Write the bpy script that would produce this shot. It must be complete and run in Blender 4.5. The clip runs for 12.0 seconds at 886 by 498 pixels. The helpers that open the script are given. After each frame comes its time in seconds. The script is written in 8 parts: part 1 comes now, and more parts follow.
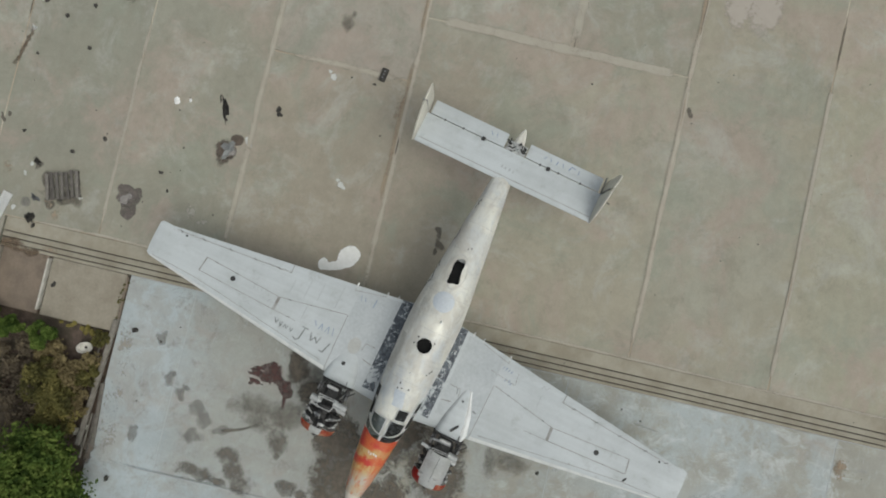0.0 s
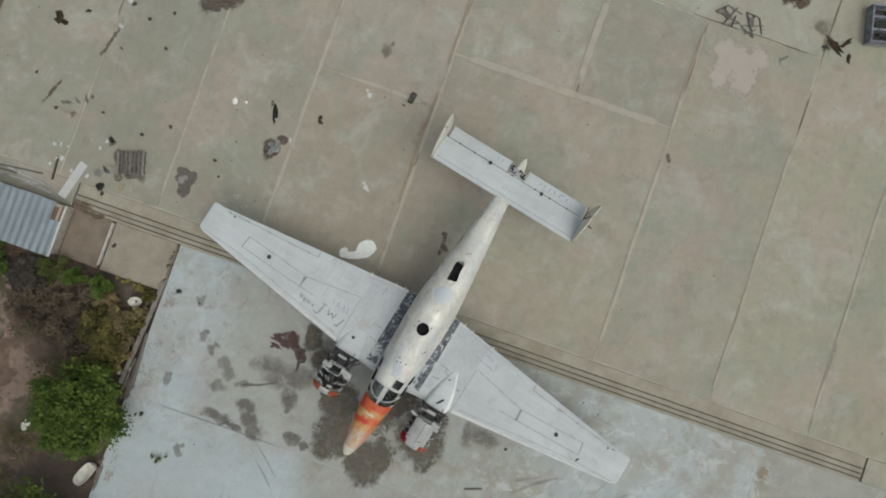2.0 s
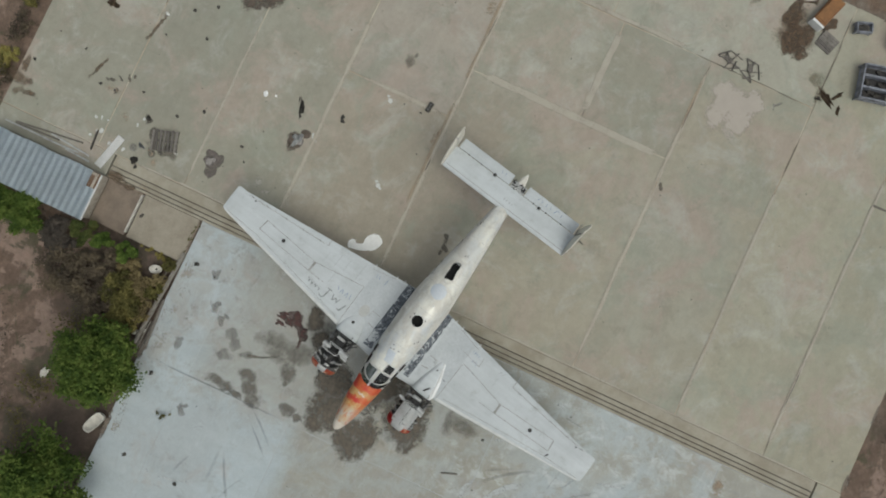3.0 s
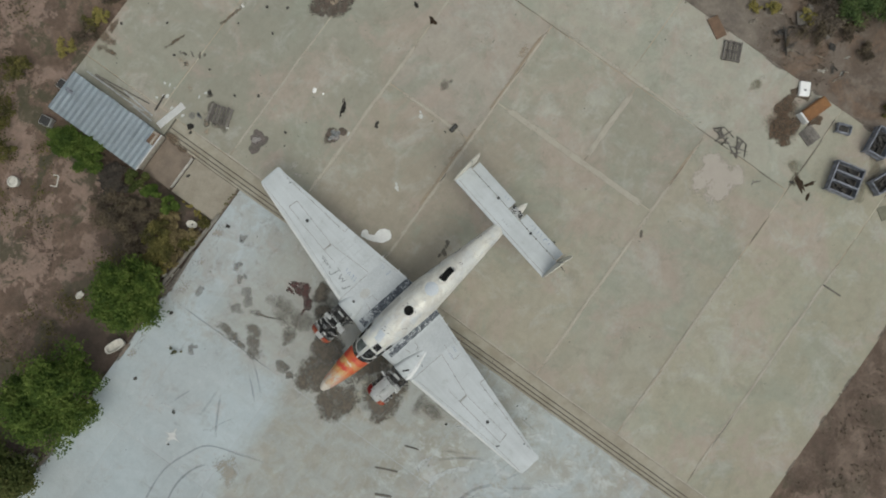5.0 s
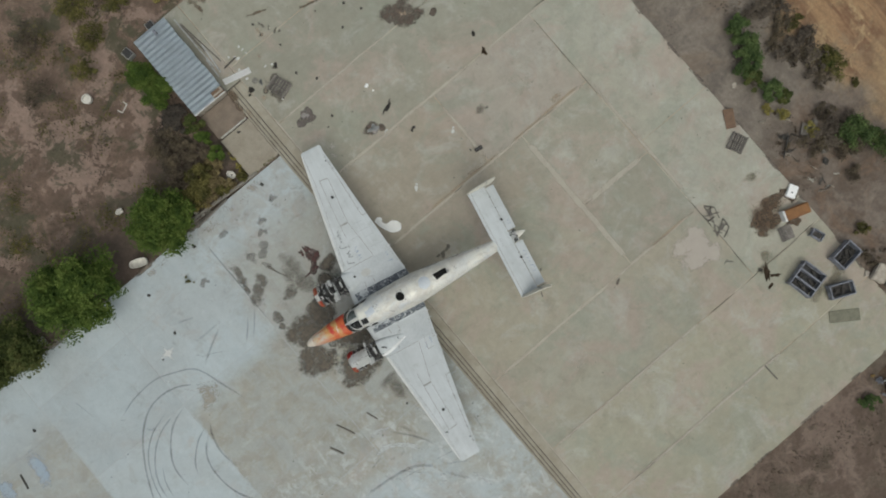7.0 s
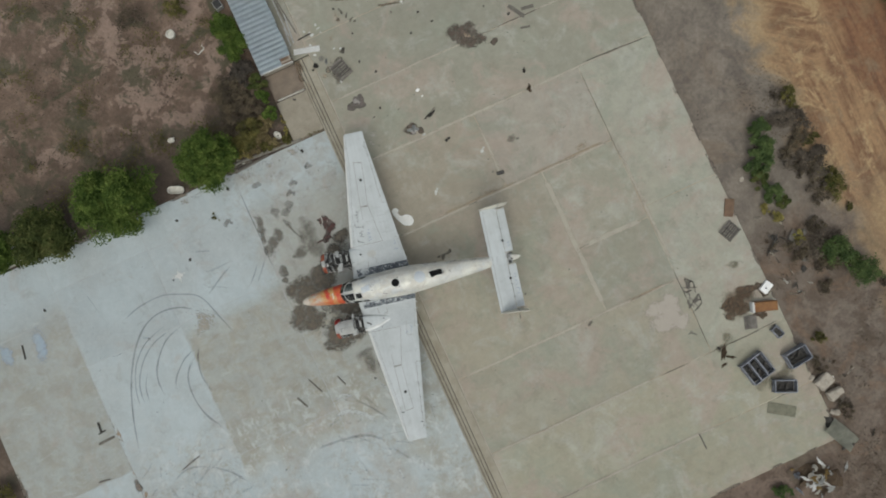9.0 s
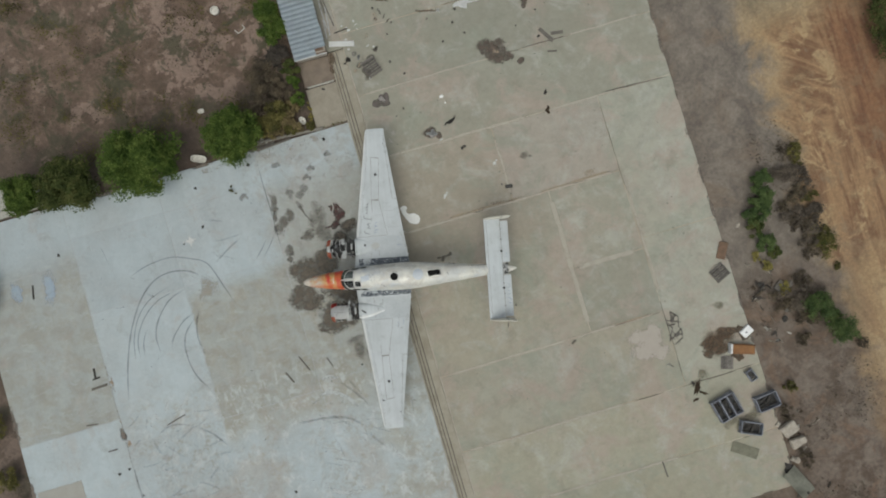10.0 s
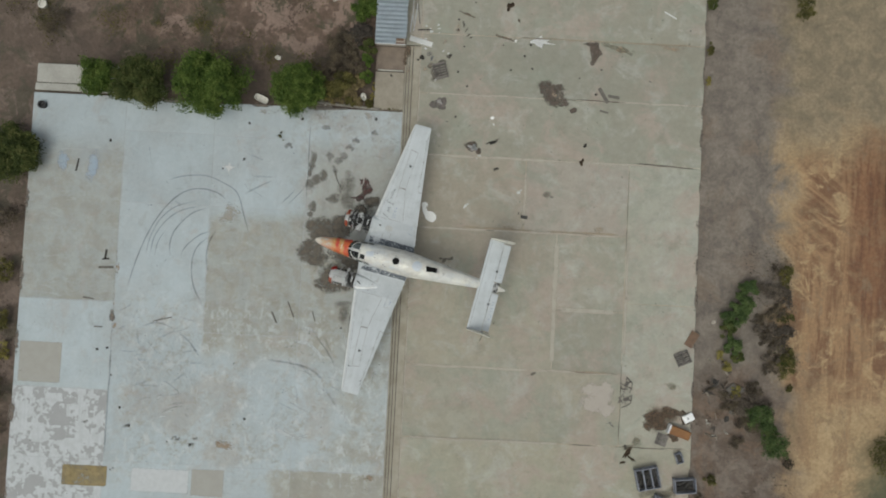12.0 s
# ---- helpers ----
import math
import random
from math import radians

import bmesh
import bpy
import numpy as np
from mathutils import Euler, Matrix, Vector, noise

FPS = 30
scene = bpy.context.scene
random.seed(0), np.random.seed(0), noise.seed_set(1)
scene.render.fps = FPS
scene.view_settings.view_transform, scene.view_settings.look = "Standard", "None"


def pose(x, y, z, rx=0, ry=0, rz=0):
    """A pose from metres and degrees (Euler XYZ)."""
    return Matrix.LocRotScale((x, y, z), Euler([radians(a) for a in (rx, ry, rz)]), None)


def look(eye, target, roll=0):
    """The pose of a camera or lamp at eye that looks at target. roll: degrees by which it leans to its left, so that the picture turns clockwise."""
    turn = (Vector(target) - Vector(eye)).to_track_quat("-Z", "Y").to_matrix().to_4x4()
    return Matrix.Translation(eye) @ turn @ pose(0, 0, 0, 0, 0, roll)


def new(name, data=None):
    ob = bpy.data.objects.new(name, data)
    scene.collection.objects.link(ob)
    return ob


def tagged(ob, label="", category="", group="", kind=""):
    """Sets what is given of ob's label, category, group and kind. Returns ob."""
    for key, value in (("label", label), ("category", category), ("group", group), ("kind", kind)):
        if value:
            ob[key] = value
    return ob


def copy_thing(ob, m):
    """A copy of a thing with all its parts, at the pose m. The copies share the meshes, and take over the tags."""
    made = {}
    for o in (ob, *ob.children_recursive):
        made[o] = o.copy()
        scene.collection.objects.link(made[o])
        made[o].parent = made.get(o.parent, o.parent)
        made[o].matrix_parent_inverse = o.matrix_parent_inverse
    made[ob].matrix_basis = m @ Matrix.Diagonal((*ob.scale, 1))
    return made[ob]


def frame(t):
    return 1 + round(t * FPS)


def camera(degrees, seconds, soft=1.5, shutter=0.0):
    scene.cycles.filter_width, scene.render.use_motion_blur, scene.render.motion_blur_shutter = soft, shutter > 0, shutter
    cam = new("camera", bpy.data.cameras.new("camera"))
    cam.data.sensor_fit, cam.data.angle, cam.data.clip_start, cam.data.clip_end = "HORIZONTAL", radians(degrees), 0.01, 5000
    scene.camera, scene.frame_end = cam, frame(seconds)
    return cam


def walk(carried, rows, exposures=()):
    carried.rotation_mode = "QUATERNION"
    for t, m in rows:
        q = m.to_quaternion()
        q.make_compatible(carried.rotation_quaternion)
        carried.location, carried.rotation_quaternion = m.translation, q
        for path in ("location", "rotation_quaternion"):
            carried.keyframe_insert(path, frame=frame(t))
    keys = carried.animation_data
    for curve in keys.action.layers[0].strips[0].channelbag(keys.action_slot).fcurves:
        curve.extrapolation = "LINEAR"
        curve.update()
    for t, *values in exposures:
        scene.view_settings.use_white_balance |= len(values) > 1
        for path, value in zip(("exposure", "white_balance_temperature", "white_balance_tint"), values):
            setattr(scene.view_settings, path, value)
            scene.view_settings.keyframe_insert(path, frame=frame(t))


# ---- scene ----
# The camera rises and turns over the aircraft, looking almost straight down.
cam = camera(70.0, 12.0, soft=1.9)
PATH = [
    (0.0, pose(1.887, 0.060, 18.219, 1.985, -0.175, -76.943)),
    (0.5, pose(1.856, 0.010, 18.967, 2.019, -0.013, -75.464)),
    (1.0, pose(1.840, 0.003, 19.762, 2.042, 0.027, -73.969)),
    (1.5, pose(1.823, 0.040, 20.586, 2.004, -0.035, -72.397)),
    (2.0, pose(1.791, 0.121, 21.392, 2.035, -0.246, -70.786)),
    (2.5, pose(1.800, 0.079, 22.269, 1.962, -0.165, -68.295)),
    (3.0, pose(1.831, 0.020, 23.074, 1.921, -0.091, -64.994)),
    (5.0, pose(1.939, -0.114, 26.248, 1.974, -0.050, -54.450)),
    (5.5, pose(1.983, -0.156, 27.027, 1.969, -0.008, -51.545)),
    (6.0, pose(2.022, -0.208, 27.847, 1.950, -0.005, -48.053)),
    (6.5, pose(1.990, -0.201, 28.608, 1.987, -0.183, -44.244)),
    (7.0, pose(2.000, -0.235, 29.399, 1.983, -0.248, -40.251)),
    (9.0, pose(2.175, -0.314, 32.315, 1.941, -0.221, -24.614)),
    (9.5, pose(2.239, -0.337, 33.012, 1.962, -0.180, -20.616)),
    (10.0, pose(2.281, -0.325, 33.670, 1.962, -0.204, -16.493)),
    (10.5, pose(2.324, -0.327, 34.337, 1.965, -0.184, -12.028)),
    (11.0, pose(2.378, -0.355, 34.982, 1.979, -0.173, -7.225)),
    (11.5, pose(2.410, -0.377, 35.643, 2.018, -0.158, -2.336)),
    (12.0, pose(2.413, -0.360, 36.297, 1.990, -0.224, 2.875)),
]
walk(cam, PATH, [(0.0, 0.02, 6550, 4.0), (12.0, 0.02, 6550, 4.0)])

# ---- world and sun: hazy overcast, brighter towards the south ----
SUN_EL, SUN_AZ = 62.0, 205.0          # degrees; azimuth clockwise from +y
world = bpy.data.worlds.new("overcast_sky")
scene.world = world
world.use_nodes = True
wn = world.node_tree.nodes
sky = wn.new("ShaderNodeTexSky")
sky.sky_type, sky.sun_disc = "NISHITA", False
sky.sun_elevation, sky.sun_rotation = radians(SUN_EL), radians(SUN_AZ)
sky.air_density, sky.dust_density, sky.ozone_density = 1.0, 3.5, 1.0
hsv = wn.new("ShaderNodeHueSaturation")
hsv.inputs["Saturation"].default_value = 0.35
world.node_tree.links.new(sky.outputs[0], hsv.inputs["Color"])
world.node_tree.links.new(hsv.outputs[0], wn["Background"].inputs[0])
wn["Background"].inputs[1].default_value = 0.121
sun_data = bpy.data.lights.new("sun", "SUN")
sun_data.energy, sun_data.angle, sun_data.color = 0.80, radians(50), (1.0, 0.97, 0.92)
sun = new("sun", sun_data)
az, el = radians(SUN_AZ), radians(SUN_EL)
sun.matrix_world = look((0, 0, 60), Vector((0, 0, 60)) - Vector((math.sin(az) * math.cos(el), math.cos(az) * math.cos(el), math.sin(el))))
scene.view_settings.exposure = 0.0

# ---- materials ----
class Nodes:
    """A material's node tree with short calls."""

    def __init__(self, name, rough=0.8, metal=0.0):
        self.mat = bpy.data.materials.new(name)
        self.mat.use_nodes = True
        self.t = self.mat.node_tree
        self.b = self.t.nodes["Principled BSDF"]
        self.b.inputs["Roughness"].default_value = rough
        self.b.inputs["Metallic"].default_value = metal
        self.pos = self.t.nodes.new("ShaderNodeNewGeometry").outputs["Position"]
        self.obj = self.t.nodes.new("ShaderNodeTexCoord").outputs["Object"]

    def put(self, value, socket):
        if isinstance(value, bpy.types.NodeSocket):
            self.t.links.new(value, socket)
        elif isinstance(value, tuple) and len(value) == 3 and socket.type == "RGBA":
            socket.default_value = (*value, 1)
        else:
            socket.default_value = value

    def noise(self, scale, detail=4.0, rough=0.55, vec=None, stretch=None, distort=0.0):
        n = self.t.nodes.new("ShaderNodeTexNoise")
        n.inputs["Scale"].default_value, n.inputs["Detail"].default_value = scale, detail
        n.inputs["Roughness"].default_value, n.inputs["Distortion"].default_value = rough, distort
        v = vec or self.pos
        if stretch:
            m = self.t.nodes.new("ShaderNodeMapping")
            m.inputs["Scale"].default_value = stretch
            self.t.links.new(v, m.inputs["Vector"])
            v = m.outputs[0]
        self.t.links.new(v, n.inputs["Vector"])
        return n.outputs["Fac"]

    def voronoi(self, scale, vec=None, kind="F1", out="Distance"):
        n = self.t.nodes.new("ShaderNodeTexVoronoi")
        n.feature = kind
        n.inputs["Scale"].default_value = scale
        self.t.links.new(vec or self.pos, n.inputs["Vector"])
        return n.outputs[out]

    def ramp(self, value, lo, hi, a=0.0, b=1.0):
        n = self.t.nodes.new("ShaderNodeMapRange")
        n.interpolation_type = "SMOOTHSTEP"
        for key, v in (("Value", value), ("From Min", lo), ("From Max", hi), ("To Min", a), ("To Max", b)):
            self.put(v, n.inputs[key])
        return n.outputs[0]

    def math(self, op, a, b=0.0, c=None):
        n = self.t.nodes.new("ShaderNodeMath")
        n.operation = op
        self.put(a, n.inputs[0]), self.put(b, n.inputs[1])
        if c is not None:
            self.put(c, n.inputs[2])
        return n.outputs[0]

    def mix(self, fac, a, b, blend="MIX"):
        n = self.t.nodes.new("ShaderNodeMix")
        n.data_type, n.blend_type = "RGBA", blend
        self.put(fac, n.inputs[0]), self.put(a, n.inputs[6]), self.put(b, n.inputs[7])
        return n.outputs[2]

    def axis(self, i, vec=None):
        n = self.t.nodes.new("ShaderNodeSeparateXYZ")
        self.t.links.new(vec or self.pos, n.inputs[0])
        return n.outputs[i]

    def scale(self, colour, value):
        """The colour times a value."""
        n = self.t.nodes.new("ShaderNodeVectorMath")
        n.operation = "SCALE"
        self.put(colour, n.inputs[0]), self.put(value, n.inputs["Scale"])
        return n.outputs[0]

    def random(self):
        return self.t.nodes.new("ShaderNodeObjectInfo").outputs["Random"]

    def island(self):
        return self.t.nodes.new("ShaderNodeNewGeometry").outputs["Random Per Island"]

    def attr(self, name):
        n = self.t.nodes.new("ShaderNodeAttribute")
        n.attribute_name = name
        return n.outputs["Fac"]

    def colour(self, value):
        self.put(value, self.b.inputs["Base Color"])
        return self

    def bump(self, height, strength=0.3, distance=0.02):
        n = self.t.nodes.new("ShaderNodeBump")
        n.inputs["Strength"].default_value, n.inputs["Distance"].default_value = strength, distance
        self.t.links.new(height, n.inputs["Height"])
        self.t.links.new(n.outputs[0], self.b.inputs["Normal"])
        return self

    def clear(self, fac):
        """Shows the surface by fac and what lies below it by the rest."""
        m, tr = self.t.nodes.new("ShaderNodeMixShader"), self.t.nodes.new("ShaderNodeBsdfTransparent")
        self.put(fac, m.inputs[0])
        self.t.links.new(tr.outputs[0], m.inputs[1]), self.t.links.new(self.b.outputs[0], m.inputs[2])
        self.t.links.new(m.outputs[0], self.t.nodes["Material Output"].inputs["Surface"])
        return self


def soft_box(n, x, y, x0, x1, y0, y1, s):
    """1 inside a rectangle of the plan, 0 outside, blurred by s."""
    fx = n.math("MULTIPLY", n.ramp(x, x0 - s, x0 + s), n.ramp(x, x1 - s, x1 + s, 1.0, 0.0))
    fy = n.math("MULTIPLY", n.ramp(y, y0 - s, y0 + s), n.ramp(y, y1 - s, y1 + s, 1.0, 0.0))
    return n.math("MULTIPLY", fx, fy)


def concrete_base(name):
    """A node tree with plan coordinates bent by noise, and grain for weathered concrete."""
    n = Nodes(name, 0.88)
    wob = n.noise(0.9, 7, 0.7)
    x = n.math("ADD", n.axis(0), n.math("MULTIPLY", n.math("SUBTRACT", wob, 0.5), 2.6))
    y = n.math("ADD", n.axis(1), n.math("MULTIPLY", n.math("SUBTRACT", n.noise(0.7, 7, 0.7, stretch=(1, 1, 3)), 0.5), 2.6))
    grain = n.ramp(n.noise(24, 4, 0.7), 0.25, 0.75, 0.94, 1.06)
    speck = n.ramp(n.voronoi(2.1), 0.015, 0.05, 0.86, 1.0)
    slab = n.math("MULTIPLY", n.ramp(n.random(), 0, 1, 0.955, 1.045), n.ramp(n.noise(1.2, 9, 0.78, distort=0.4), 0.3, 0.7, 0.93, 1.07))
    n.bump(n.noise(45, 3, 0.7), 0.25, 0.006)
    return n, x, y, n.math("MULTIPLY", n.math("MULTIPLY", grain, speck), slab)


def m_east():
    """Greenish-tan slabs, warmer and browner round the aircraft's tail, with pale scoured clouds."""
    n, x, y, v = concrete_base("concrete_tan")
    big = n.noise(0.13, 5, 0.6)
    col = n.mix(n.ramp(big, 0.40, 0.60), (0.322, 0.314, 0.256), (0.33, 0.302, 0.235))
    warm = n.math("MAXIMUM", soft_box(n, x, y, 0.0, 8.6, -0.4, 6.4, 0.9), n.math("MULTIPLY", soft_box(n, x, y, 6.8, 9.0, 2.2, 6.4, 0.8), 0.4))
    col = n.mix(n.math("MULTIPLY", warm, 0.8), col, (0.30, 0.262, 0.207))
    dull = soft_box(n, n.axis(0), n.axis(1), 9.0, 13.0, -5.75, 2.12, 0.08)
    col = n.mix(n.math("MULTIPLY", dull, 0.55), col, (0.255, 0.25, 0.203))
    rosy = soft_box(n, n.axis(0), n.axis(1), 7.05, 13.0, 2.12, 6.3, 0.06)
    col = n.mix(n.math("MULTIPLY", rosy, 0.7), col, (0.345, 0.31, 0.266))
    straw = soft_box(n, n.axis(0), n.axis(1), 13.0, 17.3, -9.83, 6.3, 0.06)
    col = n.mix(n.math("MULTIPLY", straw, 0.6), col, (0.335, 0.33, 0.276))
    ochre = soft_box(n, x, y, 0.5, 18.0, -17.0, -9.9, 1.4)
    col = n.mix(n.math("MULTIPLY", ochre, 0.6), col, (0.302, 0.284, 0.208))
    north = n.ramp(n.axis(1), 6.2, 6.4)
    col = n.mix(n.math("MULTIPLY", north, 0.7), col, (0.254, 0.246, 0.198))
    pink = n.ramp(n.noise(0.33, 7, 0.7, distort=0.6, stretch=(1, 1, 4)), 0.48, 0.62, 0, 0.75)
    col = n.mix(pink, col, (0.352, 0.292, 0.243))
    green = n.ramp(n.noise(0.42, 7, 0.72, distort=0.5, stretch=(1, 1, 7)), 0.50, 0.63, 0, 0.6)
    col = n.mix(green, col, (0.268, 0.282, 0.226))
    col = n.mix(n.ramp(n.noise(0.55, 8, 0.74, distort=0.5), 0.50, 0.66, 0, 0.6), col, (0.385, 0.378, 0.335))
    col = n.mix(n.ramp(n.noise(0.8, 8, 0.76, distort=0.3, stretch=(1, 1, 3)), 0.53, 0.70, 0, 0.6), col, (0.222, 0.212, 0.168))
    col = n.mix(n.ramp(n.noise(2.1, 8, 0.76, distort=0.3, stretch=(1, 1.3, 5)), 0.56, 0.70, 0, 0.45), col, (0.205, 0.195, 0.158))
    blot = n.ramp(n.noise(3.2, 6, 0.7, stretch=(1, 1, 9)), 0.3, 0.7, 0.955, 1.045)
    streak = n.math("MULTIPLY", blot, n.ramp(n.noise(2.0, 6, 0.7, stretch=(0.16, 1.0, 1.0)), 0.3, 0.7, 0.98, 1.02))
    n.colour(n.scale(col, n.math("MULTIPLY", v, streak)))
    return n.mat


def m_west():
    """Pale blue-grey coated slabs, worn to tan in broad patches and mottled with brush-like scuffs."""
    n, x, y, v = concrete_base("concrete_pale_coat")
    jig = n.math("MULTIPLY", n.math("SUBTRACT", n.noise(2.5, 7, 0.75), 0.5), 0.5)
    rx, ry = n.math("ADD", n.axis(0), jig), n.math("ADD", n.axis(1), jig)
    pale = n.mix(n.ramp(n.noise(0.3, 6, 0.65), 0.4, 0.62), (0.392, 0.442, 0.458), (0.354, 0.388, 0.394))
    tan = n.mix(n.ramp(n.noise(0.4, 7, 0.65), 0.4, 0.62), (0.292, 0.282, 0.235), (0.325, 0.32, 0.282))
    middle = n.math("MULTIPLY", soft_box(n, x, y, -30, 0.8, -5.9, 2.2, 0.7), n.ramp(rx, -11.04, -10.9))
    left = n.math("MULTIPLY", n.math("MULTIPLY", soft_box(n, x, y, -30, 0, -30, 5.6, 0.9), n.ramp(rx, -16.2, -16.05, 1.0, 0.0)), n.ramp(ry, -3.1, -2.95))
    worn = n.math("MULTIPLY", n.math("MAXIMUM", middle, n.math("MULTIPLY", left, 0.85)), n.ramp(n.noise(1.1, 8, 0.72, distort=0.4, stretch=(1, 1, 2)), 0.4, 0.58, 1.0, 0.6))
    worn = n.math("MAXIMUM", worn, n.math("MULTIPLY", n.ramp(ry, -12.15, -12.0, 1.0, 0.0), soft_box(n, x, y, -6.6, 0.5, -30, 0, 0.5)))
    worn = n.math("MAXIMUM", worn, n.math("MULTIPLY", soft_box(n, x, y, -5.2, 0.8, 1.8, 6.4, 1.0), 0.7))
    worn = n.math("MAXIMUM", worn, n.math("MULTIPLY", soft_box(n, x, y, -3.2, 1.0, -13.0, -2.0, 1.1), n.ramp(n.noise(0.7, 8, 0.72, stretch=(1, 1, 5)), 0.42, 0.58, 0.9, 0.25)))
    south = soft_box(n, x, y, -15.9, 0.4, -13.0, -2.6, 1.0)
    fleck = n.math("MULTIPLY", n.ramp(n.noise(0.6, 6, 0.65, distort=0.3), 0.42, 0.60, 0.15, 0.9), n.ramp(n.noise(3.0, 8, 0.70, distort=0.5), 0.46, 0.60))
    worn = n.math("MAXIMUM", worn, n.math("MULTIPLY", n.math("MULTIPLY", fleck, south), 0.85))
    col = n.mix(worn, pale, tan)
    white = n.ramp(n.noise(1.7, 8, 0.72, distort=0.6, stretch=(1.2, 0.8, 5)), 0.50, 0.64)
    col = n.mix(n.math("MULTIPLY", n.math("MULTIPLY", white, n.math("MAXIMUM", south, 0.12)), 0.75), col, (0.46, 0.485, 0.48))
    yard = soft_box(n, x, y, -6.2, 0.2, 1.0, 9.2, 0.7)
    grime = n.math("MULTIPLY", n.ramp(n.noise(0.8, 8, 0.72, distort=0.4, stretch=(1, 1, 11)), 0.44, 0.58), yard)
    col = n.mix(n.math("MULTIPLY", grime, 0.6), col, (0.312, 0.302, 0.27))
    grime = n.math("MULTIPLY", n.ramp(n.noise(1.9, 8, 0.74, distort=0.4, stretch=(1, 1, 13)), 0.54, 0.66), yard)
    col = n.mix(n.math("MULTIPLY", grime, 0.55), col, (0.22, 0.21, 0.185))
    pink = n.ramp(n.noise(0.5, 7, 0.7, distort=0.8, stretch=(1, 1, 9)), 0.55, 0.70, 0, 0.4)
    col = n.mix(pink, col, (0.345, 0.30, 0.26))
    warm = n.ramp(n.noise(0.28, 6, 0.65, distort=0.4, stretch=(1, 1, 6)), 0.53, 0.64, 0, 0.5)
    col = n.mix(n.math("MULTIPLY", warm, south), col, (0.335, 0.31, 0.27))
    col = n.mix(n.ramp(n.noise(1.0, 8, 0.72, distort=0.4), 0.54, 0.74, 0, 0.5), col, (0.25, 0.243, 0.218))
    streak = n.ramp(n.noise(0.9, 6, 0.7, stretch=(1.0, 0.25, 1.0)), 0.3, 0.7, 0.96, 1.04)
    brush = n.noise(1.6, 7, 0.74, distort=1.6, stretch=(0.5, 1.5, 4))
    col = n.mix(n.ramp(brush, 0.55, 0.66, 0, 0.32), col, (0.44, 0.468, 0.468))
    col = n.mix(n.ramp(n.noise(2.6, 8, 0.76, distort=0.9, stretch=(1.2, 0.7, 7)), 0.57, 0.69, 0, 0.5), col, (0.268, 0.275, 0.268))
    n.colour(n.scale(col, n.math("MULTIPLY", v, streak)))
    return n.mat


def m_strip():
    n, x, y, v = concrete_base("concrete_track_bed")
    col = n.mix(n.ramp(n.noise(1.0, 7, 0.7), 0.35, 0.65), (0.33, 0.305, 0.245), (0.265, 0.235, 0.18))
    n.colour(n.scale(col, v))
    return n.mat


EAST, WEST, STRIP = m_east(), m_west(), m_strip()


def m_peeling():
    """White coat flaking off in small straight-edged scraps, more in some places than in others."""
    n = Nodes("concrete_peeling_white", 0.8)
    picks = []
    for size in (1.6, 4.6):
        cells = n.t.nodes.new("ShaderNodeTexVoronoi")
        cells.distance, cells.inputs["Scale"].default_value = "CHEBYCHEV", size
        n.t.links.new(n.pos, cells.inputs["Vector"])
        picks.append(n.axis(0, cells.outputs["Color"]))
    pick = n.math("ADD", n.math("MULTIPLY", picks[0], 0.32), n.math("MULTIPLY", picks[1], 0.26))
    on = n.ramp(n.math("ADD", pick, n.math("MULTIPLY", n.noise(0.55, 5, 0.65), 0.95)), 0.80, 0.83)
    dirty = n.mix(n.ramp(n.noise(2.2, 8, 0.7), 0.4, 0.66), (0.485, 0.505, 0.51), (0.425, 0.44, 0.44))
    dirty = n.mix(n.ramp(n.noise(2.0, 4, 0.7, stretch=(5.0, 0.3, 1)), 0.52, 0.62, 0, 0.6), dirty, (0.40, 0.42, 0.42))
    col = n.mix(on, dirty, n.mix(n.noise(1.5, 6), (0.29, 0.29, 0.285), (0.35, 0.355, 0.35)))
    n.colour(n.scale(col, n.ramp(n.noise(24, 4, 0.7), 0.2, 0.8, 0.95, 1.05))).bump(n.noise(40), 0.2, 0.005)
    return n.mat


PEEL = m_peeling()


def m_joint():
    """Sand in the joints, pale or rusty, dark where weeds have rotted; grey in the coated part."""
    n = Nodes("joint_filler", 0.95)
    sand = n.mix(n.ramp(n.noise(0.8), 0.4, 0.6), (0.46, 0.415, 0.33), (0.38, 0.31, 0.23))
    dark = n.ramp(n.noise(0.3, 5, 0.6), 0.54, 0.64)
    col = n.mix(n.math("MULTIPLY", dark, 0.85), sand, (0.12, 0.105, 0.08))
    n.colour(n.mix(n.ramp(n.axis(0), -0.4, 0.4), n.mix(dark, (0.38, 0.40, 0.40), (0.30, 0.30, 0.285)), col))
    return n.mat


JOINT = m_joint()


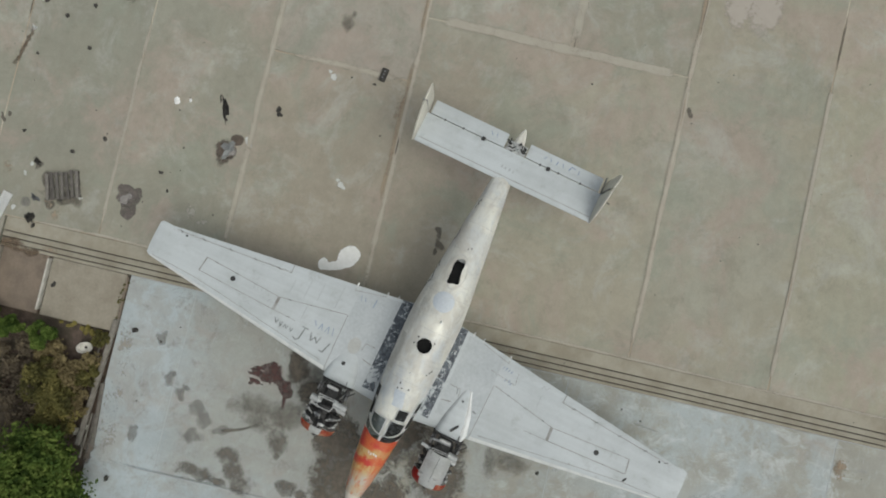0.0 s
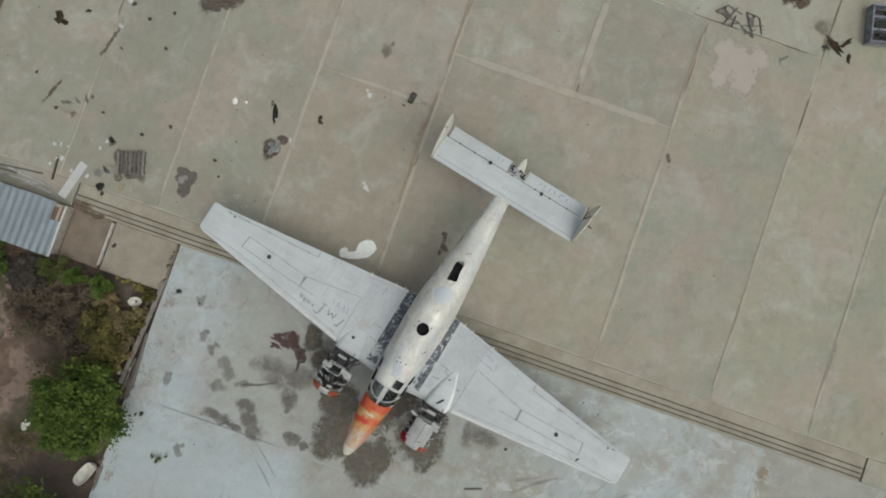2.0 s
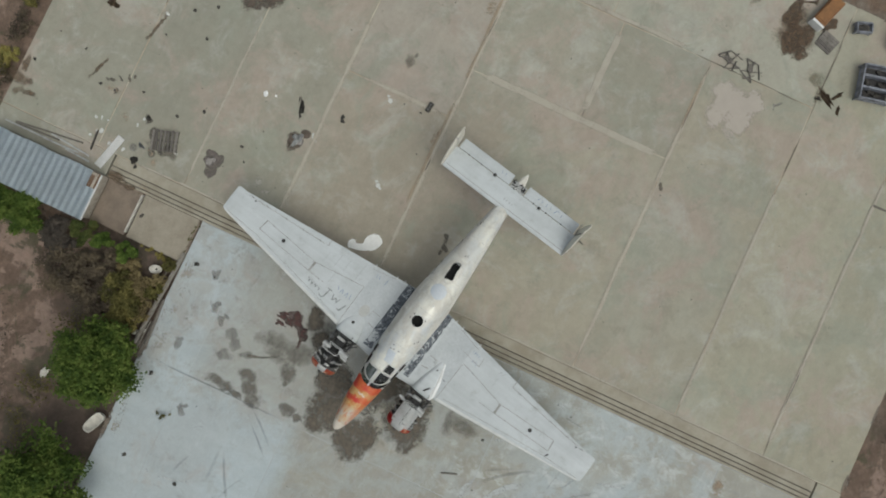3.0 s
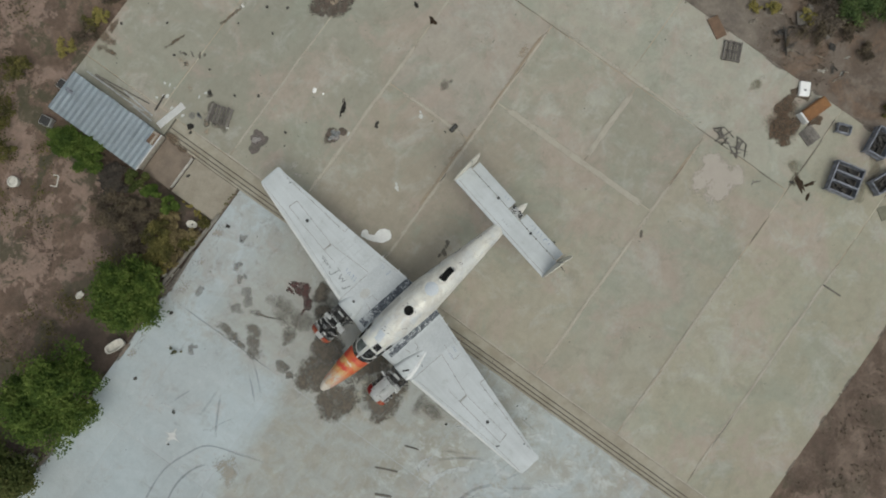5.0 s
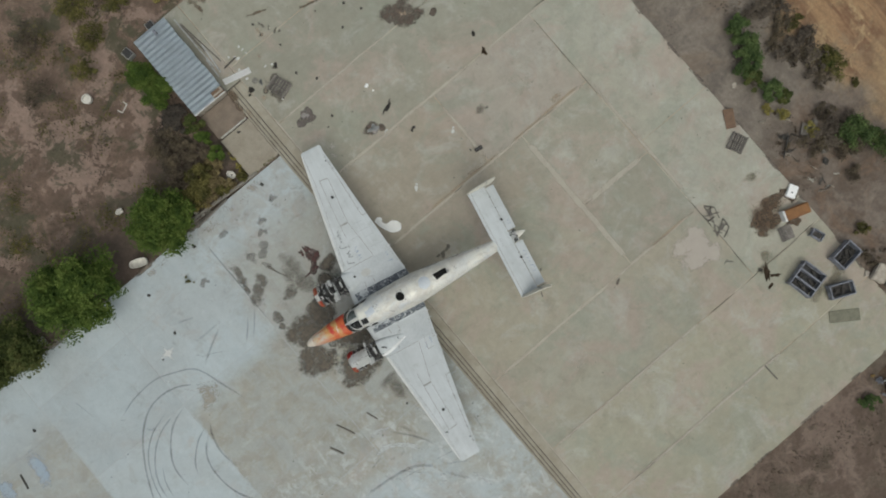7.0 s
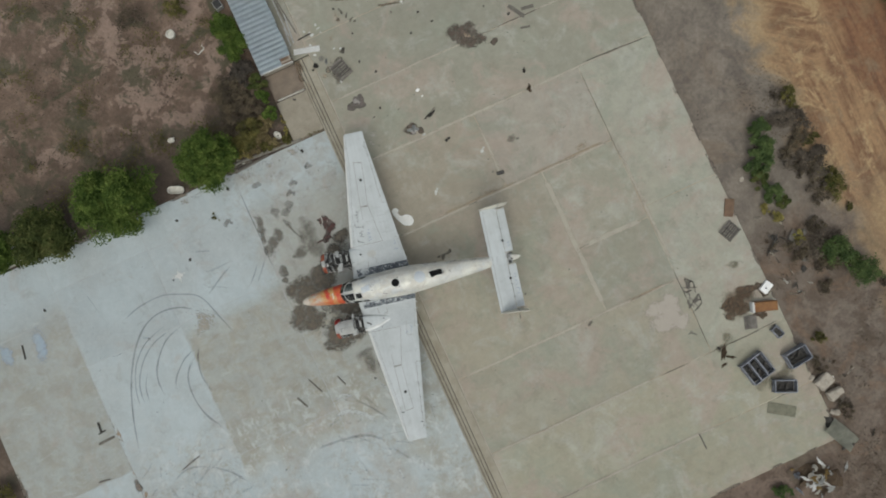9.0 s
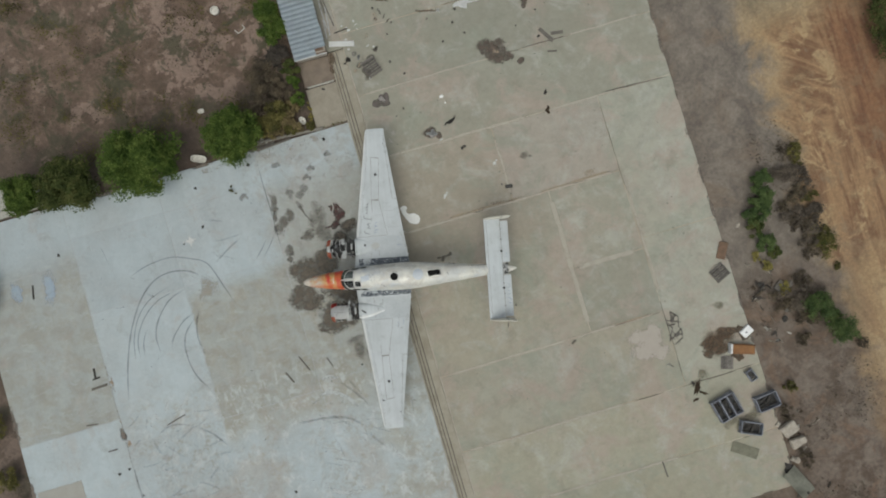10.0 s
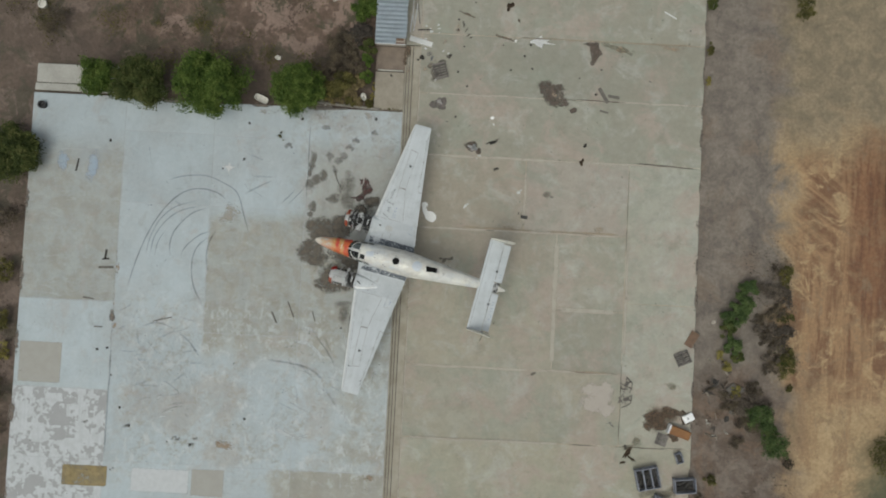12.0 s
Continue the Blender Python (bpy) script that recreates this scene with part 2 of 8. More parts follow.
def m_soil():
    """Bare ground: dark litter with tree shade painted in, pink-brown soil in patches, and the orange-tan graded track
    to the east.
    """
    n = Nodes("dry_soil", 0.95)
    x = n.axis(0)
    big, mid, small = n.noise(0.22, 7, 0.65, distort=0.6), n.noise(0.9, 8, 0.7, distort=0.4), n.noise(5, 7, 0.72)
    brown = n.mix(n.ramp(mid, 0.36, 0.66), (0.106, 0.073, 0.053), (0.185, 0.128, 0.095))
    north = n.mix(n.ramp(n.math("ADD", n.math("MULTIPLY", big, 0.62), n.math("MULTIPLY", mid, 0.38)), 0.515, 0.535, 0, 0.95), brown, (0.238, 0.170, 0.136))
    north = n.mix(n.ramp(n.noise(0.55, 8, 0.72, distort=0.5), 0.51, 0.57, 0, 0.85), north, (0.066, 0.064, 0.037))
    fleck = n.noise(2.3, 8, 0.74, distort=0.3)
    north = n.mix(n.ramp(fleck, 0.54, 0.63, 0, 0.45), north, (0.072, 0.062, 0.042))
    north = n.mix(n.ramp(n.noise(1.7, 8, 0.74, stretch=(1, 1, 5)), 0.55, 0.66, 0, 0.6), north, (0.195, 0.145, 0.115))
    # Litter band behind the trees, their soft shade painted into the soil colour.
    litter_shade = soft_box(n, n.math("ADD", x, n.math("MULTIPLY", big, 3.0)), n.math("ADD", n.axis(1), n.math("MULTIPLY", n.math("SUBTRACT", mid, 0.5), 5.0)), -19.0, 0.5, 8.0, 12.2, 1.5)
    north = n.mix(n.math("MULTIPLY", n.ramp(x, -15.0, -20.0), 0.55), north, (0.085, 0.069, 0.054))
    north = n.mix(n.math("MULTIPLY", litter_shade, 0.7), north, (0.078, 0.059, 0.046))
    grey = n.mix(n.ramp(mid, 0.36, 0.68), (0.152, 0.129, 0.106), (0.222, 0.190, 0.156))
    grey = n.mix(n.ramp(big, 0.5, 0.62, 0, 0.7), grey, (0.175, 0.132, 0.096))
    grey = n.mix(n.ramp(n.noise(0.7, 8, 0.74, distort=0.6, stretch=(1, 1, 6)), 0.52, 0.62, 0, 0.6), grey, (0.118, 0.10, 0.084))
    y = n.axis(1)
    warp = n.math("SUBTRACT", n.noise(0.3, 8, 0.72, distort=0.5), 0.5)
    warp_y = n.math("SUBTRACT", n.noise(0.3, 8, 0.72, distort=0.5, stretch=(1, 1, 6)), 0.5)
    xe = n.math("ADD", x, n.math("MULTIPLY", warp, 6.0))
    ye = n.math("ADD", y, n.math("MULTIPLY", warp_y, 7.0))
    col = n.mix(n.ramp(x, 14.0, 17.0), north, grey)
    pale = n.mix(n.ramp(n.noise(0.5, 7, 0.68, distort=0.5), 0.38, 0.62), (0.41, 0.297, 0.168), (0.33, 0.232, 0.128))
    rut = n.noise(1.9, 6, 0.65, stretch=(1.0, 0.10, 1.0), distort=0.5)
    slant = n.t.nodes.new("ShaderNodeMapping")
    slant.inputs["Rotation"].default_value = (0, 0, radians(-52))
    n.t.links.new(n.pos, slant.inputs["Vector"])
    cross = n.noise(1.5, 6, 0.65, vec=slant.outputs[0], stretch=(1.0, 0.12, 1.0), distort=0.4)
    turned = soft_box(n, xe, ye, 21.8, 25.4, 1.8, 7.2, 0.8)
    ruts = n.mix(turned, n.ramp(rut, 0.42, 0.58), n.ramp(cross, 0.42, 0.58))
    orange = n.mix(ruts, (0.305, 0.190, 0.102), (0.185, 0.104, 0.058))
    orange = n.mix(n.ramp(n.noise(0.7, 8, 0.72, distort=0.6), 0.50, 0.62, 0, 0.8), orange, (0.415, 0.298, 0.165))
    deep = n.math("MULTIPLY", soft_box(n, xe, ye, 25.9, 60, -1.5, 9.0, 0.9), 0.85)
    orange = n.mix(deep, orange, n.mix(ruts, (0.21, 0.105, 0.055), (0.15, 0.072, 0.040)))
    far = n.math("MAXIMUM", soft_box(n, xe, ye, 22.6, 60, -6.4, 7.4, 0.9), deep)
    tan = n.mix(far, pale, orange)
    tan = n.mix(n.ramp(n.noise(0.6, 8, 0.72, stretch=(1, 1, 5)), 0.54, 0.68, 0, 0.55), tan, (0.19, 0.128, 0.075))
    tan = n.mix(n.ramp(n.noise(0.45, 8, 0.74, distort=0.8, stretch=(1, 1, 8)), 0.54, 0.62, 0, 0.5), tan, (0.215, 0.145, 0.085))
    rusty = n.math("MULTIPLY", n.ramp(n.noise(0.42, 8, 0.74, distort=0.7, stretch=(1.6, 0.7, 3)), 0.47, 0.60), n.ramp(ye, -5.0, -7.5))
    tan = n.mix(n.math("MULTIPLY", rusty, 0.75), tan, (0.27, 0.172, 0.094))
    scuffed = n.ramp(n.noise(1.3, 9, 0.78, distort=0.5, stretch=(1.5, 0.6, 9)), 0.55, 0.66, 0, 0.45)
    tan = n.mix(scuffed, tan, (0.22, 0.175, 0.122))
    olive = soft_box(n, xe, ye, 26.6, 40.0, -13.0, -9.0, 0.8)
    tan = n.mix(n.math("MULTIPLY", olive, 0.7), tan, (0.145, 0.125, 0.072))
    tan = n.mix(n.ramp(ye, 7.0, 10.5), tan, n.mix(n.ramp(mid, 0.36, 0.66), (0.185, 0.150, 0.100), (0.272, 0.218, 0.142)))
    start = n.ramp(ye, 0.0, 5.0, 22.1, 21.7)
    col = n.mix(n.ramp(n.math("SUBTRACT", xe, start), -0.7, 0.9), col, tan)
    col = n.mix(n.ramp(n.math("ADD", xe, n.math("MULTIPLY", n.ramp(ye, -12.0, -8.0, 1.0, 0.0), 3.0)), 29.5, 31.5), col, (0.10, 0.10, 0.058))
    corner = soft_box(n, xe, ye, 3.0, 22.0, -40.0, -15.5, 1.0)
    col = n.mix(n.math("MULTIPLY", corner, 0.7), col, n.mix(n.ramp(mid, 0.4, 0.62), (0.10, 0.072, 0.055), (0.16, 0.122, 0.095)))
    east = soft_box(n, xe, ye, 16.5, 23.0, -24.0, -5.5, 1.6)
    col = n.mix(n.math("MULTIPLY", east, 0.75), col, n.mix(n.ramp(mid, 0.38, 0.62), (0.103, 0.074, 0.054), (0.172, 0.139, 0.113)))
    red = n.ramp(n.noise(0.38, 8, 0.74, distort=0.6, stretch=(1, 1, 7)), 0.49, 0.60)
    col = n.mix(n.math("MULTIPLY", n.math("MULTIPLY", red, east), 0.5), col, (0.178, 0.112, 0.072))
    n.colour(n.scale(col, n.math("MULTIPLY", n.ramp(small, 0.2, 0.8, 0.78, 1.22), n.ramp(n.noise(30, 3, 0.7), 0.2, 0.8, 0.93, 1.07))))
    n.bump(small, 0.7, 0.07)
    return n.mat


SOIL = m_soil()


def m_plain(name, a, b, rough=0.7, metal=0.0, scale=6.0, lo=0.35, hi=0.7, bump=0.15, fine=0.10):
    """Two tones of one surface, with grain."""
    n = Nodes(name, rough, metal)
    col = n.mix(n.ramp(n.noise(scale, 6, 0.65), lo, hi), a, b)
    n.colour(n.scale(col, n.ramp(n.noise(scale * 9, 4, 0.7), 0.2, 0.8, 1 - fine, 1 + fine))).bump(n.noise(scale * 6), bump, 0.004)
    return n.mat


def m_wing():
    n = Nodes("chalky_wing_paint", 0.55)
    col = n.mix(n.ramp(n.noise(0.8, 6, 0.6), 0.35, 0.7), (0.495, 0.525, 0.535), (0.43, 0.455, 0.46))
    col = n.mix(n.math("MULTIPLY", n.ramp(n.noise(3.2, 7, 0.7), 0.55, 0.75), 0.5), col, (0.30, 0.30, 0.285))
    rivet = n.ramp(n.noise(1.2, 3, stretch=(6, 0.2, 1), vec=n.obj), 0.3, 0.7, 0.96, 1.03)
    n.colour(n.scale(col, n.math("MULTIPLY", rivet, n.ramp(n.noise(30, 4, 0.7), 0.2, 0.8, 0.95, 1.05))))
    n.bump(n.noise(1.6, 3), 0.12, 0.02)
    return n.mat


def m_walkway():
    """Blue-black anti-slip paint, flaked through to the wing in scraps and a few large bare places."""
    n = Nodes("peeling_walkway_paint", 0.8)
    large = n.ramp(n.noise(1.7, 4, 0.6, vec=n.obj, distort=0.4, stretch=(0.8, 1.0, 1.0)), 0.575, 0.61)
    crumbs = n.ramp(n.noise(6.0, 7, 0.78, vec=n.obj, distort=0.5), 0.545, 0.58)
    on = n.math("MAXIMUM", large, crumbs)
    rim = n.ramp(n.noise(9.0, 5, 0.7, vec=n.obj), 0.35, 0.65)
    n.colour(n.mix(on, n.mix(rim, (0.05, 0.058, 0.07), (0.135, 0.15, 0.17)), (0.45, 0.475, 0.485)))
    return n.mat


def m_silver():
    """Worn aluminium skin with chalky cream paint left on it, dented all over."""
    n = Nodes("worn_aluminium_skin", 0.42, 0.0)
    pale = n.mix(n.ramp(n.noise(1.3, 7, 0.68), 0.38, 0.62), (0.68, 0.67, 0.605), (0.555, 0.56, 0.54))
    pale = n.mix(n.ramp(n.noise(0.9, 5, 0.6, vec=n.obj, stretch=(1, 1, 2)), 0.50, 0.62, 0, 0.55), pale, (0.44, 0.475, 0.515))
    pale = n.mix(n.ramp(n.noise(2.2, 6, 0.65, vec=n.obj, stretch=(1, 1, 0.4)), 0.50, 0.70, 0, 0.45), pale, (0.60, 0.56, 0.47))
    dirt = n.ramp(n.noise(2.6, 9, 0.76, stretch=(0.7, 1.5, 1), vec=n.obj), 0.52, 0.74)
    dull = n.ramp(n.noise(1.5, 7, 0.7, distort=0.6, vec=n.obj, stretch=(0.8, 1.4, 1.4)), 0.46, 0.60, 0, 0.55)
    pale = n.mix(dull, pale, (0.47, 0.435, 0.38))
    hoop = n.ramp(n.noise(2.4, 8, 0.76, stretch=(2.2, 0.5, 0.5), vec=n.obj), 0.54, 0.70, 0, 0.5)
    pale = n.mix(hoop, pale, (0.36, 0.35, 0.32))
    pale = n.mix(n.ramp(n.noise(9.0, 6, 0.75, vec=n.obj), 0.60, 0.72, 0, 0.6), pale, (0.27, 0.255, 0.22))
    n.colour(n.mix(n.math("MULTIPLY", dirt, 0.6), pale, (0.29, 0.27, 0.225)))
    n.put(n.ramp(n.noise(0.9, 4), 0.4, 0.65, 0.0, 0.28), n.b.inputs["Metallic"])
    n.put(n.ramp(n.noise(2.5, 5), 0.3, 0.7, 0.42, 0.62), n.b.inputs["Roughness"])
    n.bump(n.noise(1.7, 4, 0.5, vec=n.obj), 0.55, 0.07)
    return n.mat


def m_nose():
    """Nose paint: red by the windscreen, then ochre, a red hoop, and cream with lengthwise red streaks to the tip."""
    n = Nodes("weathered_orange_nose", 0.5)
    x, y = n.axis(0, n.obj), n.axis(1, n.obj)
    wob = n.math("MULTIPLY", n.math("SUBTRACT", n.noise(4.0, 7, 0.72, vec=n.obj), 0.5), 0.48)
    u = n.math("ADD", n.math("ADD", x, wob), n.math("MULTIPLY", y, 0.25))
    red = n.mix(n.ramp(n.noise(3.4, 6, 0.65, vec=n.obj), 0.42, 0.62), (0.46, 0.032, 0.020), (0.50, 0.11, 0.03))
    ochre = n.mix(n.ramp(n.noise(5.0, 6, 0.7, vec=n.obj), 0.36, 0.58), (0.48, 0.17, 0.04), (0.50, 0.34, 0.14))
    cream = n.mix(n.ramp(n.noise(4.0, 6, 0.7, vec=n.obj), 0.4, 0.62), (0.47, 0.33, 0.20), (0.44, 0.39, 0.32))
    col = n.mix(n.ramp(u, -2.98, -2.90), ochre, red)
    col = n.mix(n.ramp(u, -3.22, -3.14), red, col)
    col = n.mix(n.ramp(u, -3.42, -3.34), ochre, col)
    col = n.mix(n.ramp(u, -3.74, -3.52), cream, col)
    streak = n.ramp(n.noise(1.6, 6, 0.68, vec=n.obj, stretch=(0.7, 7.0, 7.0)), 0.52, 0.60)
    col = n.mix(n.math("MULTIPLY", n.math("MULTIPLY", streak, n.ramp(x, -3.2, -3.5)), 0.85), col, red)
    flank = n.math("MULTIPLY", n.ramp(y, -0.10, -0.24), n.ramp(u, -4.3, -4.0))
    col = n.mix(n.math("MULTIPLY", flank, 0.45), col, (0.48, 0.10, 0.03))
    col = n.mix(n.ramp(n.noise(9, 7, 0.75, vec=n.obj), 0.56, 0.68, 0, 0.5), col, (0.42, 0.30, 0.19))
    n.colour(col).bump(n.noise(3), 0.15, 0.02)
    return n.mat


def m_stain(name, a, b, strength=0.85, soft=0.35, scale=3.0, rough=0.8, amp=1.1):
    """A thin stain: ragged at its rim, thinner in places."""
    n = Nodes(name, rough)
    e = n.math("ADD", n.attr("edge"), n.math("MULTIPLY", n.math("SUBTRACT", n.noise(scale * 1.4, 9, 0.78, distort=0.6), 0.5), amp))
    n.colour(n.mix(n.ramp(n.noise(scale * 2, 7, 0.7), 0.35, 0.65), a, b))
    thin = n.ramp(n.noise(scale * 0.9, 8, 0.74), 0.33, 0.62, 0.55, 1.0)
    n.clear(n.math("MULTIPLY", n.ramp(e, 0.1, 0.1 + soft), n.math("MULTIPLY", thin, strength)))
    return n.mat


def m_film(name, a, b, cover=1.0, scale=3.0, fine=17.0, amp=0.9, rough=0.85):
    """A pale film or old paint: opaque where it clings, broken into crumbs where it thins out."""
    n = Nodes(name, rough)
    e = n.math("ADD", n.attr("edge"), n.math("MULTIPLY", n.math("SUBTRACT", n.noise(scale, 9, 0.76, distort=0.4), 0.5), amp))
    e = n.math("ADD", e, n.math("MULTIPLY", n.math("SUBTRACT", n.noise(fine, 5, 0.8, stretch=(1, 1, 3)), 0.5), 1.5))
    n.colour(n.mix(n.ramp(n.noise(scale * 1.5, 7, 0.7), 0.35, 0.65), a, b))
    n.clear(n.ramp(n.math("SUBTRACT", e, 1.0 - cover), 0.27, 0.42))
    return n.mat


def m_leaf(name, a, b, c):
    n = Nodes(name, 0.8)
    n.b.inputs["Specular IOR Level"].default_value = 0.15
    r = n.math("ADD", n.math("MULTIPLY", n.island(), 0.30), n.ramp(n.noise(1.7, 5, 0.65), 0.34, 0.64, 0.0, 0.70))
    n.colour(n.mix(n.ramp(r, 0.55, 1.0), n.mix(n.ramp(r, 0.0, 0.55), a, b), c))
    n.b.inputs["Subsurface Weight"].default_value = 0.0
    return n.mat


WING, WALKWAY, SILVER, NOSE = m_wing(), m_walkway(), m_silver(), m_nose()
WHITE = m_plain("chalk_white_paint", (0.70, 0.71, 0.70), (0.58, 0.58, 0.56), 0.5, scale=3)
CREAM = m_plain("cream_fin_paint", (0.60, 0.58, 0.50), (0.50, 0.48, 0.42), 0.5, scale=2.5)
RED = m_plain("cowl_orange_red_paint", (0.47, 0.06, 0.02), (0.58, 0.38, 0.24), 0.45, scale=3.2, lo=0.42, hi=0.66)
CRIMSON = m_plain("cowl_crimson_paint", (0.40, 0.012, 0.015), (0.50, 0.06, 0.04), 0.45, scale=4)
ORANGE_TRIM = m_plain("faded_orange_trim", (0.55, 0.22, 0.10), (0.60, 0.45, 0.32), 0.5, scale=5)
# Cool reflected sheen of the skin, put in as colour.
SKIN_SHEEN = m_plain("bluish_skin_sheen", (0.43, 0.475, 0.53), (0.52, 0.545, 0.565), 0.62, 0.1, scale=2.5)
SKIN_DULL = m_plain("dull_brownish_skin", (0.42, 0.405, 0.36), (0.52, 0.51, 0.475), 0.5, 0.2, scale=3)
WING_GREY = m_plain("greyer_wing_skin", (0.415, 0.44, 0.452), (0.455, 0.482, 0.492), 0.55, scale=1.4)
WING_EDGE = m_plain("pale_edge_and_highlight", (0.62, 0.63, 0.61), (0.52, 0.53, 0.52), 0.5, scale=2.5)
SKIN_SEAM = m_plain("skin_seam", (0.44, 0.43, 0.40), (0.56, 0.55, 0.52), 0.6, scale=4)
SOOT = m_plain("oily_soot", (0.010, 0.010, 0.011), (0.028, 0.027, 0.026), 0.7, scale=9)
FIN_METAL = m_plain("sooty_cylinder_fins", (0.035, 0.035, 0.036), (0.09, 0.088, 0.086), 0.55, 0.4, scale=14)
VOID = m_plain("unlit_interior", (0.006, 0.006, 0.006), (0.010, 0.010, 0.010), 1.0, scale=5)
GREYMET = m_plain("oxidised_grey_metal", (0.16, 0.165, 0.17), (0.26, 0.265, 0.265), 0.5, 0.6, scale=8)
PALEMET = m_plain("pale_exhaust_metal", (0.48, 0.49, 0.48), (0.32, 0.32, 0.31), 0.5, 0.3, scale=7)
# Grimy black parts; also painted in for the shade of holes and openings.
BLACK = m_plain("black_grime_and_shade", (0.018, 0.018, 0.018), (0.045, 0.042, 0.04), 0.6, scale=9)
RUBBER = m_plain("cracked_rubber", (0.02, 0.02, 0.021), (0.045, 0.043, 0.042), 0.85, scale=12)
LINE = m_plain("panel_gap_dirt", (0.225, 0.212, 0.195), (0.375, 0.375, 0.37), 0.8, scale=5)
LINE_DARK = m_plain("dark_slot", (0.10, 0.10, 0.10), (0.19, 0.19, 0.185), 0.8, scale=8)
CHALK = m_plain("scrawled_marks", (0.13, 0.135, 0.13), (0.27, 0.28, 0.28), 0.8, scale=10, lo=0.3, hi=0.6)
RIB = m_plain("faint_rib_dirt", (0.37, 0.39, 0.40), (0.43, 0.45, 0.455), 0.8, scale=6)
BLUE_MARK = m_plain("faded_blue_marks", (0.20, 0.26, 0.38), (0.36, 0.40, 0.45), 0.8, scale=9)
ROOF = m_plain("blue_grey_sheet_metal", (0.46, 0.525, 0.565), (0.39, 0.44, 0.475), 0.5, 0.15, scale=1.6)
ORANGE_RUST = m_plain("orange_rusted_sheet", (0.25, 0.12, 0.045), (0.17, 0.08, 0.034), 0.8, scale=4)


def m_slat():
    """Weathered boards, each of its own grey."""
    n = Nodes("weathered_slats", 0.9)
    col = n.mix(n.random(), (0.07, 0.062, 0.055), (0.20, 0.182, 0.162))
    n.colour(n.scale(col, n.ramp(n.noise(9, 6, 0.7), 0.3, 0.7, 0.7, 1.25)))
    return n.mat


SLAT = m_slat()
WOOD = m_plain("weathered_grey_wood", (0.16, 0.145, 0.125), (0.095, 0.085, 0.075), 0.9, scale=8)
STEEL = m_plain("painted_grey_steel", (0.25, 0.262, 0.30), (0.11, 0.115, 0.13), 0.6, 0.2, scale=5)
PANEL_GREEN = m_plain("weathered_olive_board", (0.19, 0.185, 0.135), (0.14, 0.135, 0.10), 0.9, scale=5)
STONE = m_plain("pale_broken_concrete", (0.40, 0.36, 0.30), (0.30, 0.265, 0.22), 0.9, scale=6)
PLASTIC = m_plain("white_plastic", (0.86, 0.86, 0.85), (0.78, 0.78, 0.76), 0.4, scale=5)
DEBRIS = m_plain("charred_litter", (0.03, 0.028, 0.025), (0.075, 0.068, 0.06), 0.9, scale=9)
BARK = m_plain("grey_brown_bark", (0.12, 0.095, 0.07), (0.07, 0.055, 0.042), 0.95, scale=14, bump=0.6)
LEAF = m_leaf("leaf_green", (0.026, 0.049, 0.010), (0.064, 0.100, 0.019), (0.130, 0.168, 0.040))
LEAF_DARK = m_leaf("leaf_dark_green", (0.024, 0.034, 0.010), (0.056, 0.071, 0.020), (0.115, 0.118, 0.040))
LEAF_OLIVE = m_leaf("leaf_olive", (0.040, 0.039, 0.015), (0.094, 0.087, 0.028), (0.172, 0.148, 0.050))
LEAF_COOL = m_leaf("leaf_cool_green", (0.034, 0.056, 0.020), (0.068, 0.102, 0.034), (0.12, 0.155, 0.055))
STRAW = m_leaf("straw_scrub", (0.085, 0.066, 0.034), (0.155, 0.122, 0.060), (0.225, 0.182, 0.090))
LEAF_YELLOW = m_leaf("leaf_yellow", (0.13, 0.112, 0.032), (0.25, 0.212, 0.068), (0.17, 0.165, 0.052))
DRY = m_leaf("dry_scrub", (0.05, 0.04, 0.031), (0.09, 0.072, 0.05), (0.135, 0.108, 0.068))
LITTER = m_leaf("brown_litter", (0.075, 0.058, 0.044), (0.115, 0.09, 0.066), (0.16, 0.127, 0.094))
TWIG_DARK = m_leaf("blackened_scrub", (0.028, 0.024, 0.021), (0.058, 0.050, 0.042), (0.098, 0.082, 0.066))
TWIG = m_leaf("dark_leafless_scrub", (0.06, 0.049, 0.039), (0.105, 0.086, 0.067), (0.155, 0.126, 0.096))
OIL = m_stain("oil_stain", (0.078, 0.064, 0.047), (0.132, 0.110, 0.082), 0.97, 0.6, 2.6, 0.65, 2.1)
OIL_WORN = m_stain("worn_oil_stain", (0.125, 0.112, 0.092), (0.18, 0.165, 0.138), 0.82, 0.7, 2.6, 0.75, 2.1)
OIL_FAINT = m_stain("faint_oil_stain", (0.15, 0.135, 0.108), (0.19, 0.172, 0.14), 0.65, 0.9, 2.2, 0.8, 1.8)
BROWN_STAIN = m_stain("brown_stain", (0.075, 0.058, 0.045), (0.13, 0.10, 0.078), 0.93, 0.35, 2.6, 0.8, 1.7)
ASH_BROWN = m_stain("purple_brown_ash", (0.105, 0.088, 0.08), (0.16, 0.135, 0.12), 0.9, 0.2, 3.0, 0.8, 0.9)
ASH_PALE = m_stain("pale_ash_core", (0.36, 0.33, 0.31), (0.28, 0.26, 0.245), 0.9, 0.4, 4.0, 0.8, 1.2)
RED_STAIN = m_stain("dark_red_stain", (0.058, 0.026, 0.024), (0.09, 0.047, 0.040), 0.95, 0.15, 4.0, 0.8, 1.6)
WHITE_STAIN = m_stain("spilt_white_paint", (0.80, 0.80, 0.78), (0.72, 0.72, 0.69), 1.8, 0.1, 3.0, 0.6)
PALE_STAIN = m_film("pale_lime_bloom", (0.385, 0.362, 0.317), (0.36, 0.334, 0.288), 0.62, 1.6, 15.0, 1.8)
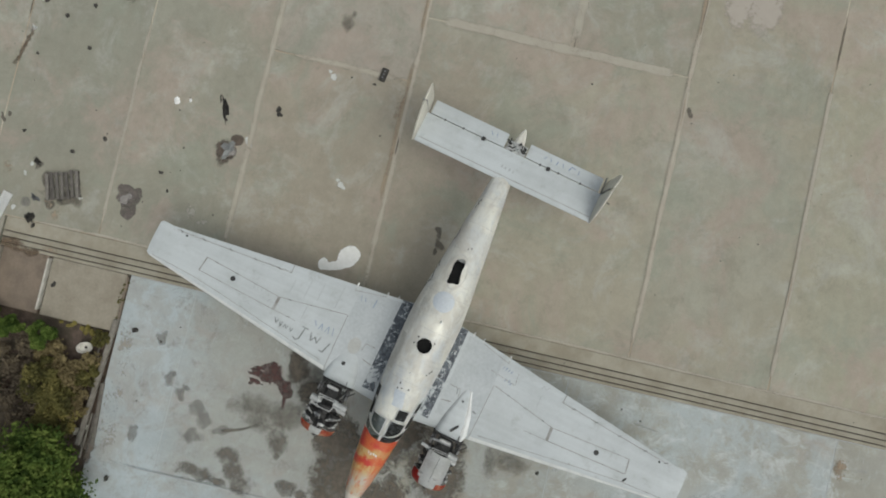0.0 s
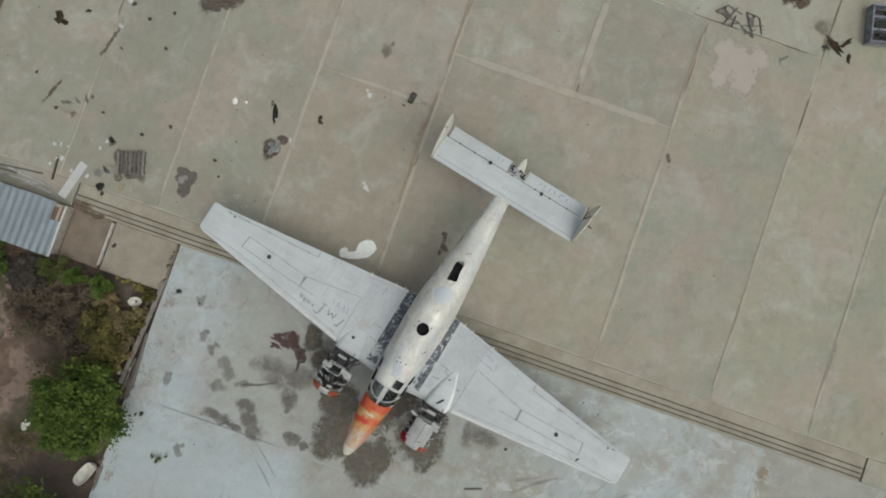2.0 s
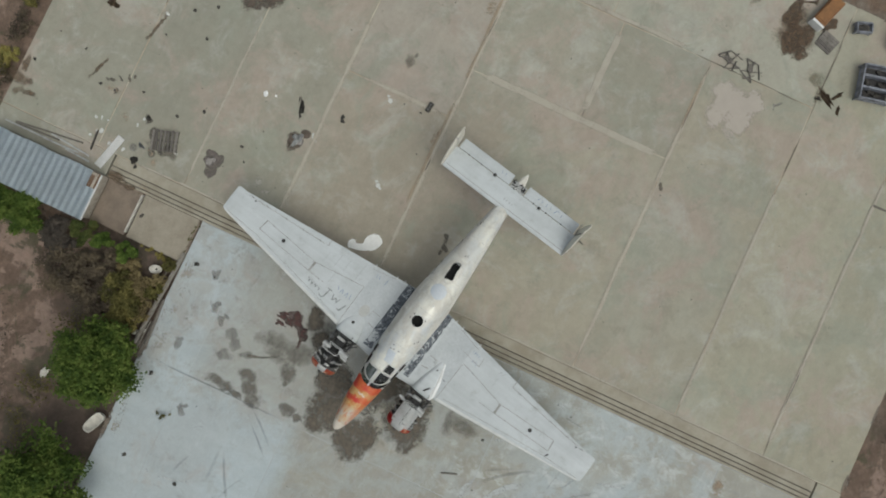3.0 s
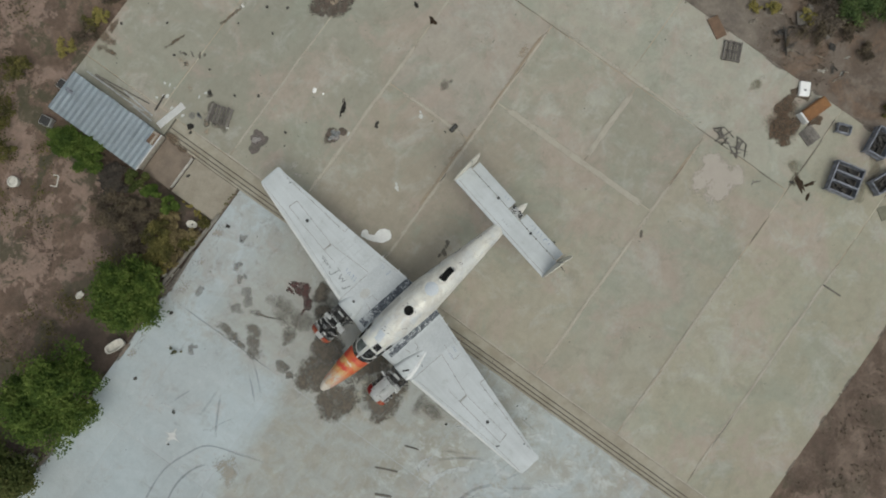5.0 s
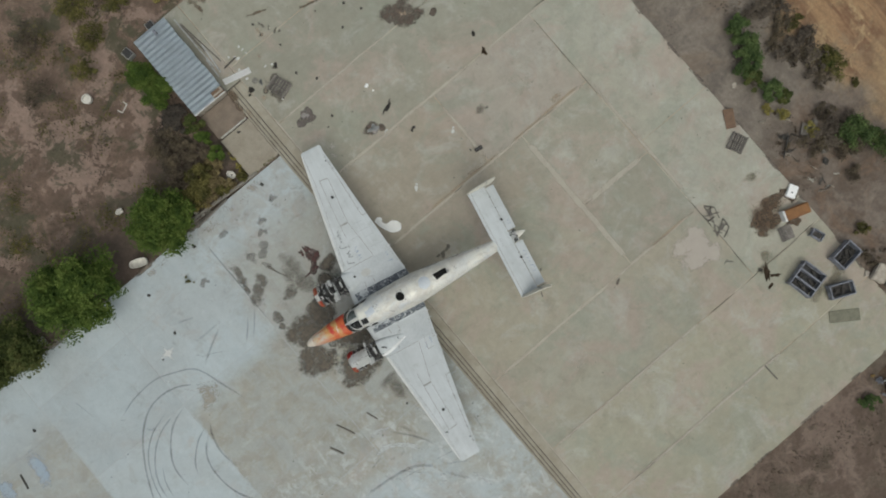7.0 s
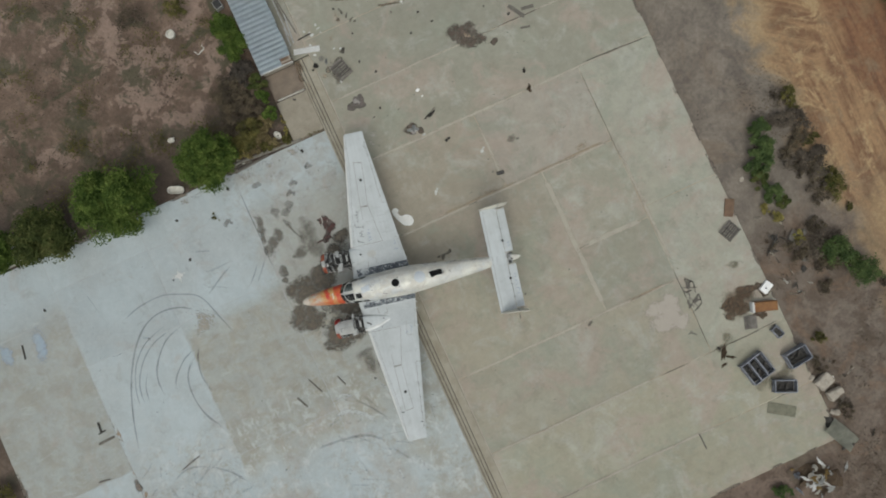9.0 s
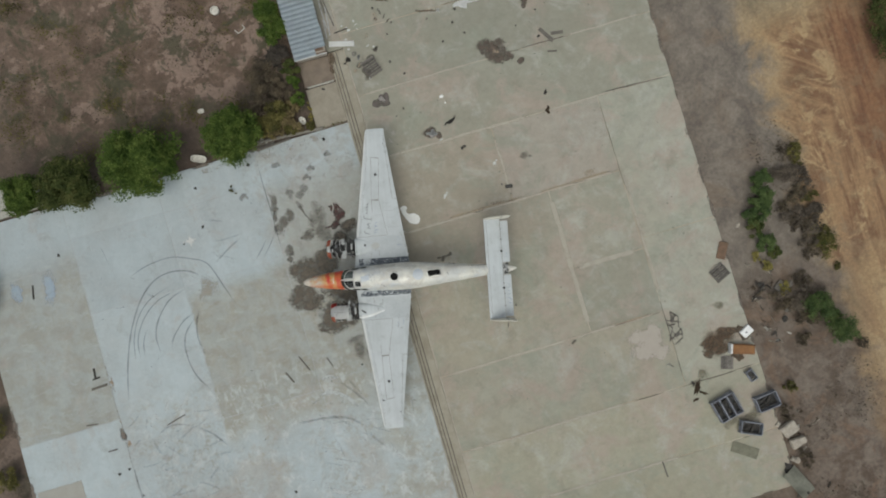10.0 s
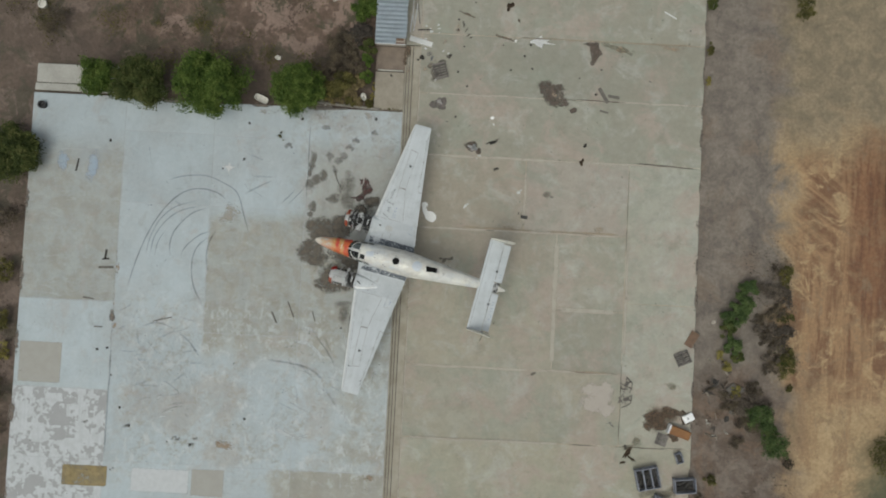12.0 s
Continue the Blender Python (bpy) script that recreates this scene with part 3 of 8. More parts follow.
GREY_STAIN = m_stain("grey_ash_stain", (0.19, 0.182, 0.165), (0.27, 0.26, 0.24), 0.55, 0.6, 2.8, 0.8, 1.8)
RUST_STAIN = m_film("rust_stain", (0.285, 0.215, 0.148), (0.305, 0.245, 0.182), 0.5, 1.4, 15.0, 1.6)
RUST_DARK = m_stain("dark_rust_wash", (0.12, 0.08, 0.05), (0.18, 0.13, 0.085), 0.75, 0.7, 2.4, 0.8, 1.8)
PILE_STAIN = m_stain("brown_soil_pile", (0.062, 0.041, 0.026), (0.12, 0.082, 0.052), 0.97, 0.4, 2.8, 0.9, 2.2)
SOIL_STAIN = m_stain("soil_washed_over", (0.16, 0.132, 0.108), (0.20, 0.168, 0.138), 0.9, 0.6, 2.2, 0.9, 1.8)
OLIVE_STAIN = m_stain("olive_dirt_wash", (0.19, 0.17, 0.115), (0.24, 0.215, 0.155), 0.7, 0.8, 2.0, 0.8, 1.8)
DARK_BROWN = m_plain("dark_brown_rot", (0.06, 0.04, 0.025), (0.11, 0.075, 0.045), 0.95, scale=8)
BLUE_STAIN = m_film("pale_blue_paint_trace", (0.285, 0.35, 0.42), (0.315, 0.365, 0.41), 0.72, 1.6, 14.0, 1.6)
TYRE_MARK = m_stain("tyre_mark", (0.16, 0.166, 0.166), (0.22, 0.226, 0.224), 0.52, 0.8, 1.4, 0.8, 1.3)
FAINT_MARK = m_stain("faint_scuff", (0.205, 0.215, 0.215), (0.255, 0.265, 0.264), 0.45, 0.8, 1.4, 0.8, 1.0)
SCUFF = m_stain("thin_scuff", (0.25, 0.258, 0.256), (0.30, 0.307, 0.303), 0.30, 1.0, 1.5, 0.8, 1.6)
WHITE_MARK = m_film("pale_scuff", (0.445, 0.468, 0.465), (0.415, 0.437, 0.435), 0.8, 1.6)
SEAM = m_film("pale_joint_smear", (0.415, 0.378, 0.312), (0.375, 0.33, 0.27), 0.92, 1.2, 15.0, 0.9)
SEAM_FAINT = m_film("faint_joint_smear", (0.392, 0.358, 0.298), (0.36, 0.324, 0.268), 0.86, 1.2, 34.0, 1.2)
SEAM_BAND = m_film("pale_joint_band", (0.392, 0.36, 0.30), (0.365, 0.33, 0.273), 0.93, 1.2, 42.0, 1.1)
SEAM_RUST = m_film("rusty_joint_smear", (0.325, 0.265, 0.195), (0.288, 0.226, 0.162), 0.80, 1.2, 38.0, 1.1)
SEAM_DARK = m_stain("dark_joint_dirt", (0.13, 0.115, 0.09), (0.18, 0.16, 0.13), 0.8, 0.6, 1.5)
CHALK_SPLASH = m_film("chalky_splash", (0.55, 0.555, 0.535), (0.48, 0.485, 0.46), 0.9, 4.0, 17.0, 1.6)
OCHRE = m_stain("ochre_painted_patch", (0.24, 0.18, 0.075), (0.28, 0.215, 0.10), 0.95, 0.25, 1.5, 0.8, 0.5)
TAN_PATCH = m_film("bare_tan_patch", (0.315, 0.298, 0.255), (0.29, 0.27, 0.226), 0.6, 1.6, 15.0, 1.6)
TAN_RECT = m_film("bare_tan_rectangle", (0.345, 0.338, 0.305), (0.325, 0.315, 0.28), 0.85, 1.2, 12.0, 0.8)


def m_glass(name, a, b, clear):
    n = Nodes(name, 0.08)
    n.b.inputs["Transmission Weight"].default_value = clear
    n.colour(n.mix(n.ramp(n.noise(4, 5), 0.4, 0.7), a, b))
    n.put(n.ramp(n.noise(5, 5), 0.4, 0.7, 0.05, 0.3), n.b.inputs["Roughness"])
    return n.mat


GLASS = m_glass("old_cockpit_glass", (0.02, 0.022, 0.022), (0.06, 0.066, 0.064), 0.8)
GLASS_PALE = m_glass("pale_cockpit_glass", (0.10, 0.125, 0.12), (0.19, 0.22, 0.21), 0.25)
GLASS_GREEN = m_glass("green_cockpit_glass", (0.05, 0.065, 0.045), (0.09, 0.11, 0.085), 0.35)
LANDING = m_plain("pale_landing_concrete", (0.305, 0.272, 0.216), (0.25, 0.22, 0.172), 0.9, scale=1.5)
STRIP_PALE = m_plain("pale_grey_concrete_strip", (0.375, 0.365, 0.325), (0.31, 0.30, 0.265), 0.9, scale=1.2)
APRON = m_plain("brown_dirty_concrete", (0.22, 0.175, 0.135), (0.16, 0.128, 0.10), 0.9, scale=1.8)
BROWN_BOARD = m_plain("brown_rusted_board", (0.17, 0.105, 0.068), (0.12, 0.078, 0.05), 0.9, scale=4)
BEAM = m_plain("dirty_grey_beam", (0.23, 0.215, 0.185), (0.15, 0.135, 0.11), 0.9, scale=5)
RAIL = m_plain("buried_rail", (0.05, 0.042, 0.034), (0.11, 0.09, 0.07), 0.8, scale=3)
OFFWHITE = m_plain("dirty_white", (0.58, 0.56, 0.50), (0.44, 0.42, 0.37), 0.6, scale=5)
LIME = m_film("pale_pink_lime_patch", (0.398, 0.355, 0.308), (0.372, 0.332, 0.288), 0.86, 1.1, 13.0, 2.0)
PEEL_RECT = m_film("flaking_white_rectangle", (0.50, 0.515, 0.515), (0.455, 0.47, 0.47), 0.85, 2.2, 9.0, 1.3)
OCHRE_SCRAP = m_plain("ochre_board", (0.30, 0.20, 0.07), (0.22, 0.145, 0.055), 0.8, scale=5)
TARP = m_plain("grey_green_tarpaulin", (0.30, 0.30, 0.245), (0.22, 0.22, 0.18), 0.6, scale=4)
NOSE_CAP = m_plain("dull_cream_cap", (0.55, 0.50, 0.43), (0.45, 0.39, 0.32), 0.55, scale=4)

# ---- building helpers ----
def mesh_of(bm, name, material):
    bmesh.ops.recalc_face_normals(bm, faces=bm.faces)
    me = bpy.data.meshes.new(name)
    bm.to_mesh(me)
    bm.free()
    for m in material if isinstance(material, (list, tuple)) else [material]:
        me.materials.append(m)
    return me


def smooth(ob):
    for p in ob.data.polygons:
        p.use_smooth = True
    ob.data.set_sharp_from_angle(angle=radians(38))
    return ob


def part(name, bm, material, parent, label=""):
    """One mesh object under a thing or a part, in the thing's own axes."""
    ob = new(name, mesh_of(bm, name, material))
    ob.parent = parent
    return tagged(ob, label)


def thing(name, label, category, m=None, group="", kind=""):
    """An Empty at a thing's base."""
    ob = new(name)
    ob.empty_display_size = 0.2
    if m is not None:
        ob.matrix_world = m
    return tagged(ob, label, category, group, kind)


def whole(name, bm, material, label, category, m=None, group="", kind=""):
    """A thing that is one mesh."""
    ob = new(name, mesh_of(bm, name, material))
    if m is not None:
        ob.matrix_world = m
    return tagged(ob, label, category, group, kind)


def box(bm, x0, x1, y0, y1, z0, z1, m=None, edge=0.0):
    """A box, its edges taken off by edge."""
    made = bmesh.ops.create_cube(bm, size=1.0, matrix=Matrix.LocRotScale(((x0 + x1) / 2, (y0 + y1) / 2, (z0 + z1) / 2), None, (abs(x1 - x0), abs(y1 - y0), abs(z1 - z0))))
    verts = made["verts"]
    if edge:
        es = list({e for v in verts for e in v.link_edges})
        verts = list({v for f in bmesh.ops.bevel(bm, geom=es, offset=edge, segments=1, affect="EDGES")["faces"] for v in f.verts} | {v for v in verts if v.is_valid})
    if m is not None:
        bmesh.ops.transform(bm, matrix=m, verts=verts)
    return bm


def tube(bm, a, b, r0, r1=None, n=10, caps=True):
    """A round bar from a to b."""
    a, b = Vector(a), Vector(b)
    q = (b - a).to_track_quat("Z", "Y").to_matrix().to_4x4()
    bmesh.ops.create_cone(bm, cap_ends=caps, segments=n, radius1=r0, radius2=r0 if r1 is None else r1, depth=(b - a).length, matrix=Matrix.Translation((a + b) / 2) @ q)
    return bm


def loft(bm, rings, close=True, ends=True):
    """Skins rings of points of equal count."""
    rows = [[bm.verts.new(p) for p in ring] for ring in rings]
    n = len(rows[0])
    for a, b in zip(rows, rows[1:]):
        for i in range(n if close else n - 1):
            j = (i + 1) % n
            bm.faces.new((a[i], a[j], b[j], b[i]))
    if ends and close:
        bm.faces.new(rows[0])
        bm.faces.new(rows[-1])
    return rows


def sheet(bm, f, us, vs, thick=0.0):
    """A patch of surface f(u, v), with a rim of its thickness."""
    rows = [[bm.verts.new(f(u, v)) for v in vs] for u in us]
    faces = [bm.faces.new((rows[i][j], rows[i + 1][j], rows[i + 1][j + 1], rows[i][j + 1])) for i in range(len(us) - 1) for j in range(len(vs) - 1)]
    if thick:
        bmesh.ops.solidify(bm, geom=faces, thickness=thick)
    return bm


def steps(a, b, d):
    n = max(1, int(math.ceil(abs(b - a) / d)))
    return [a + (b - a) * i / n for i in range(n + 1)]


# ---- ground and pavement ----
def build_ground():
    bm = bmesh.new()
    xs = [-900, -300, -120, -60] + steps(-44, 44, 1.0) + [60, 120, 300, 900]
    verts = {}
    for i, x in enumerate(xs):
        for j, y in enumerate(xs):
            on = -21.8 < x < 17.4 and -16.7 < y < 17.6
            h = 0.10 * noise.noise((x * 0.35, y * 0.35, 3.0)) + 0.05 * noise.noise((x * 1.1, y * 1.1, 7.0)) if abs(x) < 45 and abs(y) < 45 else 0
            verts[i, j] = bm.verts.new((x, y, -0.16 if on else -0.06 + max(-0.09, min(h, 0.14))))
    for i in range(len(xs) - 1):
        for j in range(len(xs) - 1):
            bm.faces.new((verts[i, j], verts[i + 1, j], verts[i + 1, j + 1], verts[i, j + 1]))
    ob = whole("ground", bm, SOIL, "dry brown soil with a tan graded track", "ground", kind="structure")
    smooth(ob)


build_ground()

bm = bmesh.new()
box(bm, -21.5, -0.24, -16.4, 8.7, -0.15, -0.007)
box(bm, 0.62, 17.1, -16.4, 17.25, -0.15, -0.009)
PAVE = whole("pavement", bm, JOINT, "sand-filled joints between large concrete slabs", "pavement", kind="structure")
# ---- track of a sliding gate ----
def build_track():
    edges = [(-0.235, -0.147), (-0.113, 0.013), (0.047, 0.193), (0.227, 0.615)]
    root = thing("gate_track", "sunken three-groove track crossing the concrete", "track", pose(0, 0, 0), kind="structure")
    for a, b in edges:
        bm = bmesh.new()
        box(bm, a, b, -15.45, 12.6, -0.1, -0.004, edge=0.008)
        part("track_bed", bm, STRIP, root)
    for x in (-0.13, 0.03, 0.21):
        bm = bmesh.new()
        box(bm, x - 0.012, x + 0.012, -15.4, 12.55, -0.1, -0.04)
        part("rail", bm, RAIL, root, "rusty buried rail")


build_track()


# ---- stains lying on the slabs ----
LAYER = [0.0040]


def stain(mat, label, lobes, jag=0.28, name="stain"):
    """One stain as a thin sheet: the union of some lobes (x, y, rx, ry, turn), with how deep inside each point lies."""
    LAYER[0] += 0.00006
    def depth(x, y):
        best = 0.0
        for cx, cy, rx, ry, turn in lobes:
            c, s = math.cos(radians(turn)), math.sin(radians(turn))
            u, v = (c * (x - cx) + s * (y - cy)) / rx, (-s * (x - cx) + c * (y - cy)) / ry
            r = math.hypot(u, v)
            if r < 2.4:
                k = 1 + jag * 1.5 * noise.noise((x * 1.4 / min(rx, ry) * 0.5 + cx, y * 1.4 / min(rx, ry) * 0.5, cy))
                best = max(best, 1 - (r / (1.5 * k)) ** 2)
        return best
    x0, x1 = min(l[0] - 1.8 * max(l[2], l[3]) for l in lobes), max(l[0] + 1.8 * max(l[2], l[3]) for l in lobes)
    y0, y1 = min(l[1] - 1.8 * max(l[2], l[3]) for l in lobes), max(l[1] + 1.8 * max(l[2], l[3]) for l in lobes)
    d = max(0.035, max(x1 - x0, y1 - y0) / 56)
    xs, ys = steps(x0, x1, d), steps(y0, y1, d)
    val = [[depth(x, y) for y in ys] for x in xs]
    cells = {(i, j) for i in range(len(xs) - 1) for j in range(len(ys) - 1) if max(val[i][j], val[i + 1][j], val[i][j + 1], val[i + 1][j + 1]) > 0}
    first = None
    while cells:
        todo, piece = [cells.pop()], []
        while todo:
            i, j = todo.pop()
            piece.append((i, j))
            for q in ((i + 1, j), (i - 1, j), (i, j + 1), (i, j - 1)):
                if q in cells:
                    cells.remove(q)
                    todo.append(q)
        if len(piece) < 8:
            continue
        bm = bmesh.new()
        rim = bm.verts.layers.float.new("edge")
        made = {}
        def vert(i, j):
            if (i, j) not in made:
                v = bm.verts.new((xs[i], ys[j], LAYER[0]))
                v[rim] = (val[i][j] - 0.44) * 1.45 + 0.1
                made[i, j] = v
            return made[i, j]
        for i, j in piece:
            bm.faces.new((vert(i, j), vert(i + 1, j), vert(i + 1, j + 1), vert(i, j + 1)))
        first = whole(name, bm, mat, label, "stain")
    return first


def mark(mat, label, pts, width, name="tyre_mark", category="tyre mark"):
    """A worn line along smooth points."""
    bm = bmesh.new()
    rim = bm.verts.layers.float.new("edge")
    LAYER[0] += 0.00006
    path = []
    for i in range(len(pts) - 1):
        p = [Vector(pts[max(0, min(len(pts) - 1, i + k))]) for k in (-1, 0, 1, 2)]
        for t in (0, 0.2, 0.4, 0.6, 0.8):
            path.append(0.5 * (2 * p[1] + (p[2] - p[0]) * t + (2 * p[0] - 5 * p[1] + 4 * p[2] - p[3]) * t * t + (3 * p[1] - p[0] - 3 * p[2] + p[3]) * t ** 3))
    path.append(Vector(pts[-1]))
    rows = []
    for i, p in enumerate(path):
        d = (path[min(i + 1, len(path) - 1)] - path[max(i - 1, 0)]).normalized()
        side = Vector((-d.y, d.x)) * width / 2
        end = min(1.0, i / 4, (len(path) - 1 - i) / 4)
        row = []
        for k, e in ((-1, 0.0), (-0.4, 0.65), (0.4, 0.65), (1, 0.0)):
            q = p + side * k
            v = bm.verts.new((q.x, q.y, LAYER[0]))
            v[rim] = e * end
            row.append(v)
        rows.append(row)
    for a, b in zip(rows, rows[1:]):
        for i in range(3):
            bm.faces.new((a[i], a[i + 1], b[i + 1], b[i]))
    return whole(name, bm, mat, label, category)


def rect_patch(mat, label, x0, x1, y0, y1, name="painted_patch"):
    bm = bmesh.new()
    rim = bm.verts.layers.float.new("edge")
    LAYER[0] += 0.00006
    xs, ys = [x0, x0 + 0.12, x1 - 0.12, x1], [y0, y0 + 0.12, y1 - 0.12, y1]
    g = [[bm.verts.new((x, y, LAYER[0])) for y in ys] for x in xs]
    for i in range(4):
        for j in range(4):
            g[i][j][rim] = 0.95 if i in (1, 2) and j in (1, 2) else 0.0
    for i in range(3):
        for j in range(3):
            bm.faces.new((g[i][j], g[i + 1][j], g[i + 1][j + 1], g[i][j + 1]))
    return whole(name, bm, mat, label, "paint patch")


def build_stains():
    oil = "dark oil stain soaked into the concrete"
    stain(OIL, "dark oil stain under the aircraft nose", [(-4.4, 1.5, 1.0, 0.8, 20), (-5.05, 0.5, 0.75, 0.8, 0), (-4.7, -0.05, 0.6, 0.42, 25), (-3.4, 1.9, 0.9, 0.65, 0), (-5.0, 1.9, 0.4, 0.5, 30), (-2.9, 2.4, 0.7, 0.5, 0)])
    stain(OIL, "dark oil stain below the engine", [(-3.5, -1.0, 1.15, 0.85, 0), (-4.2, -1.3, 0.6, 0.45, 40), (-2.6, 0.2, 1.2, 0.8, 0)])
    stain(OIL_FAINT, oil, [(-2.2, 2.7, 1.0, 0.7, 10), (-3.15, 3.5, 0.4, 0.6, 10), (-3.05, 4.3, 0.35, 0.75, 5), (-3.45, 4.2, 0.3, 0.5, 0)])
    stain(RED_STAIN, "dark red spill dried on the concrete", [(-1.98, 4.08, 0.20, 0.24, 0), (-2.2, 3.86, 0.17, 0.17, 0), (-2.47, 3.62, 0.24, 0.17, 30), (-2.72, 3.60, 0.22, 0.06, 0), (-2.2, 4.28, 0.10, 0.30, -20), (-2.38, 4.50, 0.05, 0.20, -15), (-2.18, 4.55, 0.05, 0.2, 0), (-1.98, 4.42, 0.05, 0.26, 10), (-1.86, 4.30, 0.04, 0.16, 30), (-2.44, 4.64, 0.05, 0.07, 0), (-2.05, 4.66, 0.04, 0.08, 10)], 0.35)
    stain(OIL_WORN, oil, [(-3.92, 3.5, 0.42, 0.28, 10), (-4.3, 3.45, 0.12, 0.1, 0)], 0.25)
    stain(OIL_WORN, oil, [(-4.62, 4.85, 0.3, 0.32, 0), (-4.95, 4.6, 0.4, 0.3, 30), (-5.3, 4.3, 0.28, 0.4, 0), (-5.4, 4.9, 0.12, 0.3, 0)], 0.3)
    stain(OIL_WORN, oil, [(-5.22, 5.7, 0.2, 0.5, 5), (-5.3, 5.35, 0.18, 0.3, 0)], 0.3)
    stain(OIL_WORN, oil, [(-5.1, 2.95, 0.25, 0.35, -20), (-5.2, 2.55, 0.15, 0.25, 0)], 0.4)
    for x, y, rx, ry in ((-3.45, 5.95, 0.3, 0.22), (-3.75, 5.65, 0.3, 0.2), (-4.3, 6.0, 0.2, 0.3), (-3.95, 5.15, 0.12, 0.3)):
        stain(GREY_STAIN, "speckled grey stain on the coating", [(x, y, rx, ry, 20)], 0.5)
    for x, y in ((-1.85, 7.42), (-6.75, 6.45), (-3.2, 6.5), (-2.9, 6.95), (-4.6, 7.6)):
        stain(GREY_STAIN, "speckled grey stain on the coating", [(x, y, 0.2, 0.14, 20), (x + 0.2, y - 0.1, 0.08, 0.1, 0)], 0.6)
    for x0, x1, y0, w in ((-1.2, -3.4, 8.35, 0.7), (-3.0, -5.6, 8.3, 0.9), (-6.4, -9.0, 8.35, 0.6)):
        mark(TAN_PATCH, "brown dirt film along the slab edge", [(x0, y0), (x0 * 0.7 + x1 * 0.3, y0 + 0.08), (x0 * 0.3 + x1 * 0.7, y0 - 0.05), (x1, y0)], w, "edge_dirt", "stain")
    mark(SEAM_DARK, "dark run of oil along a crack", [(-3.98, 5.2), (-3.92, 5.0), (-3.8, 4.6), (-3.5, 4.0)], 0.12, "oil_run", "stain")
    stain(OIL_FAINT, "faint oil stain beside the wing", [(-3.0, -3.0, 0.35, 0.7, 0), (-2.3, -3.5, 0.5, 0.45, 0), (-3.1, -2.5, 0.5, 0.2, 10)])
    stain(SEAM_DARK, "dark dried splashes beside the fuselage", [(3.05, 0.42, 0.09, 0.1, 0), (2.88, 0.34, 0.14, 0.08, 0), (2.6, 0.28, 0.16, 0.1, 30), (2.4, 0.36, 0.1, 0.07, 0)], 0.5)
    stain(RUST_STAIN, "faint rusty wash on the slab", [(11.5, 2.5, 0.45, 0.3, 0)], 0.4)
    stain(WHITE_STAIN, "round splash of spilt white paint", [(1.70, 2.72, 0.32, 0.25, -30), (1.33, 3.12, 0.12, 0.34, 15), (1.33, 3.42, 0.16, 0.12, 0)], 0.12, "paint_spill")
    stain(BROWN_STAIN, "brown burnt patch on the concrete", [(8.45, 10.15, 0.95, 0.55, -40), (8.9, 9.72, 0.4, 0.35, 0), (7.9, 10.55, 0.35, 0.3, 0)], 0.5)
    stain(BROWN_STAIN, "brown leaf-litter patch by a joint", [(10.78, 12.8, 0.3, 0.6, -8), (10.45, 13.2, 0.34, 0.12, 0)], 0.5)
    stain(RUST_STAIN, "rust streak along the joint", [(12.1, 13.0, 0.9, 0.35, -10)], 0.4)
    stain(OLIVE_STAIN, "dark rust wash along the joint", [(11.6, 13.2, 0.5, 0.14, -12), (12.3, 12.95, 0.55, 0.18, -14)], 0.7)
    stain(RUST_STAIN, "rusty core of the burnt patch", [(8.5, 10.15, 0.5, 0.2, -42)], 0.5)
    stain(BROWN_STAIN, "small burnt spot on the concrete", [(9.6, 9.3, 0.18, 0.14, 0)], 0.5)
    stain(RUST_STAIN, "rust streak along the joint", [(15.2, 13.2, 1.3, 0.3, -4)], 0.4)
    stain(RUST_DARK, "rust wash round the discarded furniture", [(15.15, -8.1, 0.6, 0.75, 0), (15.7, -7.85, 0.7, 0.5, 0)], 0.25)
    stain(PILE_STAIN, "brown soil spilt round the discarded sheet", [(16.1, -9.2, 0.4, 0.16, -20), (16.75, -8.2, 0.3, 0.2, 0), (14.75, -8.5, 0.3, 0.3, 0), (15.0, -8.1, 0.55, 0.5, 0), (15.75, -7.8, 0.65, 0.3, -8), (15.4, -8.5, 0.5, 0.3, 0), (16.5, -7.75, 0.4, 0.15, 0)], 0.6)
    stain(LIME, "pale pinkish lime bloom on the slab", [(11.75, -7.1, 0.95, 0.95, 0), (12.2, -6.6, 0.5, 0.45, 0), (11.4, -7.6, 0.55, 0.55, 20), (12.3, -7.75, 0.45, 0.5, 0), (11.2, -6.7, 0.4, 0.45, 0)], 0.3)
    stain(GREY_STAIN, "faint grey stroke on the slab", [(12.55, -8.6, 0.2, 0.05, -40), (12.42, -8.5, 0.16, 0.04, 20)], 0.3)
    stain(OIL_FAINT, "faint dark smudge on the slab", [(8.3, 4.3, 0.3, 0.22, 0), (8.6, 4.2, 0.14, 0.1, 0)], 0.5)
    stain(SEAM_DARK, "dark dried crack stain near the shed", [(3.2, 13.65, 0.16, 0.05, 60), (3.35, 13.4, 0.2, 0.05, 30), (3.05, 14.0, 0.06, 0.24, 10), (2.75, 13.65, 0.1, 0.06, 0), (3.5, 13.25, 0.08, 0.05, 0)], 0.6)
    stain(RUST_DARK, "rusty brown soil washed over the slab corner", [(1.7, 17.2, 0.3, 0.5, 0), (1.3, 16.6, 0.18, 0.5, 10), (2.2, 17.1, 0.4, 0.14, 0)], 0.5)
    stain(SEAM_DARK, "dark patches under and beside the pallet", [(1.45, 11.0, 0.3, 0.26, 0), (1.85, 11.75, 0.3, 0.16, 0), (2.3, 12.1, 0.16, 0.14, 0), (1.25, 11.5, 0.16, 0.16, 0)], 0.6)
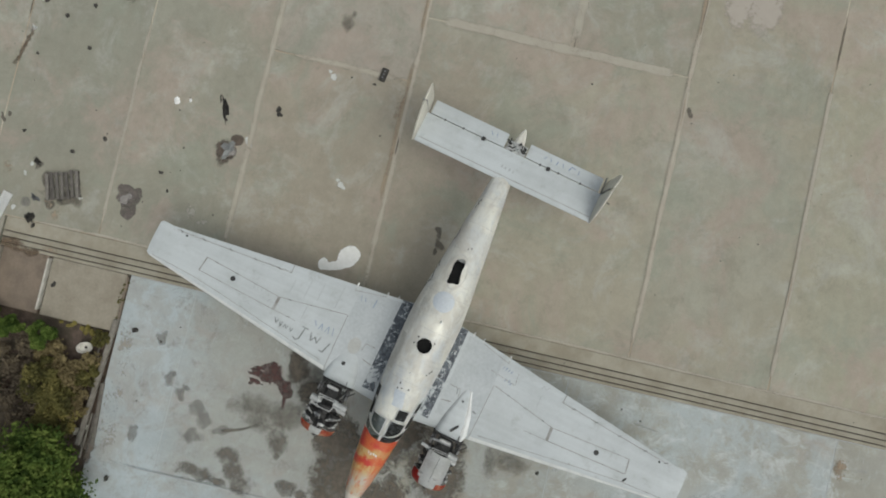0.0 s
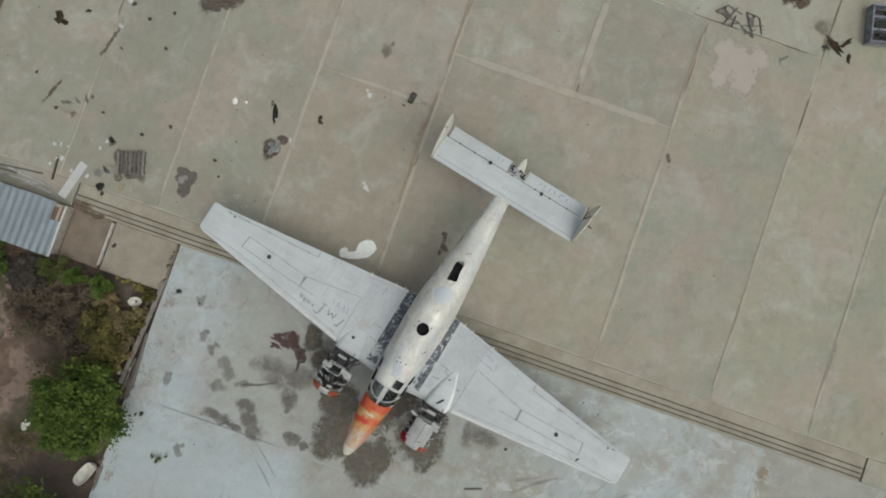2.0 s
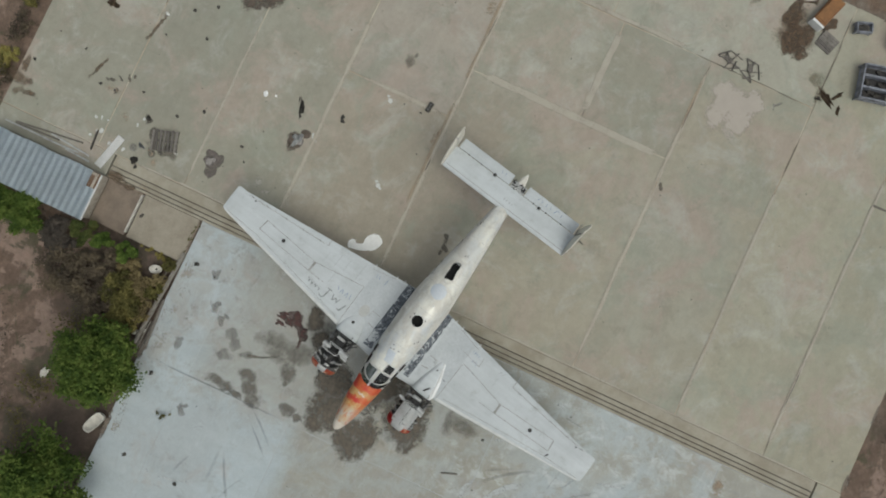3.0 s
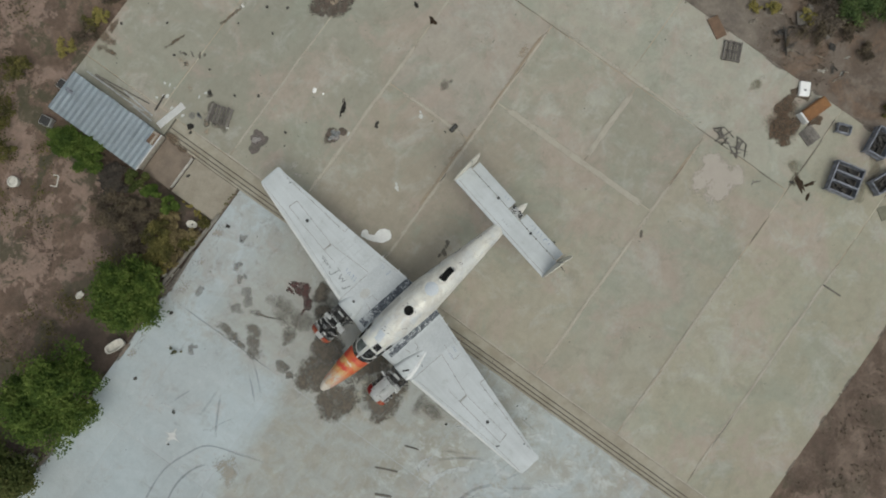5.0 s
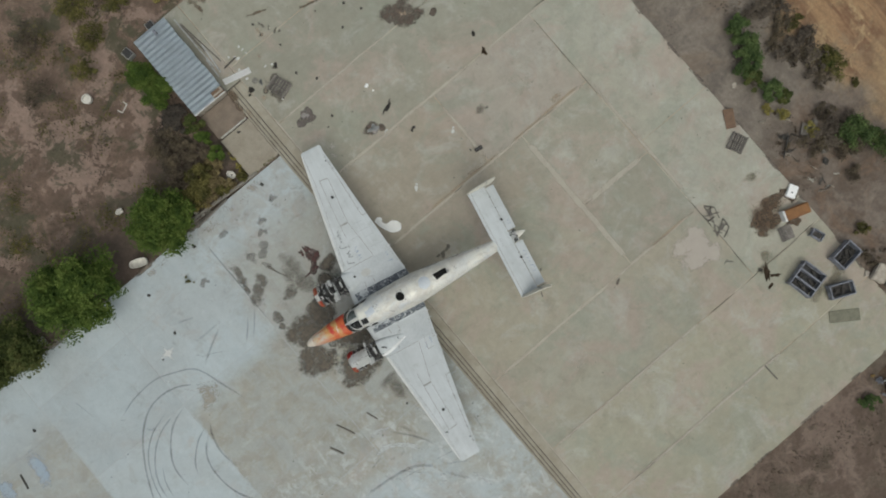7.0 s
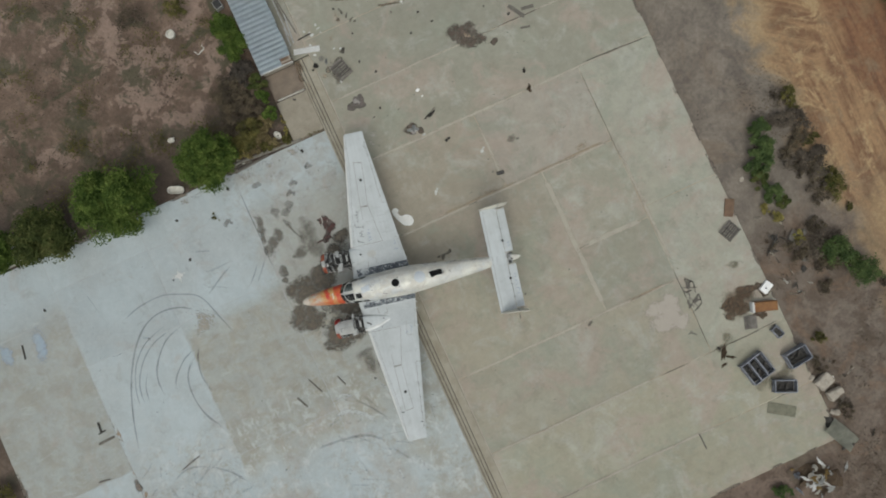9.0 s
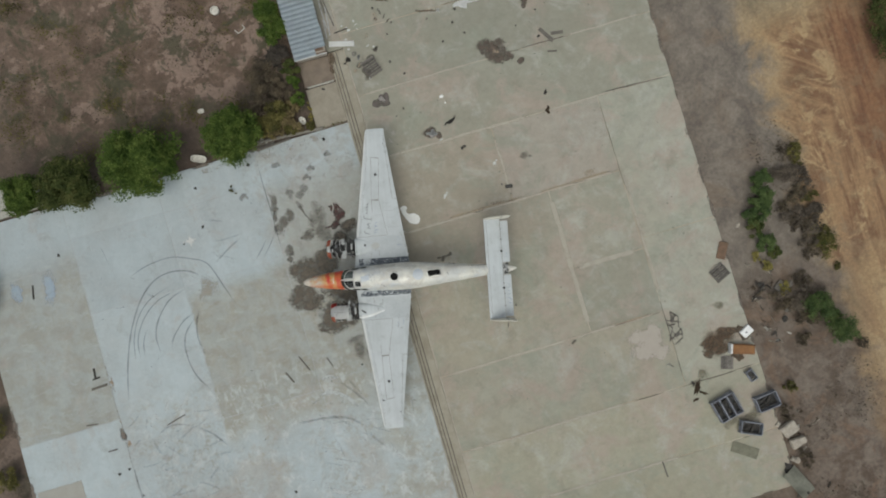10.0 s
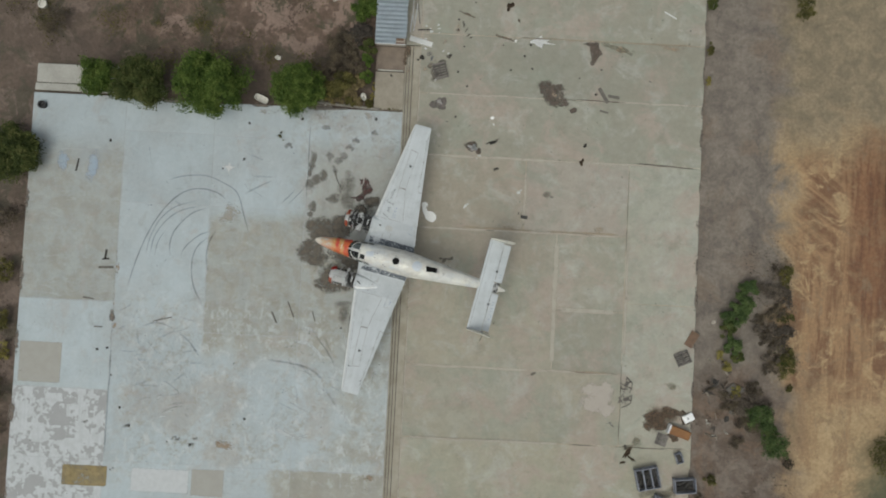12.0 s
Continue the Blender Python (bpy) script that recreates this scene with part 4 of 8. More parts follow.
    stain(SEAM_DARK, "dark broken place at a slab joint", [(8.02, -5.92, 0.16, 0.07, 20), (7.9, -6.0, 0.08, 0.06, 0)], 0.4)
    stain(ASH_BROWN, "purple-brown burnt patch with a pale ash core on the slab", [(1.95, 9.35, 0.26, 0.30, 10), (1.62, 9.27, 0.34, 0.2, 10), (2.08, 9.1, 0.16, 0.14, 0), (2.12, 9.6, 0.13, 0.08, 0)], 0.3)
    stain(ASH_PALE, "pale ash core of a burnt patch", [(1.84, 9.42, 0.13, 0.13, 0), (1.95, 9.3, 0.08, 0.1, 0)], 0.4)
    stain(BROWN_STAIN, "dark burnt ring round a crumpled sheet", [(3.86, 6.92, 0.36, 0.34, 0), (4.28, 6.6, 0.2, 0.17, -40)], 0.35)
    stain(ASH_PALE, "pale grey ash in a burnt ring", [(3.88, 6.84, 0.2, 0.17, -40)], 0.4)
    stain(RUST_STAIN, "faint brown wash round the pallet", [(1.0, 11.25, 0.25, 0.2, 0), (1.2, 11.5, 0.2, 0.2, 0)], 0.4)
    stain(PALE_STAIN, "pale dried ring on the concrete slab", [(2.0, 7.47, 0.33, 0.2, 20), (1.68, 7.1, 0.12, 0.26, 20)], 0.35)
    stain(GREY_STAIN, "grey ash smear on the slab", [(1.12, 12.18, 0.16, 0.16, 0)], 0.3)
    stain(RUST_DARK, "rust-brown dirt at the end of the track", [(-0.12, 12.3, 0.16, 0.4, 0), (-0.25, 11.8, 0.12, 0.45, 0)], 0.4)
    stain(OLIVE_STAIN, "olive dirt wash along a slab joint", [(14.05, -9.5, 0.3, 0.25, 0), (13.6, -9.9, 0.35, 0.25, 40), (15.9, -12.3, 0.9, 0.35, 20), (14.6, -12.3, 0.6, 0.3, 0)], 0.5)
    stain(RUST_DARK, "rusty brown smear near the slab joint", [(5.6, 13.3, 0.6, 0.07, -12), (5.1, 13.45, 0.25, 0.07, -20)], 0.7)
    stain(RUST_DARK, "rusty brown streak on the slab", [(3.3, 14.6, 0.55, 0.08, -20)], 0.5)
    stain(OLIVE_STAIN, "faint olive smudge on the slab", [(15.95, -6.25, 0.4, 0.22, 0)], 0.4)
    stain(RUST_STAIN, "faint rust smear near the shed", [(2.75, 13.9, 0.3, 0.5, 0), (2.0, 12.9, 0.3, 0.3, 0)], 0.5)
    stain(OIL, "dark oil soaked in beside the engine", [(-1.75, 3.35, 0.45, 0.35, 20), (-2.3, 2.95, 0.4, 0.35, 0)], 0.4)
    for x, y in ((6.68, 4.38), (3.63, 3.45), (4.2, 6.3)):
        stain(CHALK_SPLASH, "small pale paint splash", [(x, y, 0.13, 0.08, 60), (x + 0.13, y + 0.12, 0.07, 0.06, 0)], 0.5)
    flecks = random.Random(33)
    for k in range(16):
        x, y = 1.3 + flecks.gauss(0, 0.55), 13.1 + flecks.gauss(0, 0.6)
        stain(CHALK_SPLASH, "pale fleck of dried plaster near the shed", [(max(0.9, x), y, flecks.uniform(0.05, 0.14), flecks.uniform(0.04, 0.09), flecks.uniform(0, 180))], 0.4)
    stain(CHALK_SPLASH, "star-shaped pale splash on the coating", [(-10.06, 4.99, 0.2, 0.2, 0), (-10.05, 5.0, 0.06, 0.42, 0), (-10.05, 5.0, 0.42, 0.06, 0)], 0.5)
    stain(BLUE_STAIN, "faded pale blue paint trace", [(-17.85, 4.7, 0.45, 1.2, -6)], 0.2)
    stain(BLUE_STAIN, "faded pale blue paint trace", [(-19.6, 4.9, 0.4, 0.9, 10)], 0.2)
    stain(TAN_PATCH, "worn tan patch in the pale coating", [(-9.8, 2.2, 0.7, 0.9, 0)], 0.4)
    stain(RUST_STAIN, "brown seep through the joint", [(-16.0, -1.2, 0.12, 0.8, 0)], 0.3)
    stain(RUST_STAIN, "brown seep through the joint", [(-16.0, -4.4, 0.16, 0.35, 0)], 0.3)
    rect_patch(OCHRE, "ochre painted rectangle on the slab", -18.43, -15.85, -13.5, -12.3)
    rect_patch(PEEL_RECT, "flaking white painted rectangle on the slab", -14.55, -11.2, -13.7, -12.3)
    rect_patch(TAN_RECT, "bare tan rectangle in the pale coating", -11.15, -9.2, -13.8, -12.2)
    rect_patch(TAN_RECT, "bare tan rectangle in the pale coating", -21.35, -18.85, -7.85, -5.45)
    tyre = "curved black tyre mark on pale concrete"
    sets = (
        (TYRE_MARK, 0.11, [(-15.55, -2.8), (-15.1, -0.85), (-14.44, 1.0), (-13.56, 2.5), (-12.6, 3.4), (-11.65, 3.68), (-10.66, 3.5), (-9.95, 3.0)]),
        (FAINT_MARK, 0.10, [(-13.65, 4.0), (-12.7, 4.34), (-11.38, 4.44), (-10.37, 4.1), (-9.5, 3.55), (-9.0, 2.2), (-8.6, 0.95)]),
        (TYRE_MARK, 0.10, [(-13.1, -0.6), (-13.15, 0.55), (-12.8, 1.4), (-11.9, 2.3), (-10.6, 2.7)]),
        (FAINT_MARK, 0.09, [(-14.26, -0.5), (-14.1, 0.7), (-13.5, 1.7), (-12.56, 2.4), (-11.27, 2.7)]),
        (FAINT_MARK, 0.08, [(-14.5, -0.6), (-14.35, 0.6), (-13.8, 1.8), (-12.9, 2.6), (-11.6, 3.0)]),
        (FAINT_MARK, 0.08, [(-14.0, -0.6), (-13.85, 0.5), (-13.3, 1.4)]),
        (FAINT_MARK, 0.10, [(-12.55, -0.4), (-12.26, 0.3), (-11.5, 1.0), (-10.7, 1.3)]),
        (TYRE_MARK, 0.11, [(-10.85, -3.3), (-11.63, -2.0), (-11.84, -0.7), (-11.6, 0.3), (-10.84, 1.0)]),
        (TYRE_MARK, 0.12, [(-10.85, -1.2), (-11.04, -0.15), (-10.83, 0.85), (-10.5, 1.3)]),
        (FAINT_MARK, 0.12, [(-9.4, 3.3), (-8.2, 4.0), (-7.2, 4.5)]),
        (FAINT_MARK, 0.10, [(-6.7, 2.85), (-6.05, 3.55), (-5.6, 4.1)]),
        (FAINT_MARK, 0.10, [(-7.1, 2.9), (-6.5, 3.5), (-6.0, 4.1)]),
        (FAINT_MARK, 0.16, [(-7.6, -5.9), (-6.1, -6.0), (-4.65, -6.35), (-3.6, -7.3)]),
        (FAINT_MARK, 0.14, [(-4.8, -4.1), (-3.86, -5.2), (-3.2, -6.3)]),
        (WHITE_MARK, 0.30, [(-6.2, -5.0), (-5.2, -4.8), (-4.3, -5.4), (-3.7, -6.4)]),
        (WHITE_MARK, 0.28, [(-7.0, -9.0), (-6.2, -9.9), (-5.2, -10.2), (-4.3, -9.9)]),
        (WHITE_MARK, 0.25, [(-5.8, -4.2), (-5.0, -4.0), (-4.3, -4.4)]),
        (FAINT_MARK, 0.14, [(-12.6, -4.4), (-11.6, -5.2), (-10.8, -6.4)]),
        (FAINT_MARK, 0.12, [(-14.8, -4.6), (-13.6, -4.1), (-12.2, -4.6)]),
    )
    for m, w, pts in sets:
        mark(m, tyre if m is TYRE_MARK else "faint curved scuff on pale concrete", pts, w * 1.2, "tyre_mark" if m is TYRE_MARK else "scuff", "tyre mark" if m is TYRE_MARK else "scuff")
    rnd = random.Random(19)
    for k in range(30):
        if k < 14:
            x, y, rx, ry = 17.1, -15.5 + 2.3 * k + rnd.uniform(-.6, .6), rnd.uniform(.03, .08), rnd.uniform(.25, .7)
        elif k < 21:
            x, y, rx, ry = 1.5 + 2.3 * (k - 14) + rnd.uniform(-.6, .6), -16.4, rnd.uniform(.3, .8), rnd.uniform(.03, .08)
        elif k < 26:
            x, y, rx, ry = -21.5, -14.0 + 4.2 * (k - 21) + rnd.uniform(-.6, .6), rnd.uniform(.06, .18), rnd.uniform(.4, 1.0)
        else:
            x, y, rx, ry = -13.5 + 2.6 * (k - 26) + rnd.uniform(-.5, .5), 8.68, rnd.uniform(.4, .9), rnd.uniform(.06, .16)
        stain(SOIL_STAIN, "brown soil washed over the slab edge", [(x, y, rx, ry, 0), (x + rnd.uniform(-.1, .1), y + rnd.uniform(-.1, .1), rx * 0.8, ry * 0.5, 0)], 0.5)
    rnd = random.Random(5)
    for k in range(80):
        x, y = (rnd.uniform(-15.6, -11.2), rnd.uniform(-9.5, -3.0)) if k < 40 else (rnd.uniform(-6.5, -1.0), rnd.uniform(-9.0, -4.6)) if k < 66 else (rnd.uniform(-15, -6), rnd.uniform(2.5, 7.5))
        a, l, b = rnd.gauss(0.2 if k < 40 else -0.6, 0.5), rnd.uniform(0.3, 1.7), rnd.uniform(-0.35, 0.35)
        pts = [(x + l * u * math.cos(a) - b * u * u * math.sin(a), y + l * u * math.sin(a) + b * u * u * math.cos(a)) for u in (-0.5, -0.17, 0.17, 0.5)]
        mark(rnd.choice((SCUFF, SCUFF, WHITE_MARK)), "short faint scuff on pale concrete", pts, rnd.uniform(0.06, 0.2), "scuff", "scuff")
    stain(RUST_STAIN, "brown smudge on the pale coating", [(-9.3, -10.85, 0.8, 0.45, -15)], 0.5)
    for x, y in ((-12.25, -10.55), (-12.05, -10.62), (-11.05, -10.56), (-11.25, -10.9), (-14.95, -10.0), (-17.3, -9.9)):
        stain(OIL_FAINT, "small dark smudge on the pale coating", [(x, y, 0.17, 0.1, 10), (x + 0.12, y + 0.05, 0.08, 0.08, 0)], 0.5)
    stain(SOIL_STAIN, "brown oval stain at a slab joint", [(-16.18, -3.87, 0.17, 0.36, 0)], 0.3)
    stain(RUST_STAIN, "brown smudge beside the track", [(-1.0, -12.3, 0.5, 0.5, 0)], 0.4)
    # smears along the joints of the tan slabs
    def seam(mat, x0, y0, x1, y1, w):
        n = max(2, int(math.hypot(x1 - x0, y1 - y0) / 0.9))
        pts = [(x0 + (x1 - x0) * i / n + rnd.uniform(-.02, .02), y0 + (y1 - y0) * i / n + rnd.uniform(-.02, .02)) for i in range(n + 1)]
        if mat is SEAM:
            mark(SEAM_FAINT, "faint sandy smear along a slab joint", pts, w, "joint_smear", "stain")
            w *= 0.42
        mark(mat, "sandy smear along a slab joint", pts, w, "joint_smear", "stain")
    for m, x0, y0, x1, y1, w in ((SEAM, 0.7, 6.3, 9.5, 6.3, 0.28), (SEAM_FAINT, 9.5, 6.3, 17.0, 6.3, 0.2), (SEAM_DARK, 13.0, 6.4, 17.1, 6.25, 0.10), (SEAM, 0.7, 2.12, 13.0, 2.12, 0.26), (SEAM_RUST, 8.0, 2.2, 12.9, 2.2, 0.2), (SEAM_RUST, 3.0, 2.22, 8.0, 2.22, 0.2), (RUST_STAIN, 4.9, 2.36, 7.8, 2.30, 0.4), (SEAM, 7.05, 6.2, 7.05, 2.2, 0.3), (SEAM_BAND, 9.0, 2.0, 9.0, -5.7, 0.42), (SEAM_BAND, 9.0, -2.25, 13.0, -2.25, 0.42),
                                (SEAM, 0.7, -5.75, 13.0, -5.75, 0.26), (SEAM_RUST, 9.5, -5.7, 13.0, -5.7, 0.2), (SEAM_DARK, 13.0, 6.3, 13.0, 2.0, 0.045), (SEAM_FAINT, 13.1, 2.0, 13.1, -5.0, 0.25), (SEAM_DARK, 13.0, -5.8, 13.0, -9.8, 0.05), (SEAM_DARK, 12.4, -9.84, 17.1, -9.8, 0.05), (SEAM_FAINT, 0.7, -9.85, 10.0, -9.85, 0.2), (SEAM_FAINT, 0.7, -13.3, 12.0, -13.3, 0.2), (SEAM_RUST, 6.0, 13.4, 17.0, 13.4, 0.12), (SEAM_FAINT, 0.7, 9.9, 7.4, 9.9, 0.18), (SEAM_FAINT, 9.6, 9.9, 17.0, 9.9, 0.18), (SEAM_DARK, 9.6, 9.92, 13.0, 9.88, 0.09),
                                (FAINT_MARK, -5.5, 8.1, -5.5, 3.0, 0.10), (RUST_STAIN, -16.12, 1.0, -16.12, -6.0, 0.16), (FAINT_MARK, -16.1, -5.5, -16.1, -11.8, 0.14), (SEAM_FAINT, 0.66, -15.5, 0.66, 12.0, 0.12), (RUST_STAIN, 0.1, -3.6, 0.1, 0.2, 0.6), (RUST_STAIN, 0.0, 9.5, 0.0, 12.3, 0.5)):
        seam(m, x0, y0, x1, y1, w)
    for x0, y0, x1, y1, share in ((0.7, 6.3, 17.0, 6.3, 0.2), (0.7, 2.12, 13.0, 2.12, 0.3), (7.05, 6.2, 7.05, 2.2, 0.3), (9.0, 2.0, 9.0, -5.7, 0.35), (9.0, -2.25, 13.0, -2.25, 0.2), (0.7, -5.75, 13.0, -5.75, 0.3), (13.0, 6.3, 13.0, -9.8, 0.4), (0.7, -9.85, 17.1, -9.85, 0.4), (0.7, -13.3, 16.0, -13.3, 0.2), (0.7, 13.4, 17.0, 13.4, 0.4), (0.7, 9.9, 17.0, 9.9, 0.3)):
        full = math.hypot(x1 - x0, y1 - y0)
        u = rnd.uniform(0.0, 1.5)
        while u < full - 0.5:
            l = min(rnd.uniform(0.5, 2.2), full - u)
            p = [(x0 + (x1 - x0) * q / full + rnd.uniform(-.012, .012), y0 + (y1 - y0) * q / full + rnd.uniform(-.012, .012)) for q in (u, u + l / 3, u + 2 * l / 3, u + l)]
            if rnd.random() < share * 0.8:
                mark(rnd.choice((SEAM_DARK, SEAM_DARK, SEAM_RUST)), "dark line of dirt in a slab joint", p, rnd.uniform(0.03, 0.055), "joint_dirt", "stain")
            u += l


build_stains()

# ---- the abandoned twin-engined aircraft ----
AIR = thing("aircraft", "derelict silver twin-engined aircraft with an orange nose on the concrete", "aircraft", pose(0.0, 0.05, 0, 0, 0, -12.45))
FUS = [(-4.63, 0.02, 1.58, 1.63), (-4.58, 0.10, 1.48, 1.71), (-4.45, 0.17, 1.39, 1.79), (-4.25, 0.24, 1.31, 1.87), (-3.9, 0.315, 1.21, 1.97), (-3.4, 0.395, 1.10, 2.08),
       (-2.85, 0.455, 1.02, 2.17), (-2.58, 0.485, 0.99, 2.22), (-2.28, 0.52, 0.96, 2.43), (-1.95, 0.555, 0.94, 2.61), (-1.5, 0.60, 0.92, 2.69), (-0.6, 0.66, 0.90, 2.74),
       (0.1, 0.685, 0.90, 2.75), (0.8, 0.68, 0.94, 2.73), (1.6, 0.605, 1.05, 2.66), (2.4, 0.515, 1.18, 2.55), (3.4, 0.405, 1.34, 2.28), (4.2, 0.31, 1.48, 2.06), (4.6, 0.26, 1.54, 1.93), (4.8, 0.21, 1.58, 1.87), (5.6, 0.17, 1.64, 1.87), (5.85, 0.12, 1.70, 1.87), (6.02, 0.07, 1.75, 1.86), (6.12, 0.02, 1.80, 1.84)]
FX = np.array([f[0] for f in FUS])


def fus(x):
    return [float(np.interp(x, FX, [f[k] for f in FUS])) for k in (1, 2, 3)]


def skin(x, a, off=0.0):
    """A point of the fuselage skin: a in degrees from the top, to +y."""
    w, z0, z1 = fus(x)
    s, c = math.sin(radians(a)), math.cos(radians(a))
    p = 0.86
    return Vector((x, (w + off) * math.copysign(abs(s) ** p, s), (z0 + z1) / 2 + ((z1 - z0) / 2 + off) * math.copysign(abs(c) ** p, c)))


def top(x, y, off=0.0):
    """The upper skin at plan place x, y."""
    w, z0, z1 = fus(x)
    s = min(0.999, abs(y) / w) ** (1 / 0.86)
    return Vector((x, y, (z0 + z1) / 2 + (z1 - z0) / 2 * math.sqrt(1 - s * s) ** 0.86 + off))


def in_hatch(x, y):
    return (x - 0.02) ** 2 + y ** 2 < 0.20 ** 2


TEAR = [(2.30, 0.12), (2.34, 0.06), (2.34, -0.01), (2.28, -0.05), (2.18, -0.06), (2.05, -0.055), (1.92, -0.075), (1.80, -0.11), (1.73, -0.115), (1.69, -0.06), (1.685, 0.02), (1.65, 0.09), (1.64, 0.15), (1.68, 0.185), (1.76, 0.18), (1.86, 0.19), (1.96, 0.18), (2.08, 0.205), (2.18, 0.20), (2.26, 0.17)]


def in_tear(x, y):
    inside = False
    for (xa, ya), (xb, yb) in zip(TEAR, TEAR[1:] + TEAR[:1]):
        if (ya > y) != (yb > y) and x < (xb - xa) * (y - ya) / (yb - ya) + xa:
            inside = not inside
    return inside


def on_tear(x, y):
    """The place on the tear's edge nearest to x, y, and how far it is."""
    best = (9.0, x, y)
    for (xa, ya), (xb, yb) in zip(TEAR, TEAR[1:] + TEAR[:1]):
        dx, dy = xb - xa, yb - ya
        k = max(0.0, min(1.0, ((x - xa) * dx + (y - ya) * dy) / (dx * dx + dy * dy)))
        best = min(best, (math.hypot(x - xa - k * dx, y - ya - k * dy), xa + k * dx, ya + k * dy))
    return best


# Panes: x and angle ranges, by corner: (x0, x1, a0, a1, lean of the front edge)
PANES = [(-2.49, -2.00, 4, 47, 0.16), (-2.49, -2.00, -47, -4, 0.16), (-1.94, -1.64, -38, -8, 0.0), (-2.14, -1.74, 53, 84, 0.0), (-2.14, -1.74, -84, -53, 0.0), (-1.67, -1.36, 53, 84, 0.0), (-1.67, -1.36, -84, -53, 0.0)]


def in_pane(x, a):
    return any(x0 + lean * ((abs(a) - 4) / 43) ** 2 * 1.4 < x < x1 and a0 < a < a1 for x0, x1, a0, a1, lean in PANES)


def build_fuselage():
    bm = bmesh.new()
    xs = steps(-2.57, 6.12, 0.0375)
    n = 120
    rings = [[skin(x, 360 * i / n) for i in range(n)] for x in xs]
    loft(bm, rings, ends=False)
    gone = []
    for f in bm.faces:
        c = f.calc_center_median()
        if c.z > 2.2 and (in_hatch(c.x, c.y) or in_tear(c.x, c.y)):
            gone.append(f)
        elif c.x < -1.3:
            w, z0, z1 = fus(c.x)
            a = math.degrees(math.atan2(math.copysign((abs(c.y) / w) ** (1 / 0.86), c.y), math.copysign((abs(c.z - (z0 + z1) / 2) / ((z1 - z0) / 2)) ** (1 / 0.86), c.z - (z0 + z1) / 2)))
            if in_pane(c.x, a):
                gone.append(f)
    bmesh.ops.delete(bm, geom=gone, context="FACES")
    for v in bm.verts:
        if v.is_boundary and v.co.z > 2.2 and v.co.x > 1.4:
            d, x, y = on_tear(v.co.x, v.co.y)
            if d < 0.08:
                v.co = top(x, y)
    body = smooth(part("fuselage", bm, SILVER, AIR, "dull silver fuselage skin with chalky patches"))
    bm = bmesh.new()
    loft(bm, [[skin(x, 360 * i / 60) for i in range(60)] for x in steps(-4.30, -2.57, 0.08)], ends=False)
    smooth(part("nose", bm, NOSE, AIR, "weathered orange and red nose"))
    bm = bmesh.new()
    loft(bm, [[skin(x, 360 * i / 48, 0.004) for i in range(48)] for x in (-4.63, -4.6, -4.58, -4.52, -4.45, -4.36, -4.29)])
    smooth(part("nose_cap", bm, NOSE_CAP, AIR, "pale rounded nose cap"))
    # Added near-black shell and disc stand in for the shade inside the hull.
    bm = bmesh.new()
    loft(bm, [[skin(x, 360 * i / 60, -0.16) for i in range(60)] for x in steps(-2.3, 4.0, 0.4)])
    part("cabin_shade", bm, VOID, AIR, "near-black shell standing for the cabin's shade")
    bm = bmesh.new()
    loft(bm, [[skin(x, 360 * i / 48, -0.03) for i in range(48)] for x in (-2.56, -2.53)])
    part("cockpit_blank", bm, VOID, AIR, "added near-black disc closing off the nose")
    # pale seams along both sides of the nose
    for a in (86, -86):
        bm = bmesh.new()
        sheet(bm, lambda x, v: skin(x, a + v, 0.006), steps(-4.3, -2.59, 0.1), (-4, 0, 4), 0.006)
        part("nose_seam", bm, WHITE if a > 0 else ORANGE_TRIM, AIR, "pale seam strip along the nose")
    bm = bmesh.new()
    for k in range(4):
        sheet(bm, lambda u, v: top(-3.05 - 0.02 * (k % 2) + u, 0.10 - 0.07 * k + v + u * 0.4, 0.004), (-0.03, 0, 0.03), (-0.018, 0.018))
    part("scrawl", bm, WHITE, AIR, "small white scrawl on the nose")
    # hatch rim
    bm = bmesh.new()
    rings = []
    for r, o in ((0.192, -0.03), (0.192, 0.010), (0.212, 0.012), (0.228, -0.01)):
        rings.append([top(0.02 + r * math.cos(2 * math.pi * i / 36), r * math.sin(2 * math.pi * i / 36), o) for i in range(36)])
    loft(bm, rings, ends=False)
    smooth(part("hatch_rim", bm, SILVER, AIR, "round roof hatch rim round a black opening"))
    # torn skin lip
    bm = bmesh.new()
    sheet(bm, lambda u, v: top(2.25 + 0.09 * u, 0.05 + 0.09 * v - 0.02 * u, -0.06 + 0.055 * u), (0, 0.5, 1), (-1, -0.5, 0, 0.5, 1), 0.004)
    part("torn_skin", bm, PALEMET, AIR, "bent flap of torn skin")
    # skin joints round the fuselage and the small roof holes
    for x in (-0.95, 0.42, 1.35, 2.55, 3.3, 4.05):
        bm = bmesh.new()
        sheet(bm, lambda u, v: skin(x + u, v, 0.003), (-0.006, 0.006), list(range(-100, 101, 5)))
        part("skin_joint", bm, SKIN_SEAM, AIR)
    for a, x0, x1 in ((44, -1.4, 4.4), (-40, -1.4, 4.4), (78, -0.9, 3.6)):
        bm = bmesh.new()
        sheet(bm, lambda x, v: skin(x, a + v, 0.003), steps(x0, x1, 0.2), (-0.6, 0.6))
        part("skin_joint", bm, SKIN_SEAM, AIR)
    # bluish sheen painted on as patches, and the doubler plate round the tear
    bm = bmesh.new()
    loft(bm, [[top(1.18 + q * 0.26 * math.cos(2 * math.pi * i / 28), 0.03 + q * 0.27 * math.sin(2 * math.pi * i / 28), 0.003 + 0.003 * (1 - q)) for i in range(28)] for q in (1, 0.6, 0.2)])
